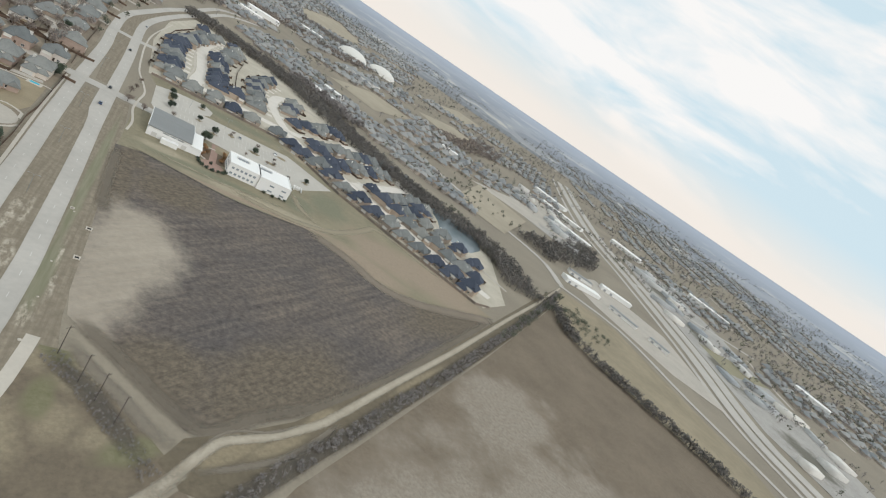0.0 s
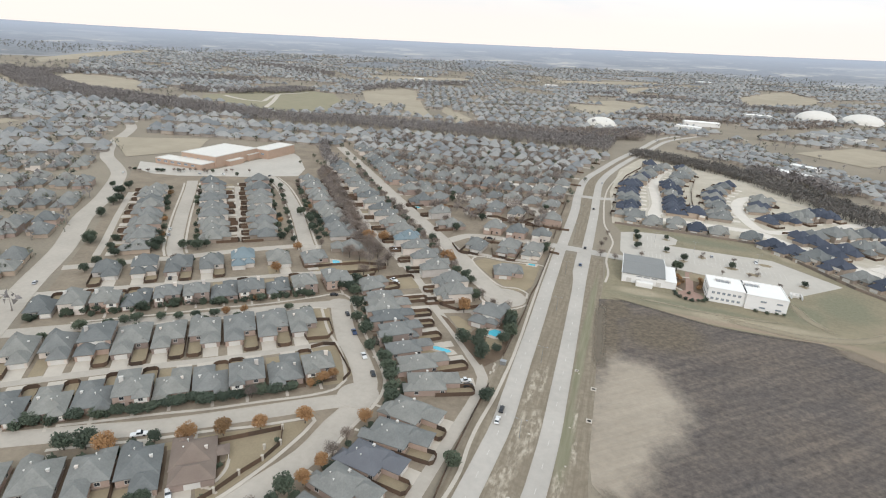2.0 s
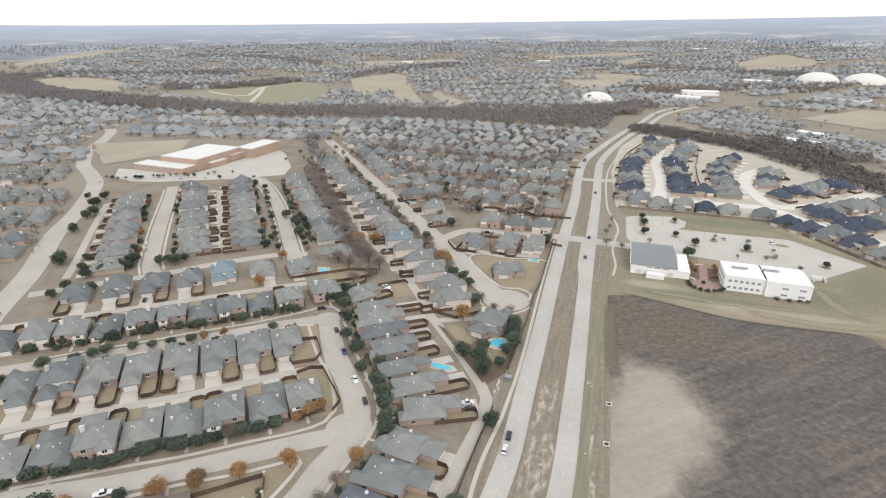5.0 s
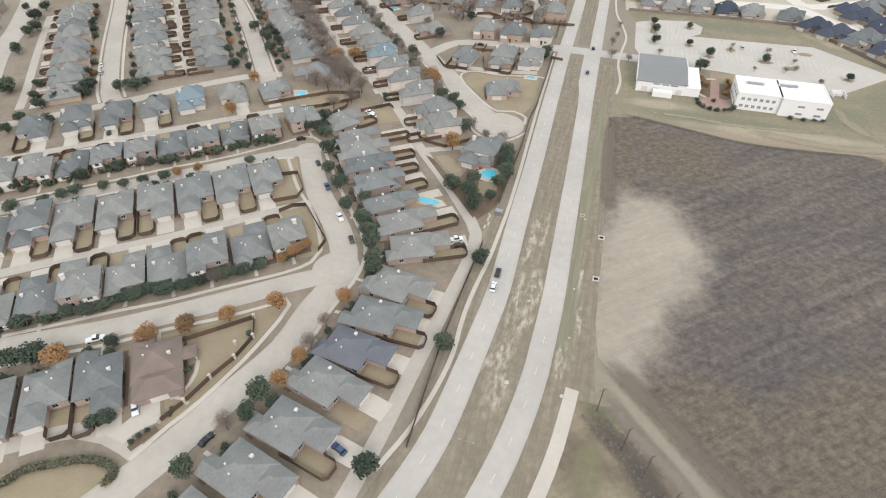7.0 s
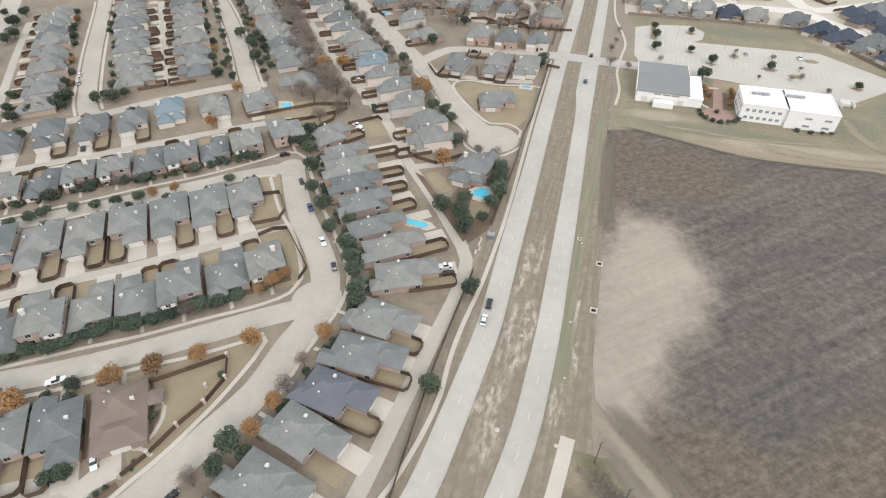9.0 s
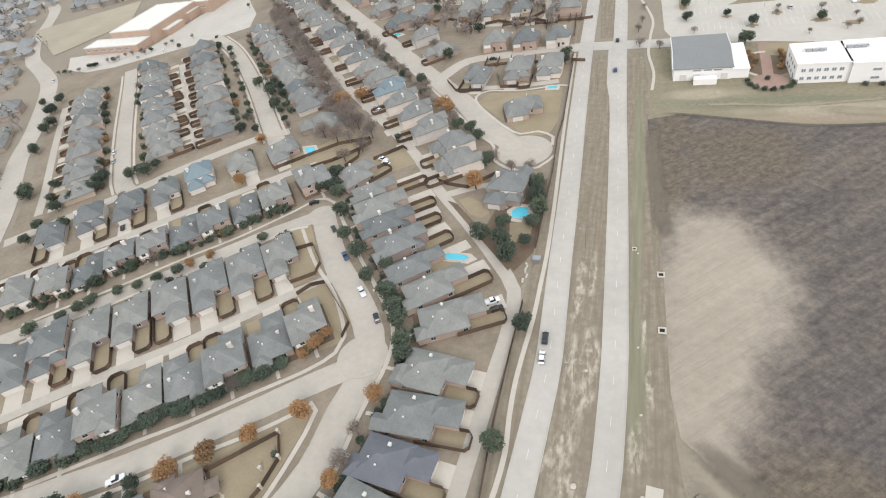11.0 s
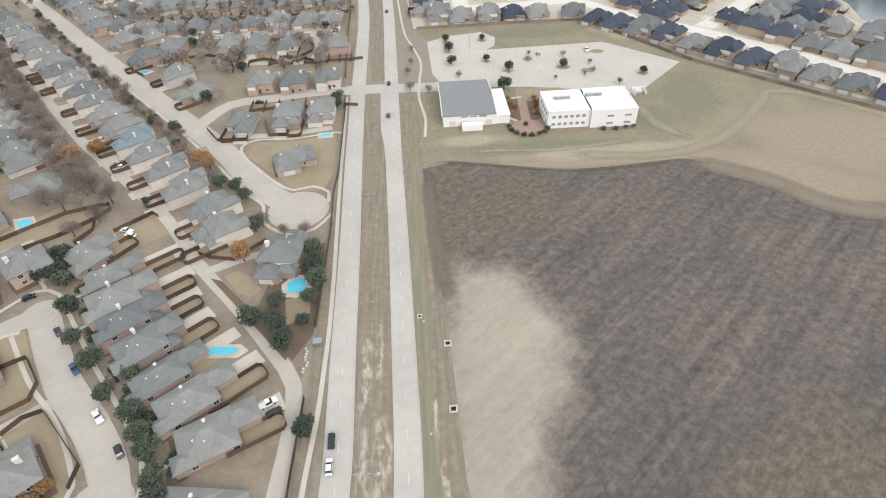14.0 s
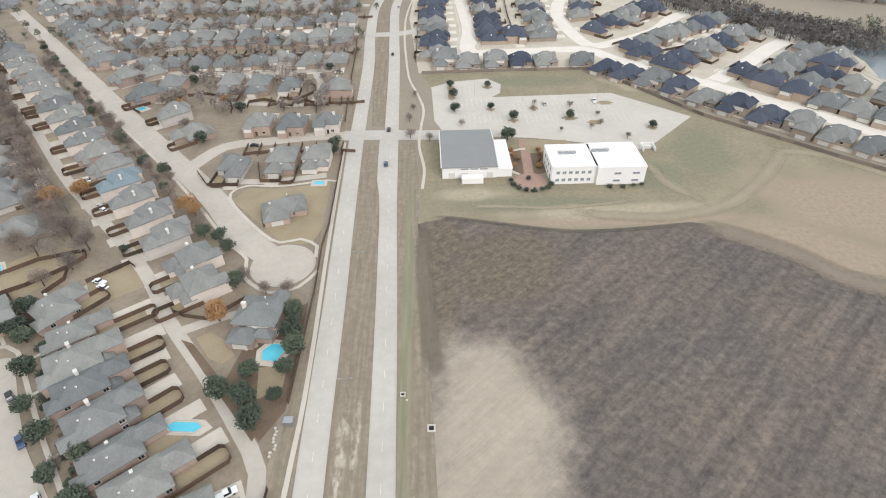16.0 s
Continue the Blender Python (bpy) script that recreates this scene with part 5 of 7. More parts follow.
for x, y, r in [(54, 92, 180), (69, 88, 180), (88, 87, 180), (105, 89, 180), (122, 88, 180), (146, 86, 165), (158, 72, 137), (169, 60, 135), (181, 48, 133), (192, 35, 133), (203, 21, 133), (215, 8, 133),
                (227, -5, 133), (239, -17, 133), (251, -29, 133), (263, -42, 133), (275, -55, 133), (287, -68, 133), (299, -81, 133)]:
    k = pick(dark=0.5, d=19, w=15.8, two=0.25)
    m = lot(k, x, y, r)
    key = ("front_drive", k[3], k[4])
    placed(key, lambda: build_front_drive(key), m)
ESTATE = []


def estate_row(a, b, n, rot, dark=0.42):
    """A close row of large houses with new driveways and low fences between them."""
    for i in range(n):
        u = i / max(1, n - 1)
        x, y = a[0] + (b[0] - a[0]) * u, a[1] + (b[1] - a[1]) * u
        k = pick(dark=dark, d=20, w=15.8, detail=0, two=0.3)
        m = lot(k, x + RND.uniform(-.5, .5), y + RND.uniform(-.5, .5), rot + RND.uniform(-1.5, 1.5))
        key = ("front_drive", k[3], k[4])
        placed(key, lambda: build_front_drive(key), m)
        ESTATE.append(m)


estate_row((47, 107), (46, 226), 8, 90)
estate_row((50, 244), (76, 352), 7, 80)
estate_row((92, 138), (92, 250), 8, -90)
estate_row((96, 268), (116, 350), 6, -100)
estate_row((128, 142), (132, 240), 7, 90)
estate_row((138, 256), (152, 292), 3, 75)
estate_row((108, 141), (112, 141), 1, 0)
estate_row((170, 190), (184, 246), 4, -75)
estate_row((173, 152), (236, 204), 5, 222)
estate_row((190, 176), (222, 202), 3, 42)
estate_row((186, 112), (284, 180), 8, 35)
estate_row((203, 77), (282, 136), 7, 222)
estate_row((192, 98), (192, 98), 1, 133)
estate_row((248, 44), (306, 96), 5, 42)
estate_row((246, 60), (246, 60), 1, 222)
estate_row((262, 27), (326, -48), 7, -47)
estate_row((279, 40), (318, 77), 4, 222)
estate_row((298, 34), (340, -16), 4, 133)
estate_row((300, 172), (318, 164), 2, 200)
estate_row((70, 372), (110, 378), 3, 10)


# boundary fences
fence_thing([(-2.2, -290), (-3.0, -270), (-3.6, -250), (-3.2, -225), (-2.5, -204)], "long dark board fence beside the boulevard", 5.5)
fence_thing([(-2.0, -178), (-1.6, -150), (-1.5, -128), (-2.4, -104), (-1.4, -88), (-2.0, -56), (-2.4, -26)], "long dark board fence beside the boulevard", 5.5)
fence_thing([(-5, 8), (-6.5, 40), (-8, 80), (-9, 120), (-11, 152)], "long dark board fence beside the boulevard", 5.5)
fence_thing([(-82.2, -277), (-74, -269.6), (-65.3, -261.7)], "tall dark board fence round a corner lot")
fence_thing([(-96, -287.2), (-90.8, -291.9), (-84.6, -299.5)], "dark board fence between two houses")
corner_fence = fence_thing([(-65.3, -261.7), (-61.2, -268.9), (-62.3, -277.7), (-65.2, -286.1), (-67.4, -295.3), (-70.2, -302.6)], "dark fence with pale posts on a corner lot")
for x, y in [(-65.3, -261.7), (-61.2, -268.9), (-62.3, -277.7), (-65.2, -286.1), (-67.4, -295.3), (-70.2, -302.6), (-64.9, -273)]:
    bm = bmesh.new()
    box(bm, x, y, 0, 0.7, 0.7, 2.1)
    box(bm, x, y, 2.1, 0.9, 0.9, 0.15)
    part("post", bm, M["walk"], corner_fence, "pale stone post")
fence_thing([(-52.5, -134), (-50, -138), (-45, -140.5), (-36, -142.5), (-31.4, -138), (-25, -132)], "curved dark board fence round a yard")
for pts in ([(34, 98), (35, 160), (36, 230), (42, 290), (60, 360)], [(109, 150), (110, 200), (113, 250), (124, 330)], [(206, 168), (232, 190)], [(182, 96), (236, 118), (292, 158)], [(262, 58), (312, 90), (324, 72)], [(280, 28), (318, -18), (340, -46)]):
    fence_thing(pts, "new orange cedar fence between estate back yards", 5.0)
for m in ESTATE[::2]:
    a, b, c = m @ Vector((8.2, 4, 0)), m @ Vector((8.2, 14, 0)), m @ Vector((-2, 14, 0))
    fence_thing([(a.x, a.y), (b.x, b.y), (c.x, c.y)], "new orange cedar fence beside an estate house", 10.0)
for pts in ([(-65.1, 30.3), (-65.7, 37.3), (-57.3, 40.6), (-45.8, 34.4), (-42.4, 26.4)], [(-48.4, 41.7), (-35.6, 40.9), (-28.2, 50.1), (-29.2, 60.2), (-36.3, 66.8)], [(-105.9, 49.2), (-94.9, 51.4), (-79.9, 43.7), (-73.8, 30.9), (-72.6, 23.1)],
            [(-36.6, 33.9), (-32.9, 38.5), (-25.2, 33.2), (-22.8, 20.1)], [(-71.2, -42.7), (-62.9, -55.1), (-48.5, -55.9), (-49.3, -49.1)], [(-43.5, -35.1), (-38.6, -53.1), (-29.4, -53.5), (-30.2, -44.9)], [(-144.1, 48.8), (-136, 34.7), (-126, 26.3)]):
    fence_thing(pts, "curved reddish-brown board fence round a back yard", 5.0)
fence_thing([(38, 77), (100, 78), (150, 77), (196, 4), (243, -45), (300, -100), (318, -96)], "weathered grey-brown board fence along the estate edge", 7.0, "grey_fence")
fence_thing([(-140, -129), (-127, -118), (-113, -107), (-97, -102), (-95, -106), (-99, -112)], "dark board fence round a large yard")
fence_thing([(-123, -130), (-110, -122), (-99, -112), (-97, -119), (-101, -127)], "curved dark board fence round a yard")
fence_thing([(-88, -121), (-76, -110.5), (-73, -113)], "dark board fence beside the alley")
fence_thing([(-100, -186), (-92, -182), (-84, -192), (-83.5, -198), (-91.5, -203.5), (-98, -198)], "dark board fence round a corner yard")
fence_thing([(-86, -209), (-82.5, -204), (-77.5, -202), (-60, -219.5), (-60, -226)], "dark board fence round a corner yard")

# ---- trees ----
def leaf_cards(rnd, blobs, n, size, aspect=1.0):
    """Small leaf clumps scattered through several overlapping lobes."""
    v, f = [], []
    for i in range(n):
        cx, cy, cz, r = rnd.choice(blobs)
        while True:
            p = Vector((rnd.uniform(-1, 1), rnd.uniform(-1, 1), rnd.uniform(-1, 1)))
            if 0.2 < p.length < 1:
                break
        p = p.normalized() * (0.55 + 0.45 * rnd.random()) if rnd.random() < 0.75 else p
        c = Vector((cx, cy, cz)) + Vector((p.x * r, p.y * r, p.z * r * 0.85))
        s = size * rnd.uniform(0.6, 1.3)
        q = Euler((rnd.uniform(-0.9, 0.9), rnd.uniform(-0.9, 0.9), rnd.uniform(0, 6.28))).to_matrix()
        o = len(v)
        for x, y in ((-s, -s * aspect * 0.6), (s * 0.8, -s * aspect), (s, s * aspect * 0.7), (-s * 0.6, s * aspect)):
            v.append(c + q @ Vector((x, y, rnd.uniform(-0.1, 0.1) * s)))
        f += [(o, o + 1, o + 2), (o, o + 2, o + 3)]
    return v, f


def limb(bm, a, b, r0, r1, seg=6):
    d = b - a
    m = Matrix.Translation((a + b) / 2) @ d.to_track_quat("Z", "Y").to_matrix().to_4x4()
    bmesh.ops.create_cone(bm, cap_ends=True, segments=seg, radius1=r0, radius2=r1, depth=d.length, matrix=m)


TREES = {
    # crown radius, height of crown centre, lobes, leaf count, leaf size, leaf material
    "oak": (3.6, 4.2, 11, 1500, 0.27, "leaf"), "autumn": (3.5, 4.4, 12, 2000, 0.21, "autumn"),
    "shrub": (1.6, 1.1, 5, 330, 0.2, "leaf"), "bare": (4.0, 5.6, 9, 2600, 0.36, "twig"), "low": (2.2, 1.8, 5, 220, 0.32, "autumn"),
}
TREE_LABEL = {"oak": ("dark green evergreen oak beside a street", "tree"), "autumn": ("small tree with rusty orange autumn leaves", "tree"),
              "shrub": ("dark green rounded shrub by a house", "shrub"), "bare": ("leafless grey-brown winter tree", "tree"), "low": ("low shrub with rusty brown leaves", "shrub")}


def build_tree(key):
    kind, n = key
    rnd = random.Random(str(key))
    r, h, lobes, count, size, mat = TREES[kind]
    low = kind in ("shrub", "low")
    root = None if low else new("tree")
    bm = bmesh.new()
    top = Vector((rnd.uniform(-.3, .3), rnd.uniform(-.3, .3), h * 0.75))
    limb(bm, Vector((0, 0, -0.2)), top, 0.07 * r, 0.04 * r, 7)
    blobs = []
    for i in range(lobes):
        a = i * 2.4 + rnd.uniform(-.4, .4)
        rr = r * rnd.uniform(0.25, 0.6)
        c = Vector((math.cos(a) * rr, math.sin(a) * rr, h + rnd.uniform(-0.35, 0.45) * r * 0.8))
        blobs.append((c.x, c.y, c.z, r * rnd.uniform(0.5, 0.72)))
        limb(bm, top * rnd.uniform(0.6, 1.0), c, 0.03 * r, 0.01 * r, 5)
        if kind == "bare":
            for k in range(4):
                e = c + Vector((rnd.uniform(-1, 1), rnd.uniform(-1, 1), rnd.uniform(0, 1))) * r * 0.5
                limb(bm, c, e, 0.012 * r, 0.004 * r, 4)
    v, f = leaf_cards(rnd, blobs, count, size, 0.07 if kind == "bare" else 1.0)
    if low:
        bm.free()
        root = mesh_object("shrub", v, f, M[mat])
    else:
        part("trunk", bm, M["bark"], root)
        mesh_object("crown", v, f, M[mat], root)
    tagged(root, *TREE_LABEL[kind])
    PROTO[key] = root


def plant(kind, x, y, s=1.0, tall=1.0):
    key = (kind, RND.randrange(3))
    m = pose(x, y, 0, 0, 0, RND.uniform(0, 360))
    if key not in PROTO:
        build_tree(key)
        ob = PROTO[key]
        ob.matrix_basis = m
    else:
        ob = copy_thing(PROTO[key], m)
    ob.scale = (s * RND.uniform(0.9, 1.1), s * RND.uniform(0.9, 1.1), s * tall)
    return ob


for kind, p, s in SPOTS:
    plant(kind, p.x, p.y, s)
for x, y, s in [(-1, -215, .9), (-2.2, -255, .8), (-10, -299, 1), (-47.2, -287.5, 1), (-47.4, -294, .75), (-54, -313, .9), (-125, -299, 1), (-119, -296, 1.1), (-101.5, -284.3, .65), (-106.2, -289.3, .45), (-83.6, -306.2, .6), (-86.7, -308.6, .55), (-68, -92, .8), (-86, -44, .9), (-23, -174, 1), (-11, -185, 1.1), (-15, -177, 1.1), (-16, -167, .9), (-6, -143, 1), (-5, -152, 1.1), (-3.5, -158, 1), (-5, -166, .8)] + [(-6, -176, .7), (-31, -126, 1), (-45, -97, .8), (-67, 25, .9), (-78, -12, 1), (-7, -22, 1), (-108, 70, .8), (-81, -103, .5), (-86, -163, 1), (-69, -187, 1), (-79, -177, .9), (-99, -146, 1), (-94, -150, 1), (-104, -146, .9), (-55, -193, .9), (-61, -199, .8), (-45, -213, 1), (-42, -218, 1), (-36, -231, .9), (-38, -226, .9), (-50, -206, .9)]:
    plant("oak", x, y, s)
for x, y, s in [(-59.8, -255.5, .95), (-82.4, -272.6, .95), (-92, -279.3, .95), (-72.6, -264.8, .8), (-43.9, -282, .8), (-65, -226, .7), (-67, -231, .8), (-70, -235, .6), (-40, -246, .8), (-42.6, -272.8, .75), (-112, -294.2, 1), (-64, -76, 1.2), (-60, -80, 1.0), (-32, -143, 1.2), (-161, -104, .8),
                (-135, -193, .6), (-142, -198, .6), (-152, -141, .9), (-126, -68, 1.4), (-101, 27, 1.2), (-78, 34, 1), (-118, -60, 1.1)]:
    plant("autumn", x, y, s)
for x, y, s in [(-115, -89, 1.3), (-131, -69, 1.3), (-124, -100, 1.2), (-143, -54, 1.2), (-97, -113, 1), (-50.9, -298.9, .8), (-41.7, -267.4, .8), (-41, -258, .7), (-136, 12, 1), (-60, -196, .6), (-8, -139, .6), (-164, -20, 1.2), (-103, -122, 1), (-107, -93, 1.4), (-120, -81, 1.4), (-96, -101, 1.2), (-115, -104, 1.2), (-19, -130, .7), (-11, -130, .7), (-81, -51, .8)] + [(-103, -28, .8), (-128, 5, .8), (31, 7, .6), (32, -13, .7), (33, 21, .5), (34, 41, .5), (42, -17, .6), (-149, -40, 1.2), (-172, -8, 1.2), (-182, 4, 1.2), (-192, 18, 1.2), (-203, 30, 1.2), (-214, 44, 1.1), (-225, 58, 1.1), (-238, 74, 1.2), (-250, 90, 1.2), (-262, 104, 1.2), (-157, -30, 1.3)]:
    plant("bare", x, y, s)
for i in range(26):
    u = i / 25
    plant("bare" if i % 3 else "oak", -81.5 - 165 * u, -57.5 + 205 * u + RND.uniform(-1.5, 1.5), RND.uniform(0.55, 0.8))
for x, y, s in [(56, 53, .7), (57, 38, .8), (57, 18, .75), (79, 52, .6), (78, 20, .65), (89, 5, .85), (83, -18, 1.1), (121, 6, .7), (163, -8, .6)]:
    plant("oak", x, y, s)
for x, y, s in [(102, 17, .4), (104, 25, .4), (124, 20, .5), (113, -10, .4), (136, -3, .45), (137, 8, .4), (130, -7, .4), (146, -20, .5), (60, 0, .5)]:
    plant("bare", x, y, s)
for a in range(9):
    t = math.pi * (1.0 + a / 8)
    plant("shrub", 89 + 9.5 * math.cos(t), -59 + 9 * math.sin(t), 0.9)
for x, y in [(83, -31), (84, -35), (85, -40), (82, -46), (97, -31), (97, -36), (96, -41), (95, -46), (88, -57), (124, -66), (130, -66.5), (135, -66), (139, -65.5)]:
    plant("low" if y > -50 else "shrub", x, y, 0.8)
def hedge(pts, width, height, label):
    """A clipped hedge: dense leaf clumps over a woody core, along a line."""
    rnd = random.Random(3)
    line = smooth_line(pts, 0.8)
    blobs = [(q.x, q.y, height * 0.5 + rnd.uniform(-.1, .1), width * 0.55) for q in line]
    v, f = leaf_cards(rnd, blobs, 55 * len(line), 0.24)
    root = new("hedge")
    mesh_object("foliage", v, f, M["olive"], root)
    bm = bmesh.new()
    for a, b in zip(line[:-1:2], line[2::2]):
        limb(bm, Vector((a.x, a.y, height * 0.4)), Vector((b.x, b.y, height * 0.4)), width * 0.36, width * 0.36, 6)
    part("woody_core", bm, M["bark"], root)
    return tagged(root, label, "hedge")


for x, y, k in [(-74.3, -286.6, .7), (-73.2, -285.2, .6), (-73.4, -289, .5), (-69.6, -298, .5), (-68.9, -299.8, .45), (-84.8, -305, .8), (-85.2, -307.8, .9), (-88, -309.4, .7), (-73.4, -309.8, .6), (-72.6, -307.8, .6), (-71.8, -305.8, .55), (-62.9, -268.4, .9)]:
    plant("shrub", x, y, k)
M["olive"] = material("olive_hedge", (0.15, 0.15, 0.085), (0.085, 0.088, 0.05), 1.0, 0.3, 0.8, 0.8)
hedge([(-104, -333), (-96.9, -328.9), (-94.3, -324.6), (-88.8, -321.1), (-81.3, -317.5), (-74.7, -316.8), (-71.7, -318.3), (-71.6, -321.3)], 2.4, 2.0, "clipped olive-green hedge curving round a lawn")
for x, y, s in [(-285, -154, 1.1), (-324, -112, 1), (-341, -87, 1), (-362, -60, 1), (-371, -44, 1), (-251, -166, .9), (-245, -153, .9), (-242, -148, .9), (-256, -126, .8)] :
    plant("oak", x, y, s)
for i in range(22):
    u, v = RND.random(), RND.random()
    plant("bare" if i % 3 else "oak", -430 + 120 * u + 20 * v, 5 + 45 * u + 50 * v * u, 0.5)

for x, y in [(-191, -239), (-183, -231), (-178, -226), (-175, -222), (-166, -216), (-159, -212), (-153, -207), (-146, -202), (-117, -180), (-203, -227), (-199, -223), (-194, -219), (-192, -212), (-184, -207), (-166, -190), (-129, -163), (-120, -163), (-136, -178), (-152, -191), (-172, -200)]:
    plant("oak", x, y, RND.uniform(0.65, 0.85), 0.75)
for x, y in [(-125, -278), (-119, -275), (-116, -272), (-112, -267), (-109, -265), (-106, -261), (-101, -260), (-96, -256), (-93, -253), (-90, -250), (-86, -247), (-81, -244), (-76, -239), (-130, -282), (-136, -286), (-142, -290), (-147, -294)]:
    plant("oak", x, y, RND.uniform(0.75, 1.0), 0.6)
for x, y in [(-364, -61), (-344, -78), (-233, -178), (-272, -146), (-282, -157), (-249, -180), (-242, -143), (-243, -138), (-238, -147), (-226, -137), (-224, -132), (-217, -134), (-245, -149), (-249, -157), (-263, -158), (-187, -47), (-172, -67), (-202, -36), (-183, -92), (-185, -80), (-386, -47), (-246, -191), (-100, -136), (-229, -121), (-216, -127)]:
    plant("oak", x, y, RND.uniform(0.7, 1.05))
for i in range(13):
    u = i / 12
    plant(("oak", "autumn", "bare")[i % 3], -231 - 92 * u + 11, -128 + 108 * u + 9, RND.uniform(0.5, 0.8))
    plant(("oak", "bare", "oak")[i % 3], -176 - 92 * u + 4, -96 + 118 * u + 4, RND.uniform(0.5, 0.8))
    plant(("bare", "oak", "oak")[i % 3], -150 - 100 * u, -92 + 126 * u, RND.uniform(0.5, 0.8))

# ---- woods and far suburbs ----
NP = np.random.default_rng(5)


def wood_mesh(name, pts, size, mat, label, cards=22, fine=0.16):
    """Many leafless trees, each a few ragged clumps of twigs over a trunk."""
    pts = np.asarray(pts, float)
    n = len(pts)
    s = size * NP.uniform(0.7, 1.3, n)
    z0 = np.array([rise(x, y) for x, y in pts])
    c = NP.normal(0, 1, (n, cards, 3))
    c /= np.linalg.norm(c, axis=2, keepdims=True)
    c *= NP.uniform(0.35, 1.0, (n, cards, 1))
    c = c * s[:, None, None] * np.array([0.62, 0.62, 0.55])
    c[..., 2] += (s * 1.05)[:, None]
    tri = NP.normal(0, 1, (n, cards, 3, 3)) * (s * fine)[:, None, None, None]
    v = c[:, :, None, :] + tri
    trunk = np.zeros((n, 2, 3, 3))
    for k in range(2):
        trunk[:, k, 0, k] = -s * 0.05
        trunk[:, k, 1, k] = s * 0.05
        trunk[:, k, 2, 2] = s * 1.2
    v = np.concatenate([v, trunk], 1)
    v[..., 0] += pts[:, 0][:, None, None]
    v[..., 1] += pts[:, 1][:, None, None]
    v[..., 2] += z0[:, None, None]
    v = v.reshape(-1, 3)
    return tri_mesh(name, v, np.arange(len(v)).reshape(-1, 3), mat, label, "woods", "stuff")


def band(line, width, n):
    pts = smooth_line(line, 15)
    out = []
    for i in range(n):
        u = NP.uniform(0, len(pts) - 1.001)
        k = int(u)
        p = pts[k].lerp(pts[k + 1], u - k)
        d = (pts[k + 1] - pts[k]).normalized()
        o = NP.uniform(-width / 2, width / 2)
        out.append((p.x - d.y * o, p.y + d.x * o))
    return out


wood_mesh("creek_woods", band([(-1614, 665), (-1418, 617), (-1147, 484), (-916, 430), (-781, 425), (-631, 415), (-519, 415), (-413, 462), (-247, 491), (-138, 500), (-52, 505), (15, 500)], 95, 4600), 6.5, M["far_wood"],
          "belt of leafless grey-brown trees along a creek", 34, 0.115)
wood_mesh("creek_woods", band([(50, 470), (114, 432), (170, 395), (213, 330), (262, 232), (308, 160), (345, 112), (390, 92), (412, 40), (402, -30)], 46, 1900), 5.6, M["creek_wood"],
          "belt of leafless grey-brown trees along a creek", 46, 0.1)
wood_mesh("creek_woods", band([(-240, 545), (-150, 560), (-60, 585), (0, 620), (60, 640)], 70, 800), 6.5, M["brown_wood"], "belt of rusty leafless trees along a creek", 44, 0.1)
for line, w, n in [([(-1330, 560), (-1130, 500), (-900, 455), (-760, 440)], 60, 900), ([(-960, 650), (-880, 690), (-800, 780), (-790, 900)], 70, 700), ([(-1500, 640), (-1420, 800), (-1200, 900), (-1000, 1000)], 110, 1300), ([(-1600, 1450), (-1250, 1500), (-1000, 1350)], 120, 900), ([(43, 952), (151, 932), (282, 1037), (369, 994), (480, 1100)], 60, 600), ([(-119, 545), (-44, 540), (22, 641), (73, 723)], 60, 500)] + [([(198, 430), (243, 400), (290, 330)], 40, 250), ([(-700, 1000), (-620, 1300), (-500, 1500)], 90, 700), ([(600, 700), (750, 800), (900, 1000)], 90, 600), ([(-2300, 1000), (-2000, 800), (-1700, 640)], 150, 1200), ([(-100, 1500), (200, 1450), (500, 1300)], 80, 700)]:
    wood_mesh("creek_woods", band(line, w, n), 6.2, M["far_wood" if n % 200 else "brown_wood"], "belt of leafless grey-brown trees along a creek", 16, 0.19)
wood_mesh("hedgerow", band([(500, 30), (385, -74), (279, -163), (217, -216), (176, -247), (147, -272), (130, -284), (111, -299), (92, -314)], 6, 900), 1.6, M["far_wood"], "ragged leafless hedgerow beside a dirt track", 26, 0.14)
wood_mesh("hedgerow", band([(452, -20), (433, -84), (443, -121), (473, -174), (498, -217), (525, -280)], 15, 420), 4.2, M["creek_wood"], "ragged leafless hedgerow between pastures")
wood_mesh("yard_woods", band([(-98, -106), (-126, -76), (-160, -32), (-205, 26), (-262, 104)], 16, 150), 5.0, M["brown_wood"], "leafless brown trees between back yards", 700, 0.03)
wood_mesh("street_woods", band([(-54, -92), (-74, -67), (-99, -37), (-134, 5), (-178, 58), (-234, 127)], 9, 75), 3.7, M["brown_wood"], "leafless trees along a street", 480, 0.035)
wood_mesh("brush", band([(43, -265), (55, -277), (66, -291), (77, -305)], 7, 170), 0.7, M["far_wood"], "dark leafless brush beside a dirt track", 40, 0.12)
wood_mesh("hedgerow", [(470 + NP.normal(0, 26), -38 + NP.normal(0, 16)) for i in range(90)] + band([(500, 24), (420, -48), (360, -96), (300, -148)], 8, 60), 3.6, M["green_wood"], "dark green bushes in a hedgerow", 60, 0.1)
wood_mesh("hedgerow", band([(565, 190), (620, 215), (700, 240), (760, 300), (820, 360)], 70, 420), 7, M["creek_wood"], "belt of leafless trees beside a highway")
wood_mesh("hedgerow", band([(-262, 130), (-320, 200), (-350, 260)], 14, 60), 6, M["far_wood"], "belt of leafless trees behind houses")
wood_mesh("shade_trees", [(430 + NP.uniform(0, 150), 240 + NP.uniform(0, 170)) for i in range(45)], 4.2, M["green_wood"], "dark evergreen trees scattered on a green", 50, 0.12)

FAR = {"v": [], "f": [], "wv": [], "wf": []}


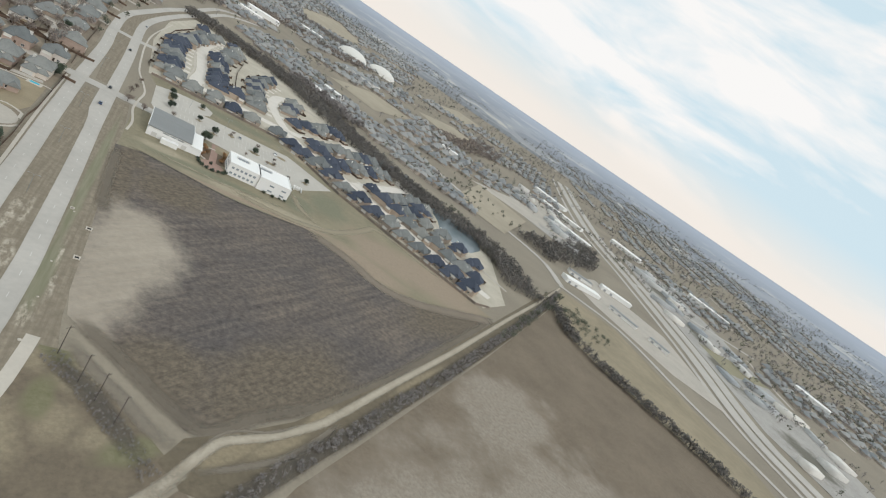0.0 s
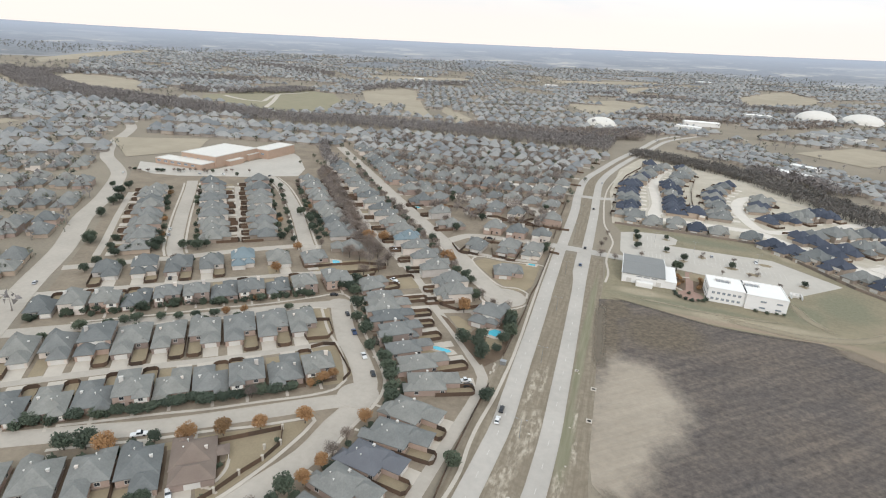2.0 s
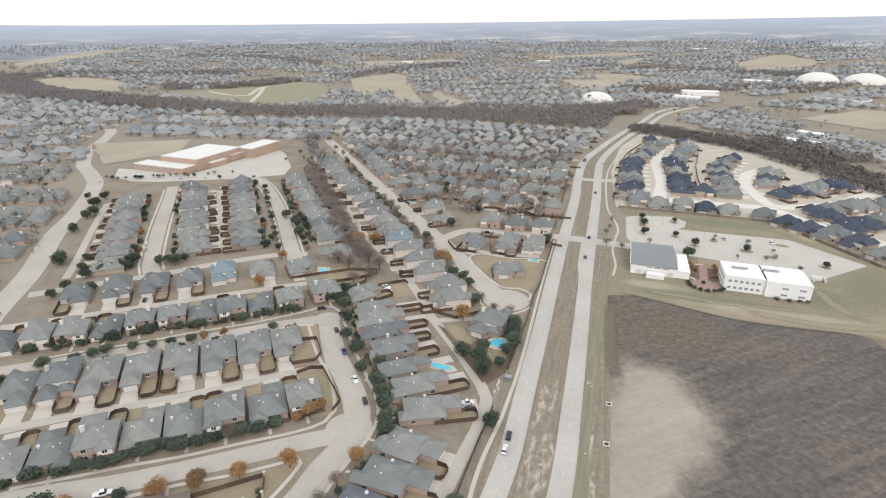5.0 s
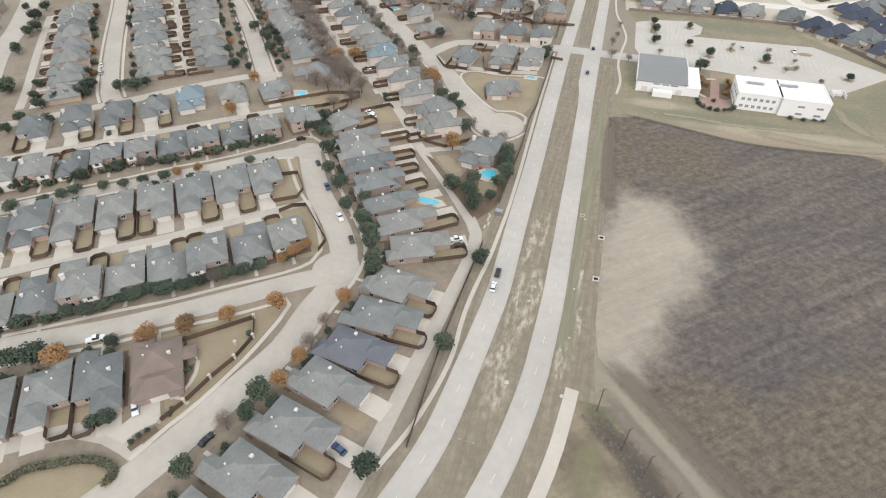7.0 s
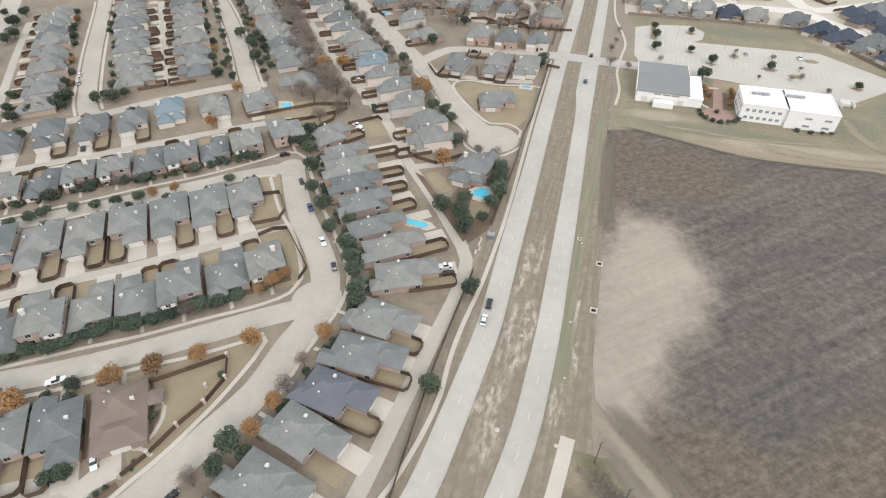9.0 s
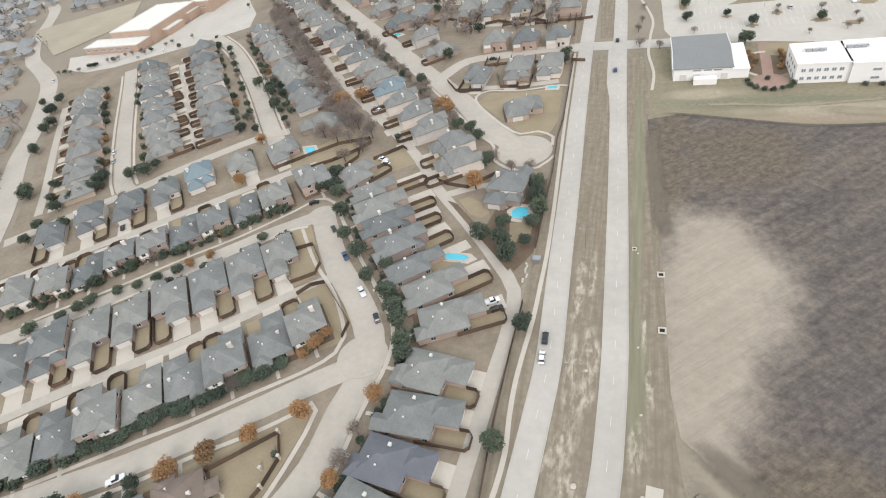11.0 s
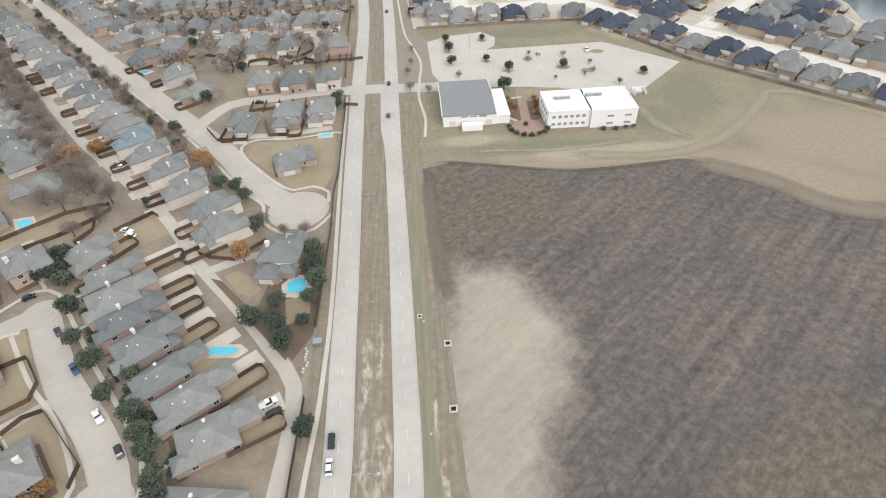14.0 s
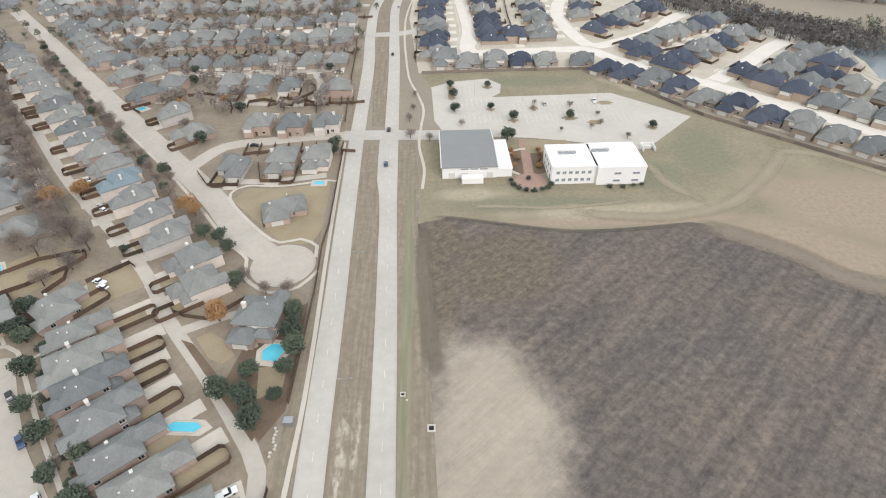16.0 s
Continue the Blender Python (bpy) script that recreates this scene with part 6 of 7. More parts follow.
def far_house(x, y, a, w, d, h):
    c, s, z = math.cos(a), math.sin(a), rise(x, y)

    def put(px, py, pz):
        return (x + c * px - s * py, y + s * px + c * py, z + pz)
    o = len(FAR["v"])
    hw, hd = w / 2 + 0.5, d / 2 + 0.5
    ry = max(0.0, hd - hw * 0.9)
    t = h + hw * 0.78
    FAR["v"] += [put(-hw, -hd, h), put(hw, -hd, h), put(hw, hd, h), put(-hw, hd, h), put(0, -ry, t), put(0, ry, t)]
    FAR["f"] += [(o, o + 1, o + 4), (o + 1, o + 2, o + 5), (o + 1, o + 5, o + 4), (o + 2, o + 3, o + 5), (o + 3, o, o + 4), (o + 3, o + 4, o + 5)]
    sx, wy = NP.choice((-1, 1)), NP.uniform(-0.25, 0.25) * d
    o = len(FAR["v"])
    ww, wl = d * 0.22, w * 0.62
    t2 = h - 0.2 + ww * 0.85
    FAR["v"] += [put(0, wy - ww, h - 0.2), put(sx * wl, wy - ww, h - 0.2), put(sx * wl, wy + ww, h - 0.2), put(0, wy + ww, h - 0.2), put(0, wy, t2), put(sx * (wl - ww * 0.6), wy, t2)]
    FAR["f"] += [(o, o + 1, o + 5), (o, o + 5, o + 4), (o + 1, o + 2, o + 5), (o + 2, o + 3, o + 4), (o + 2, o + 4, o + 5), (o + 3, o, o + 4)]
    o = len(FAR["wv"])
    hw, hd = w / 2, d / 2
    for pz in (-0.3, h):
        FAR["wv"] += [put(-hw, -hd, pz), put(hw, -hd, pz), put(hw, hd, pz), put(-hw, hd, pz)]
    for i in range(4):
        j = (i + 1) % 4
        FAR["wf"] += [(o + i, o + j, o + 4 + j), (o + i, o + 4 + j, o + 4 + i)]


FAR_TREES = []
WEST_NEAR = [(-225, -290), (-262, -232), (-300, -180), (-345, -128), (-382, -76), (-430, -20), (-500, 25), (-540, -40), (-470, -120), (-400, -210), (-310, -310)]


def district(poly, turn, keep, pitch=18.5, gap=(27, 50), size=(14.5, 18), strips=True, avoid=(), trees=0.5, spread=1.0):
    """Rows of houses back to back inside a polygon, with pale streets between them and trees."""
    xs, ys = [p[0] for p in poly], [p[1] for p in poly]
    cx, cy = (min(xs) + max(xs)) / 2, (min(ys) + max(ys)) / 2
    reach = math.hypot(max(xs) - min(xs), max(ys) - min(ys)) / 2
    a = radians(turn)
    c, s = math.cos(a), math.sin(a)
    v, k = -reach, 0
    while v < reach:
        v += gap[k % 2] * spread
        k += 1
        k_side = k % 2
        u = -reach
        while u < reach:
            u += pitch * spread
            bend = 18 * math.sin(u / 140 + v / 90)
            x, y = cx + c * u - s * (v + bend), cy + s * u + c * (v + bend)
            if not inside(x, y, poly) or any(inside(x, y, q) for q in avoid):
                continue
            if noise.noise((x / 170, y / 170, 3.3)) < keep:
                if NP.random() < 0.4 * trees:
                    FAR_TREES.append((x, y))
                continue
            two = NP.random() < 0.5
            if inside(x, y, WEST_NEAR):
                home = ("grey_shingle", 2 if NP.random() < 0.4 else 1, int(NP.integers(3)), 13.5, 17.0, 0)
                lot(home, x, y, turn + (0 if k_side else 180) + NP.uniform(-4, 4), None, False)
                FAR_TREES.append((x + NP.uniform(-11, 11), y + NP.uniform(-11, 11)))
                FAR_TREES.append((x + NP.uniform(-11, 11), y + NP.uniform(-11, 11)))
                continue
            far_house(x + NP.uniform(-2, 2), y + NP.uniform(-3, 3), a + (math.pi / 2 if NP.random() < 0.4 else 0) + NP.normal(0, 0.12), size[0] * NP.uniform(0.85, 1.15), size[1] * NP.uniform(0.8, 1.15), 4.6 if two else 2.9)
            if NP.random() < trees:
                FAR_TREES.append((x + c * 9 - s * NP.uniform(-16, 16), y + s * 9 + c * NP.uniform(-16, 16)))
            if NP.random() < trees:
                FAR_TREES.append((x - s * 13 * (1 if k % 2 else -1) + NP.uniform(-5, 5), y + c * 13 * (1 if k % 2 else -1) + NP.uniform(-3, 3)))
            if k % 2 and strips:
                o = len(ST["v"])
                m = gap[k % 2] * spread / 2
                for du, dv in ((-9.4, m - 4.5), (9.4, m - 4.5), (9.4, m + 4.5), (-9.4, m + 4.5)):
                    du *= spread
                    px, py = x + c * du - s * dv, y + s * du + c * dv
                    ST["v"].append((px, py, rise(px, py) + 0.12))
                ST["f"].append((o, o + 1, o + 2, o + 3))


ST = {"v": [], "f": []}


def finish(name, label):
    tri_mesh("distant_houses", np.array(FAR["v"]), np.array(FAR["f"]), M["far_roof"], label, "houses", "stuff")
    tri_mesh("distant_house_walls", np.array(FAR["wv"]), np.array(FAR["wf"]), M["far_wall"], "pale brick walls of far houses", "house walls", "stuff")
    for k in FAR:
        FAR[k] = []


for y, x0, x1 in ((264, -300, -22), (300, -318, -18), (337, -318, -10), (371, -318, 0), (404, -310, 10)):
    n = round((x1 - x0) / 17.4)
    for i in range(n + 1):
        far_house(x0 + (x1 - x0) * i / n + NP.uniform(-1, 1), y + NP.uniform(-2, 2), NP.normal(0, 0.05) + (math.pi / 2 if NP.random() < 0.3 else 0), NP.uniform(12.5, 15), NP.uniform(14, 18), 5.0 if NP.random() < 0.6 else 3.0)
district([(-215, -275), (-268, -215), (-352, -120), (-440, -18), (-500, 45), (-590, 130), (-665, 235), (-640, 360), (-900, 385), (-1150, 420), (-1400, 520), (-1700, 500), (-1500, 0), (-900, -350), (-300, -420)], 39, -0.45, trees=1.0)
district([(-640, 240), (-560, 160), (-500, 200), (-400, 215), (-345, 225), (-300, 300), (-345, 400), (-520, 380), (-625, 375)], 10, -0.6, trees=0.6)
finish("west", "grey-roofed suburban houses in rows, west of the school")
NORTH = [(-1400, 700), (-900, 520), (-640, 450), (-410, 520), (-240, 545), (60, 540), (200, 800), (420, 1000), (700, 1300), (1000, 2100), (400, 2600), (-500, 2600), (-1500, 2300), (-2200, 1500)]
district(NORTH, 20, -0.12, avoid=FIELDS, trees=0.9, spread=1.12)
finish("north", "grey-roofed suburban houses in rows beyond the creek")
district([(120, 545), (185, 480), (250, 420), (300, 330), (360, 240), (430, 200), (470, 200), (440, 300), (415, 400), (300, 500), (225, 690), (140, 640)], -40, -0.4, 12, (18, 22), (8, 14), trees=0.4)
district([(220, 720), (310, 540), (440, 400), (600, 450), (850, 500), (960, 640), (1200, 1100), (1000, 1500), (700, 1200), (430, 950)], -35, -0.15, avoid=FIELDS, trees=0.8, spread=1.1)
district([(1080, 500), (1000, 290), (900, 60), (1500, -300), (2500, 300), (2600, 1800), (1700, 1900), (1450, 1200)], 65, 0.0, avoid=FIELDS + [EAST_LOTS], trees=1.2, spread=1.3)
finish("east", "pale-roofed houses in rows east of the creek")
for poly, n in ((EAST_LOTS, 95), (NORTH_LOTS, 30)):
    xs, ys = [p[0] for p in poly], [p[1] for p in poly]
    for i in range(n):
        x, y = NP.uniform(min(xs), max(xs)), NP.uniform(min(ys), max(ys))
        if not inside(x, y, poly):
            continue
        if i % 3 == 0:
            FAR_TREES += [(x + NP.normal(0, 14), y + NP.normal(0, 22)) for k in range(9)]
            continue
        a, w, d, h, z = radians(65) + (math.pi / 2 if i % 2 else 0), NP.uniform(12, 34), NP.uniform(18, 60), NP.uniform(4, 8), rise(x, y)
        c, q, o = math.cos(a), math.sin(a), len(FAR["wv"])
        for pz in (-0.3, h):
            FAR["wv"] += [(x + c * px - q * py, y + q * px + c * py, z + pz) for px, py in ((-w / 2, -d / 2), (w / 2, -d / 2), (w / 2, d / 2), (-w / 2, d / 2))]
        for k in range(4):
            j = (k + 1) % 4
            FAR["wf"] += [(o + k, o + j, o + 4 + j), (o + k, o + 4 + j, o + 4 + k)]
        FAR["wf"] += [(o + 4, o + 5, o + 6), (o + 4, o + 6, o + 7)]
tri_mesh("distant_warehouses", np.array(FAR["wv"]), np.array(FAR["wf"]), M["far_shed"], "pale flat-roofed sheds beyond a highway", "sheds", "stuff")
tri_mesh("distant_streets", np.array(ST["v"]), np.array(ST["f"]), M["concrete"], "pale streets between far houses", "streets", "stuff")
for i in range(17000):
    a = NP.uniform(math.radians(-30), math.radians(200))
    r = 700 + 2300 * math.sqrt(NP.random())
    x, y = r * math.cos(a), -200 + r * math.sin(a)
    if y < 480 - x * 0.2 and -420 < x < 900:
        continue
    if any(inside(x, y, q) for q in FIELDS) or noise.noise((x / 420, y / 260, 1.7)) < -0.05:
        continue
    FAR_TREES.append((x, y))
for i in range(9000):
    a, q = NP.uniform(radians(-35), radians(52)), 1050 + 2400 * NP.random()
    x, y = q * math.cos(a), -200 + q * math.sin(a)
    if not inside(x, y, EAST_LOTS) and noise.noise((x / 300, y / 200, 4.1)) > -0.1:
        FAR_TREES.append((x, y))
near = []
for i in range(850):
    x, y = NP.uniform(-320, -14), NP.uniform(18, 425)
    if x > -140 - (y - 60) * 0.84 and min(abs(y - v) for v in (162, 241, 315, 385)) > 5:
        near.append((x, y))
wood_mesh("yard_trees", near, 5.0, M["brown_wood"], "rusty and grey leafless trees between houses", 190, 0.075)
wood_mesh("yard_trees", [(NP.uniform(-320, 8), NP.uniform(95, 425)) for i in range(170)], 4.2, M["green_wood"], "dark evergreen trees between houses", 90, 0.13)
wood_mesh("distant_trees", FAR_TREES[::2], 6.4, M["far_wood"], "leafless grey-brown trees among far suburbs", 15, 0.17)
wood_mesh("distant_trees", FAR_TREES[1::2], 5.6, M["green_wood"], "dark evergreen trees among far suburbs", 14, 0.17)
wood_mesh("pond_trees", [(NP.uniform(320, 345) if k % 3 else NP.uniform(340, 400), NP.uniform(130, 165) if k % 2 else NP.uniform(118, 145)) for k in range(160)] + [(NP.uniform(393, 405), NP.uniform(20, 110)) for k in range(90)], 3.6, M["green_wood"], "green-grey trees round a pond", 60, 0.1)


def back_fences():
    """Board fences between the northern back yards, joined."""
    v, f = [], []
    for y, x0, x1 in ((121, -160, -15), (206, -230, -15), (282, -305, -14), (354, -312, -6), (36, -60, -8), (-22, -60, -8)):
        x = x0
        while x < x1:
            x += 7.1
            lines = [((x, y - 6), (x, y + 6))] + ([((x, y - 5 + NP.uniform(0, 3)), (x + 7.1, y - 5 + NP.uniform(0, 3)))] if NP.random() < 0.8 else [])
            for a, b in lines:
                a, b = np.array(a), np.array(b)
                n = np.array([b[1] - a[1], a[0] - b[0]]) / np.linalg.norm(b - a) * 0.06
                o = len(v)
                for z in (0, 1.8):
                    for p in (a - n, b - n, b + n, a + n):
                        v.append((p[0], p[1], z))
                f += [(o, o + 1, o + 5, o + 4), (o + 1, o + 2, o + 6, o + 5), (o + 2, o + 3, o + 7, o + 6), (o + 3, o, o + 4, o + 7), (o + 4, o + 5, o + 6, o + 7)]
    tri_mesh("back_yard_fences", np.array(v), np.array(f), M["fence"], "dark board fences between northern back yards", "fences", "stuff")


back_fences()

# ---- campus buildings ----
def windows(root, spots, w, h, rot, mat="glass"):
    for x, y, z in spots:
        bm = bmesh.new()
        box(bm, 0, 0, 0, w, 0.12, h)
        box(bm, 0, -0.04, -0.12, w + 0.2, 0.24, 0.12)
        win = part("window", bm, M["trim"], root)
        win.matrix_basis = pose(x, y, z, 0, 0, rot)
        bm = bmesh.new()
        for dx in (-w / 4, w / 4):
            box(bm, dx, 0, 0.12, w / 2 - 0.14, 0.18, h - 0.24)
        part("pane", bm, M["office_glass"], win)


def white_building():
    root = new("office_building")
    H = 9.0
    halves = ((107.9, -51.5, 20.6, 21), (129.3, -52.0, 22.2, 23))
    bm = bmesh.new()
    for cx, cy, w, d in halves:
        box(bm, cx, cy, -0.3, w, d, H)
    part("wall", bm, M["white"], root)
    bm = bmesh.new()
    for i, (cx, cy, w, d) in enumerate(halves):
        box(bm, cx, cy, H - 0.3, w - 0.6, d - 0.6, 0.25 + 0.01 * i)
    part("roof", bm, M["membrane"], root, "white membrane roof")
    for cx, cy, w, d in halves:
        for x, y, sx, sy in ((cx, cy - d / 2, w + 0.2, 0.4), (cx, cy + d / 2, w + 0.2, 0.4), (cx - w / 2, cy, 0.4, d - 0.4), (cx + w / 2, cy, 0.4, d - 0.4)):
            bm = bmesh.new()
            box(bm, x, y, H - 0.31, sx, sy, 0.6)
            part("parapet", bm, M["white"], root)
    # long low roof units, each behind a curved white screen
    for x, y in ((106.4, -49.5), (122.6, -48.0)):
        bm = bmesh.new()
        for k in range(3):
            box(bm, x - 2.6 + 2.6 * k, y, H - 0.05, 2.2, 1.6, 0.8)
        part("roof_unit", bm, M["steel"], root, "grey rooftop air unit")
        bm = bmesh.new()
        box(bm, x, y + 1.5, H - 0.05, 9.0, 0.25, 1.2)
        box(bm, x - 4.5, y + 0.4, H - 0.05, 0.25, 2.4, 1.0)
        box(bm, x + 4.5, y + 0.4, H - 0.05, 0.25, 2.4, 1.0)
        part("screen", bm, M["white"], root)
    windows(root, [(100.4 + 2.9 * i, -62.03, z) for i in range(6) for z in (1.6, 5.4)], 1.7, 1.5, 0)
    windows(root, [(x, -63.53, z) for x in (127.5, 136) for z in (1.6, 5.4)], 3.2, 1.1, 0)
    windows(root, [(97.57, -46 - 4 * i, z) for i in range(4) for z in (1.6, 5.4)], 1.6, 1.6, 90)
    windows(root, [(140.43, -44 - 5 * i, z) for i in range(4) for z in (1.6, 5.4)], 1.6, 1.6, 90)
    windows(root, [(100 + 4 * i, -40.97, z) for i in range(5) for z in (1.6, 5.4)], 1.7, 1.6, 0)
    tagged(root, "two-storey white stucco office building with flat white roof", "building")


white_building()


def metal_building():
    root = new("hall_building")
    bm = bmesh.new()
    box(bm, 60.4, -36.2, -0.3, 25.6, 36.6, 6.3)
    part("wall", bm, M["white"], root)
    v, f = [], []
    x0, x1, y0, y1 = 47.0, 73.8, -55.2, -17.2
    v += [(x0, y0, 6.0), (x1, y0, 6.0), (x1, y1, 6.0), (x0, y1, 6.0), (x0, y0, 6.3), (x1, y0, 6.3), (x1, y1, 6.3), (x0, y1, 6.3), (x0, (y0 + y1) / 2, 8.2), (x1, (y0 + y1) / 2, 8.2)]
    f += [(0, 1, 5, 4), (1, 2, 6, 9, 5), (2, 3, 7, 6), (3, 0, 4, 8, 7), (4, 5, 9, 8), (8, 9, 6, 7), (3, 2, 1, 0)]
    mesh_object("roof", v, f, M["metal_roof"], root, "grey standing-seam metal roof")
    for i in range(22):
        x = x0 + 0.6 + i * 1.2
        bm = bmesh.new()
        limb(bm, Vector((x, y0, 6.34)), Vector((x, (y0 + y1) / 2, 8.24)), 0.06, 0.06, 4)
        limb(bm, Vector((x, y1, 6.34)), Vector((x, (y0 + y1) / 2, 8.24)), 0.06, 0.06, 4)
        part("roof_seam", bm, M["metal_roof"], root)
    for x in (47.05, 73.75):
        bm = bmesh.new()
        limb(bm, Vector((x, y0, 6.35)), Vector((x, (y0 + y1) / 2, 8.3)), 0.22, 0.22, 4)
        limb(bm, Vector((x, y1, 6.35)), Vector((x, (y0 + y1) / 2, 8.3)), 0.22, 0.22, 4)
        part("trim", bm, M["white"], root)
    for x in (52, 58, 70):
        bm = bmesh.new()
        box(bm, x, -54.55, 0.0, 3.0, 0.12, 3.0)
        for k in range(1, 5):
            box(bm, x, -54.6, 0.6 * k, 3.0, 0.1, 0.06)
        part("door", bm, M["trim"], root)
    for i in range(3):
        bm = bmesh.new()
        box(bm, 58 + 4.5 * i, -54.6, 4.6, 3.6, 0.1, 0.7)
        part("vent", bm, M["steel"], root)
    tagged(root, "white metal hall with grey standing-seam roof", "building")
    can = new("storage_container")
    bm = bmesh.new()
    box(bm, 61.5, -57.8, 0, 10.0, 3.6, 3.0)
    part("body", bm, M["membrane"], can)
    for i in range(20):
        bm = bmesh.new()
        box(bm, 56.8 + 0.5 * i, -59.62, 0.15, 0.12, 0.08, 2.7)
        part("rib", bm, M["white"], can)
    tagged(can, "long white storage container beside the hall", "container")
    ann = new("annex_building")
    bm = bmesh.new()
    box(bm, 76.9, -40, -0.2, 7.2, 28, 4.6)
    part("wall", bm, M["white"], ann)
    bm = bmesh.new()
    box(bm, 76.95, -40, 4.4, 7.5, 28.6, 0.3)
    part("roof", bm, M["membrane"], ann)
    tagged(ann, "low white annex beside the hall", "building")


metal_building()
ribbon("plaza_walk", [(91, -17), (90.5, -30), (89.5, -46), (88.5, -58)], 4.6, M["paver"], 0.07, label="red brick paved plaza walk", category="plaza")
disc("plaza_circle", 89, -59, 7.5, M["paver"], 0.065, "round red brick plaza", "plaza")
disc("plaza_bed", 90.3, -41, 12.4, M["bed"], 0.045, "round brown planting bed in a plaza", "bed")
ribbon("plaza_ring", [(90.3 + 11.6 * math.cos(k * math.pi / 12), -41 + 13.2 * math.sin(k * math.pi / 12)) for k in range(-3, 17)], 1.7, M["walk"], 0.08, label="curved pale walk round planting", category="path", step=2)
for x, y in ((84.5, -37), (95, -37)):
    disc("bed_plaza", x, y, 4.2, M["bed"], 0.05, "mulched planting bed", "bed")
# parking bays
for (x0, x1, y) in ((92, 150, 22), (62, 84, 30), (62, 120, 8), (126, 160, 6), (62, 76, 48)):
    for i in range(int((x1 - x0) / 2.9)):
        bm = bmesh.new()
        box(bm, 0, 0, 0, 0.14, 10.5, 0.02)
        ob = part("parking_mark", bm, M["paint"])
        ob.location = (x0 + 2.9 * i, y, 0.118)
        tagged(ob, "faded white parking line", "road marking", "parking lines", "structure")
for x, y, w, d in ((56, 45, 4, 22), (79, 52, 6, 5), (78, 20, 5, 5), (89, 5, 6, 6), (121, 6, 9, 5), (134, 0, 9, 5), (103, 20, 5, 7), (146, 25, 9, 5), (163, -8, 6, 5)):
    bm = bmesh.new()
    box(bm, 0, 0, 0, w, d, 0.16)
    bmesh.ops.bevel(bm, geom=[e for e in bm.edges if abs(e.verts[0].co.z - e.verts[1].co.z) > 0.1], offset=min(w, d) * 0.35, segments=3, affect="EDGES")
    ob = part("parking_island", bm, M["lawn"])
    ob.location = (x, y, 0.05)
    tagged(ob, "tan kerbed planting island", "island", kind="structure")
bin_ = new("dumpster_enclosure")
bm = bmesh.new()
for x, y, sx, sy in ((0, 3, 6, 0.3), (-3, 0, 0.3, 6), (3, 0, 0.3, 6)):
    box(bm, x, y, 0, sx, sy, 2.0)
part("wall", bm, M["white"], bin_)
bm = bmesh.new()
box(bm, 0, 0.5, 0.1, 3.5, 1.8, 1.4)
part("bin", bm, M["trim"], bin_)
bin_.location = (153, -31, 0.05)
tagged(bin_, "white walled dumpster enclosure", "enclosure")


# ---- school ----
def school():
    root = new("school_building")
    for nm, cx, cy, w, d, h in (("main", 0, 0, 46, 66, 11.0), ("front", -10, -42, 62, 18, 5.5), ("wing", 27, 58, 22, 50, 10.0), ("link", 24.2, 24, 2.4, 18, 6.0), ("entry", 26, -8, 6, 22, 5.0)):
        bm = bmesh.new()
        box(bm, cx, cy, -0.3, w, d, h + 0.3)
        part("wall", bm, M["orange_brick"], root)
        bm = bmesh.new()
        box(bm, cx, cy, h, w - 1.0, d - 1.0, 0.2)
        part("roof", bm, M["siding"], root, "cream-white flat roof")
        bm = bmesh.new()
        for x, y, sx, sy in ((cx, cy - d / 2 + .2, w + .1, .5), (cx, cy + d / 2 - .2, w + .1, .5), (cx - w / 2 + .2, cy, .5, d - .9), (cx + w / 2 - .2, cy, .5, d - .9)):
            box(bm, x, y, h - 0.02, sx, sy, 0.7)
        part("parapet", bm, M["trim"], root)
        n = int(w / 9)
        windows(root, [(cx - w / 2 + 5 + 9 * i, cy - d / 2 - 0.03, h * 0.45) for i in range(n)], 4.5, 2.0, 0)
    root.matrix_basis = pose(-388, 95, 0, 0, 0, -2)
    tagged(root, "large orange brick school with flat white roofs", "school")


school()


def dome(x, y, r, h):
    root = new("dome_building")
    bm = bmesh.new()
    bmesh.ops.create_uvsphere(bm, u_segments=28, v_segments=14, radius=1)
    bmesh.ops.bisect_plane(bm, geom=bm.verts[:] + bm.edges[:] + bm.faces[:], plane_co=(0, 0, 0), plane_no=(0, 0, -1), clear_outer=True)
    bmesh.ops.scale(bm, vec=(r, r * 0.8, h), verts=bm.verts)
    for f in bm.faces:
        f.smooth = True
    part("shell", bm, M["siding"], root)
    bm = bmesh.new()
    box(bm, r * 0.98, 0, -0.3, 5, 6, 4)
    part("entrance", bm, M["white"], root)
    root.location = (x, y, rise(x, y))
    tagged(root, "large white air-supported dome hall", "dome")


dome(-19, 770, 30, 16)
dome(462, 1175, 46, 25)
dome(560, 1180, 46, 23)


def shed_building(x, y, w, d, h, rot, roof="membrane", wall="white"):
    root = new("warehouse")
    bm = bmesh.new()
    box(bm, 0, 0, -0.3, w, d, h + 0.3)
    part("wall", bm, M[wall], root)
    v, f = [], []
    hip(v, f, 0, 0, w, d, h, 0.12, 0.4, 0.95)
    mesh_object("roof", v, f, M[roof], root)
    for i in range(max(1, min(2, int(w / 12)))):
        bm = bmesh.new()
        box(bm, -w / 2 + 6 + 12 * i, -d / 2 - 0.03, 0, 4, 0.1, 3.5)
        part("door", bm, M["steel"], root)
    root.matrix_basis = pose(x, y, rise(x, y), 0, 0, rot)
    tagged(root, "long low warehouse with pale roof far off", "warehouse")


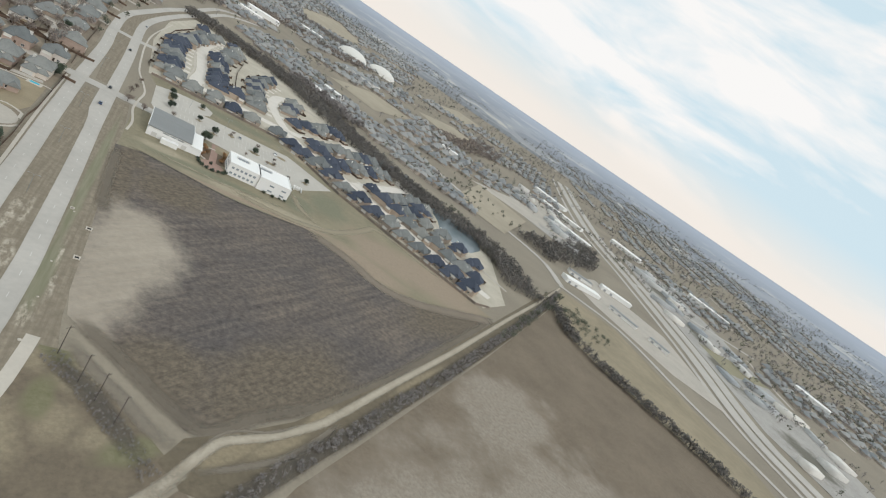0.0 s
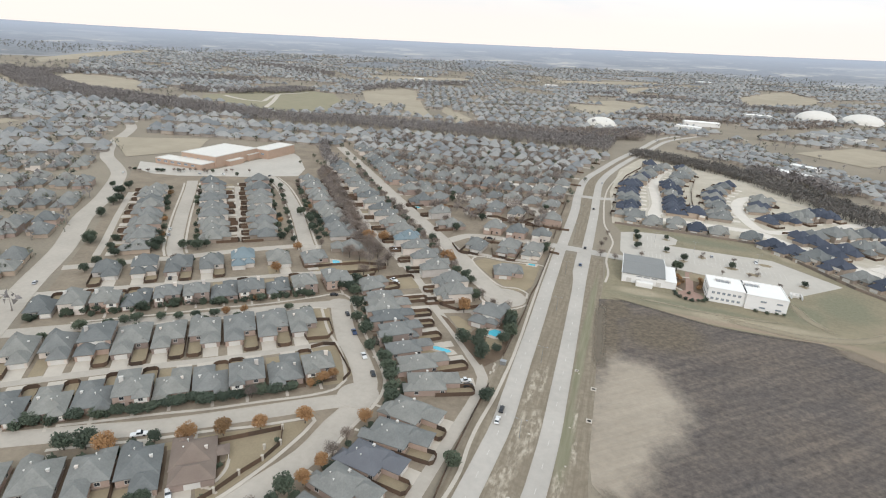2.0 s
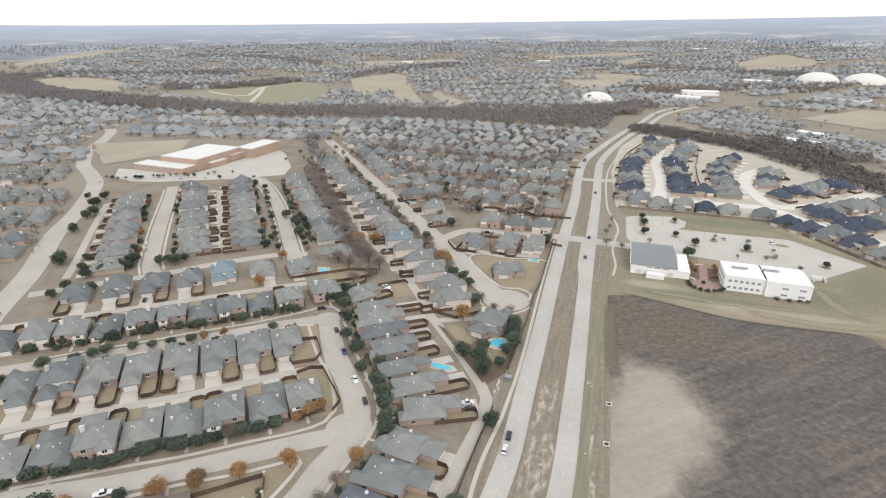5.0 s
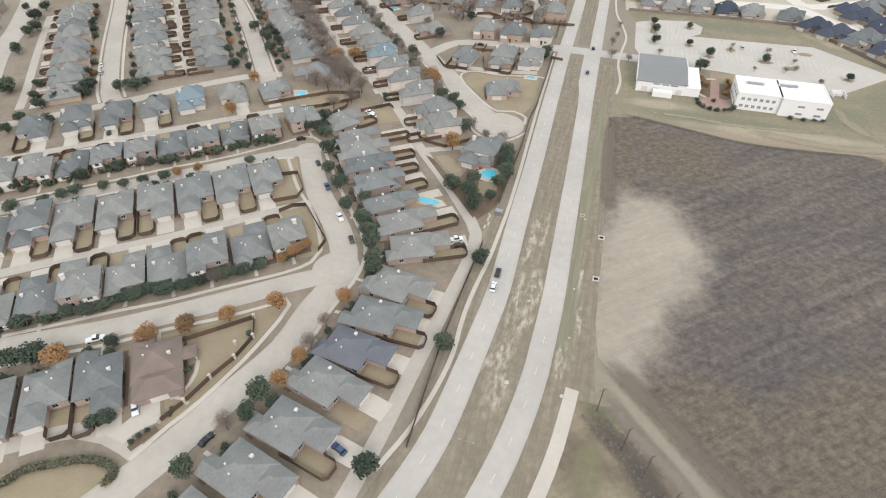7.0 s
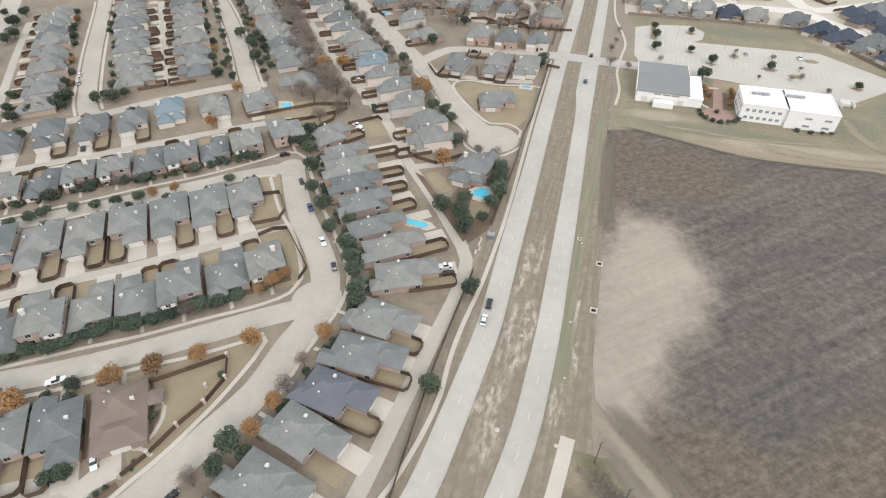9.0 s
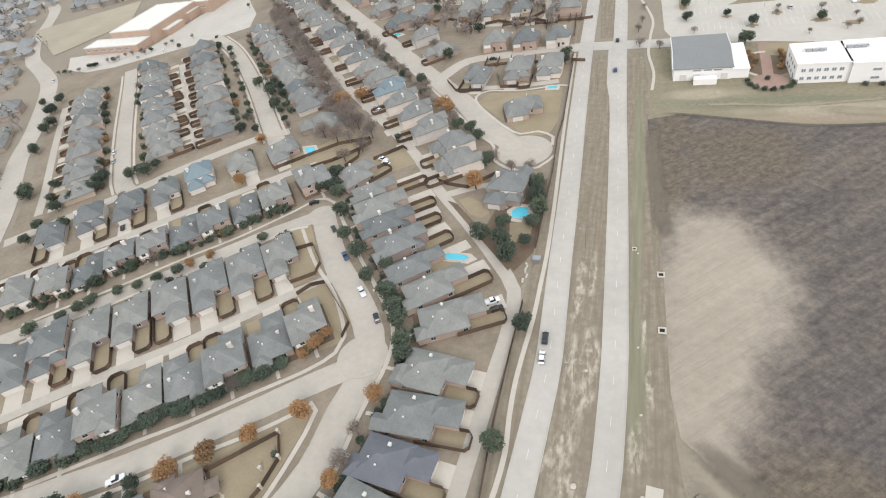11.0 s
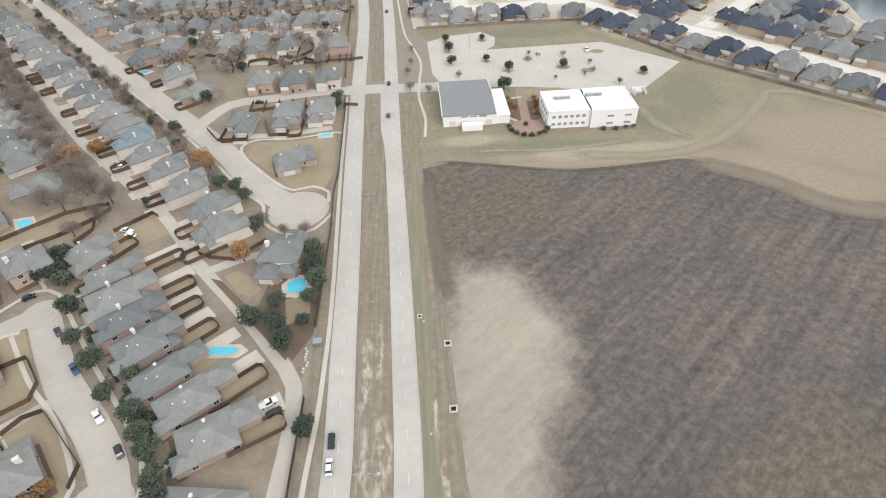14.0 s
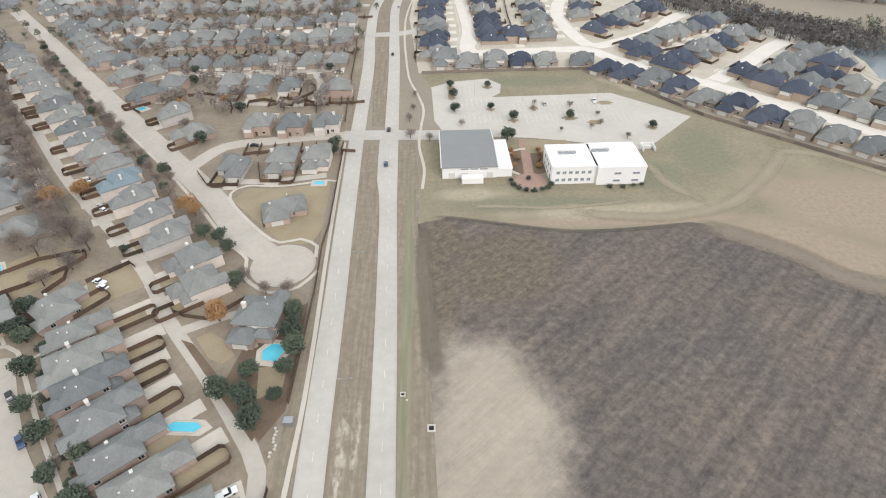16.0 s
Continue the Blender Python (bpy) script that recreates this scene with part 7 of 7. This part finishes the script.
for a in [(605, 105, 62, 18, 6, -12), (716, 140, 55, 16, 6, -30), (1300, 400, 70, 30, 9, -60), (1330, 350, 40, 24, 8, -60), (1252, 55, 70, 30, 9, -75), (568, 577, 40, 20, 6, -30), (250, 430, 50, 20, 6, -40), (282, 490, 36, 16, 6, -40), (640, 150, 40, 16, 5, -30, "metal_roof")] + [(660, 60, 45, 14, 5, -60, "metal_roof"), (690, 10, 30, 14, 5, -60, "metal_roof"), (830, 420, 90, 26, 7, -55), (900, 560, 120, 24, 7, -58), (780, 380, 60, 18, 6, -55, "metal_roof"), (960, 700, 100, 30, 8, -60), (1150, 560, 90, 40, 8, -60), (330, 1150, 60, 25, 7, 10), (180, 900, 70, 30, 8, 5)] + [(150, 820, 50, 22, 7, -20), (420, 860, 90, 40, 8, -30, "metal_roof"), (-700, 1500, 34, 18, 6, 10), (-250, 1650, 44, 20, 6, 5), (300, 2200, 60, 24, 7, 0)]:
    shed_building(*a)
sheet("parking_trade", [(600, 130), (700, 180), (760, 60), (700, -110), (640, -60), (600, 60)], M["concrete"], 0.35, "pale yard among warehouses", "yard")
sheet("parking_depot", [(560, 430), (700, 470), (960, 760), (1000, 720), (880, 480), (800, 330), (700, 330)], M["concrete"], 0.35, "pale yard among warehouses", "yard")

# ---- pools ----
for pts in ([(-14, -161), (-9, -162), (-7, -158), (-8.5, -154.5), (-12, -154), (-14.5, -157)], [(-36, -184), (-34, -186), (-27, -186.5), (-25, -184.8), (-27, -183), (-34, -182.5)],
            [(-132, 33), (-127, 30), (-124, 33), (-129, 36)], [(-13, -57), (-8, -57), (-8, -53.5), (-13, -53.5)], [(-132.1, -109.3), (-126.8, -108.4), (-123.4, -113.1), (-127.5, -116.3)]):
    cx, cy = sum(p[0] for p in pts) / len(pts), sum(p[1] for p in pts) / len(pts)
    sheet("pool_deck", [(cx + (x - cx) * 1.5, cy + (y - cy) * 1.5) for x, y in pts], M["walk"], 0.09, "pale concrete pool surround", "pool deck")
    root = new("swimming_pool")
    bm = bmesh.new()
    f = bm.faces.new([bm.verts.new((x, y, 0.2)) for x, y in pts])
    bmesh.ops.subdivide_edges(bm, edges=bm.edges[:], cuts=2, smooth=0.5)
    part("water", bm, M["pool"], root, "turquoise pool water")
    bm = bmesh.new()
    for (x0, y0), (x1, y1) in zip(pts, pts[1:] + pts[:1]):
        limb(bm, Vector((x0, y0, 0.18)), Vector((x1, y1, 0.18)), 0.25, 0.25, 6)
    part("coping", bm, M["walk"], root)
    tagged(root, "turquoise back yard swimming pool with pale coping", "pool")


# ---- cars ----
def build_car(key):
    _, paint, shape = key
    root = new("car")
    ln, wd = (4.7, 1.82) if shape == "sedan" else (5.6, 2.0)
    prof = [(-0.5, 0.35), (-0.5, 0.75), (-0.46, 0.95), (0.12, 1.0), (0.42, 0.88), (0.5, 0.7), (0.5, 0.35)]
    cab = [(-0.4, 0.95), (-0.3, 1.42), (0.06, 1.45), (0.22, 1.0)] if shape == "sedan" else [(-0.12, 1.0), (-0.1, 1.75), (0.12, 1.78), (0.24, 1.05)]

    def prism(pts, w0, w1, z_mid):
        bm = bmesh.new()
        sides = []
        for s in (-1, 1):
            sides.append([bm.verts.new((s * (w0 if z < z_mid else w1), y * ln, z)) for y, z in pts])
        n = len(pts)
        for i in range(n):
            bm.faces.new((sides[0][i], sides[0][(i + 1) % n], sides[1][(i + 1) % n], sides[1][i]))
        bm.faces.new(sides[0][::-1])
        bm.faces.new(sides[1])
        bmesh.ops.recalc_face_normals(bm, faces=bm.faces)
        return bm
    bm = prism(prof, wd / 2, wd / 2 * 0.96, 0.9)
    bmesh.ops.bevel(bm, geom=bm.edges[:], offset=0.05, segments=2, affect="EDGES")
    part("body", bm, M["car_" + paint], root)
    part("cabin_glass", prism(cab, wd / 2 * 0.93, wd / 2 * 0.78, 1.2), M["glass"], root)
    bm = bmesh.new()
    y0, y1 = (cab[1][0] - 0.01) * ln, (cab[2][0] + 0.01) * ln
    box(bm, 0, (y0 + y1) / 2, cab[1][1] - 0.01, wd * 0.78, y1 - y0, 0.06)
    part("roof_panel", bm, M["car_" + paint], root)
    for x in (-wd / 2 + 0.1, wd / 2 - 0.1):
        for y in (-0.31 * ln, 0.31 * ln):
            bm = bmesh.new()
            bmesh.ops.create_cone(bm, cap_ends=True, segments=14, radius1=0.34, radius2=0.34, depth=0.24, matrix=Matrix.Translation((x, y, 0.34)) @ Matrix.Rotation(math.pi / 2, 4, "Y"))
            part("wheel", bm, M["rubber"], root)
    for x in (-0.6, 0.6):
        bm = bmesh.new()
        box(bm, x, 0.492 * ln, 0.66, 0.35, 0.12, 0.14)
        part("headlight", bm, M["membrane"], root)
    tagged(root, f"{paint} {'saloon car' if shape == 'sedan' else 'pickup truck'} on pale concrete", "car")
    PROTO[key] = root


for paint, shape, x, y, a in [("white", "sedan", 6.6, -225.5, 2), ("black", "sedan", 6.6, -218.2, 2), ("blue", "sedan", -19.1, -295.6, 70), ("white", "sedan", -79.3, -301.2, 223), ("white", "pickup", -108.7, -284, -52), ("black", "sedan", -104.5, -155, -60), ("black", "sedan", -87, -172, 40), ("blue", "pickup", -75, -187.5, 40), ("white", "pickup", -60.8, -205.2, 40), ("black", "sedan", -50.8, -216.5, 35), ("white", "pickup", -12.8, -205, -60), ("black", "sedan", -10.5, -208, -60), ("black", "sedan", -54.4, -303.4, -15), ("white", "sedan", -260.5, -112, 38), ("silver", "sedan", -253, -121, 38), ("white", "sedan", -103, -73, 50), ("silver", "sedan", -105.5, -70, 50), ("blue", "sedan", 20.2, -40, 0)] + [("black", "sedan", 20, -3, 0), ("white", "pickup", -83, -121, 70), ("white", "sedan", -80.5, -124, 70), ("silver", "sedan", -53, -126.8, -65), ("black", "sedan", -49.6, -17, -90), ("black", "sedan", 17.5, 114, 0), ("silver", "sedan", 18, 232, 5), ("black", "sedan", -198, -177, 40), ("white", "sedan", -122, -47, 40), ("red", "sedan", -171, 12, 40), ("silver", "sedan", -255, -213, 40), ("white", "sedan", -420, -5, 45), ("silver", "sedan", 110, 25, 0), ("white", "pickup", 140, 27, 0), ("black", "sedan", -300, 60, 20), ("white", "sedan", -340, 40, 60), ("silver", "sedan", -360, 30, 60)]:
    key = ("car", paint, shape)
    z = 0.15 if abs(x - 6) < 20 and x > -3 else 0.09
    placed(key, lambda: build_car(key), pose(x, y, z, 0, 0, a))


# ---- poles, boxes ----
def build_pole():
    root = new("utility_pole")
    bm = bmesh.new()
    limb(bm, Vector((0, 0, -0.3)), Vector((0, 0, 11)), 0.17, 0.11, 8)
    part("post", bm, M["bark"], root)
    bm = bmesh.new()
    box(bm, 0, 0, 10.2, 2.4, 0.12, 0.14)
    part("crossarm", bm, M["bark"], root)
    for x in (-1.1, 0, 1.1):
        bm = bmesh.new()
        limb(bm, Vector((x, 0, 10.34)), Vector((x, 0, 10.6)), 0.06, 0.04, 6)
        part("insulator", bm, M["steel"], root)
    tagged(root, "brown wooden utility pole with crossarm", "pole")
    PROTO["pole"] = root


for x, y, a in [(45.2, -264, 40), (52.5, -274, 40), (58, -280, 40), (64.2, -287.4, 40), (131.8, -282, 40), (205, -226, 40), (275, -168, 40), (345, -108, 40)]:
    placed("pole", build_pole, pose(x, y, 0, 0, 0, a))


def build_lamp():
    root = new("street_lamp")
    bm = bmesh.new()
    limb(bm, Vector((0, 0, 0)), Vector((0, 0, 8.5)), 0.1, 0.06, 8)
    part("post", bm, M["steel"], root)
    for s in (-1, 1):
        bm = bmesh.new()
        limb(bm, Vector((0, 0, 8.4)), Vector((1.6 * s, 0, 8.7)), 0.05, 0.04, 6)
        part("arm", bm, M["steel"], root)
        bm = bmesh.new()
        box(bm, 1.9 * s, 0, 8.62, 0.7, 0.3, 0.14)
        part("lamp_head", bm, M["steel"], root)
    tagged(root, "grey steel street lamp with two arms", "street lamp")
    PROTO["lamp"] = root


for x, y in [(13.5, -288), (16.5, -232), (15.5, -176), (14.5, -118), (12.5, -60), (9, 30), (8, 90), (98, 30), (140, 22), (70, 40)]:
    placed("lamp", build_lamp, pose(x, y, 0.05))
for x, y, s in ((40.2, -187.8, 2.4), (40.2, -211, 2.4), (31.8, -176, 1.6)):
    root = new("drain_inlet")
    bm = bmesh.new()
    for dx, dy, sx, sy in ((0, -.4, 1, .2), (0, .4, 1, .2), (-.4, 0, .2, .6), (.4, 0, .2, .6)):
        box(bm, dx * s, dy * s, 0, sx * s, sy * s, 0.35)
    part("frame", bm, M["walk"], root)
    bm = bmesh.new()
    box(bm, 0, 0, 0, 0.6 * s, 0.6 * s, 0.06)
    part("grate", bm, M["rubber"], root)
    root.location = (x, y, 0.06)
    tagged(root, "square pale concrete drain inlet in grass", "drain")
for x, y, s in ((19.5, -228, .5), (14.6, -196, .35), (33, -178, .4), (25.5, -265, .5), (35, -262, .6), (19, -262, .8), (34.5, -240, .4), (33.5, -218, .4)):
    bm = bmesh.new()
    bmesh.ops.create_icosphere(bm, subdivisions=2, radius=s)
    for v in bm.verts:
        v.co *= 1 + 0.25 * noise.noise(v.co * 3 / s)
        v.co.z *= 0.5
    ob = part("stone", bm, M["walk"])
    ob.location = (x, y, 0.1)
    tagged(ob, "pale loose stone lying on grass", "stone")
kiosk = new("utility_cabinet")
bm = bmesh.new()
box(bm, 0, 0, 0, 2.6, 2.0, 1.9)
bmesh.ops.bevel(bm, geom=bm.edges[:], offset=0.06, segments=1, affect="EDGES")
part("body", bm, M["steel"], kiosk)
bm = bmesh.new()
box(bm, 0, 0, 1.88, 2.8, 2.2, 0.1)
part("lid", bm, M["steel"], kiosk)
kiosk.matrix_basis = pose(-0.6, -184.5, 0, 0, 0, 0)
tagged(kiosk, "grey-green steel utility cabinet behind the fence", "cabinet")
for i in range(9):
    bm = bmesh.new()
    bmesh.ops.create_icosphere(bm, subdivisions=2, radius=0.5)
    for v in bm.verts:
        v.co *= 1 + 0.3 * noise.noise(v.co * 4 + Vector((i, 0, 0)))
    ob = part("boulder", bm, M["walk"])
    ob.location = (-3.6 + RND.uniform(-1, 1), -186 - i * 1.1, 0.25)
    ob.rotation_euler = (0, 0, i)
    tagged(ob, "pale landscaping boulder by the alley", "boulder", "boulders by the alley")
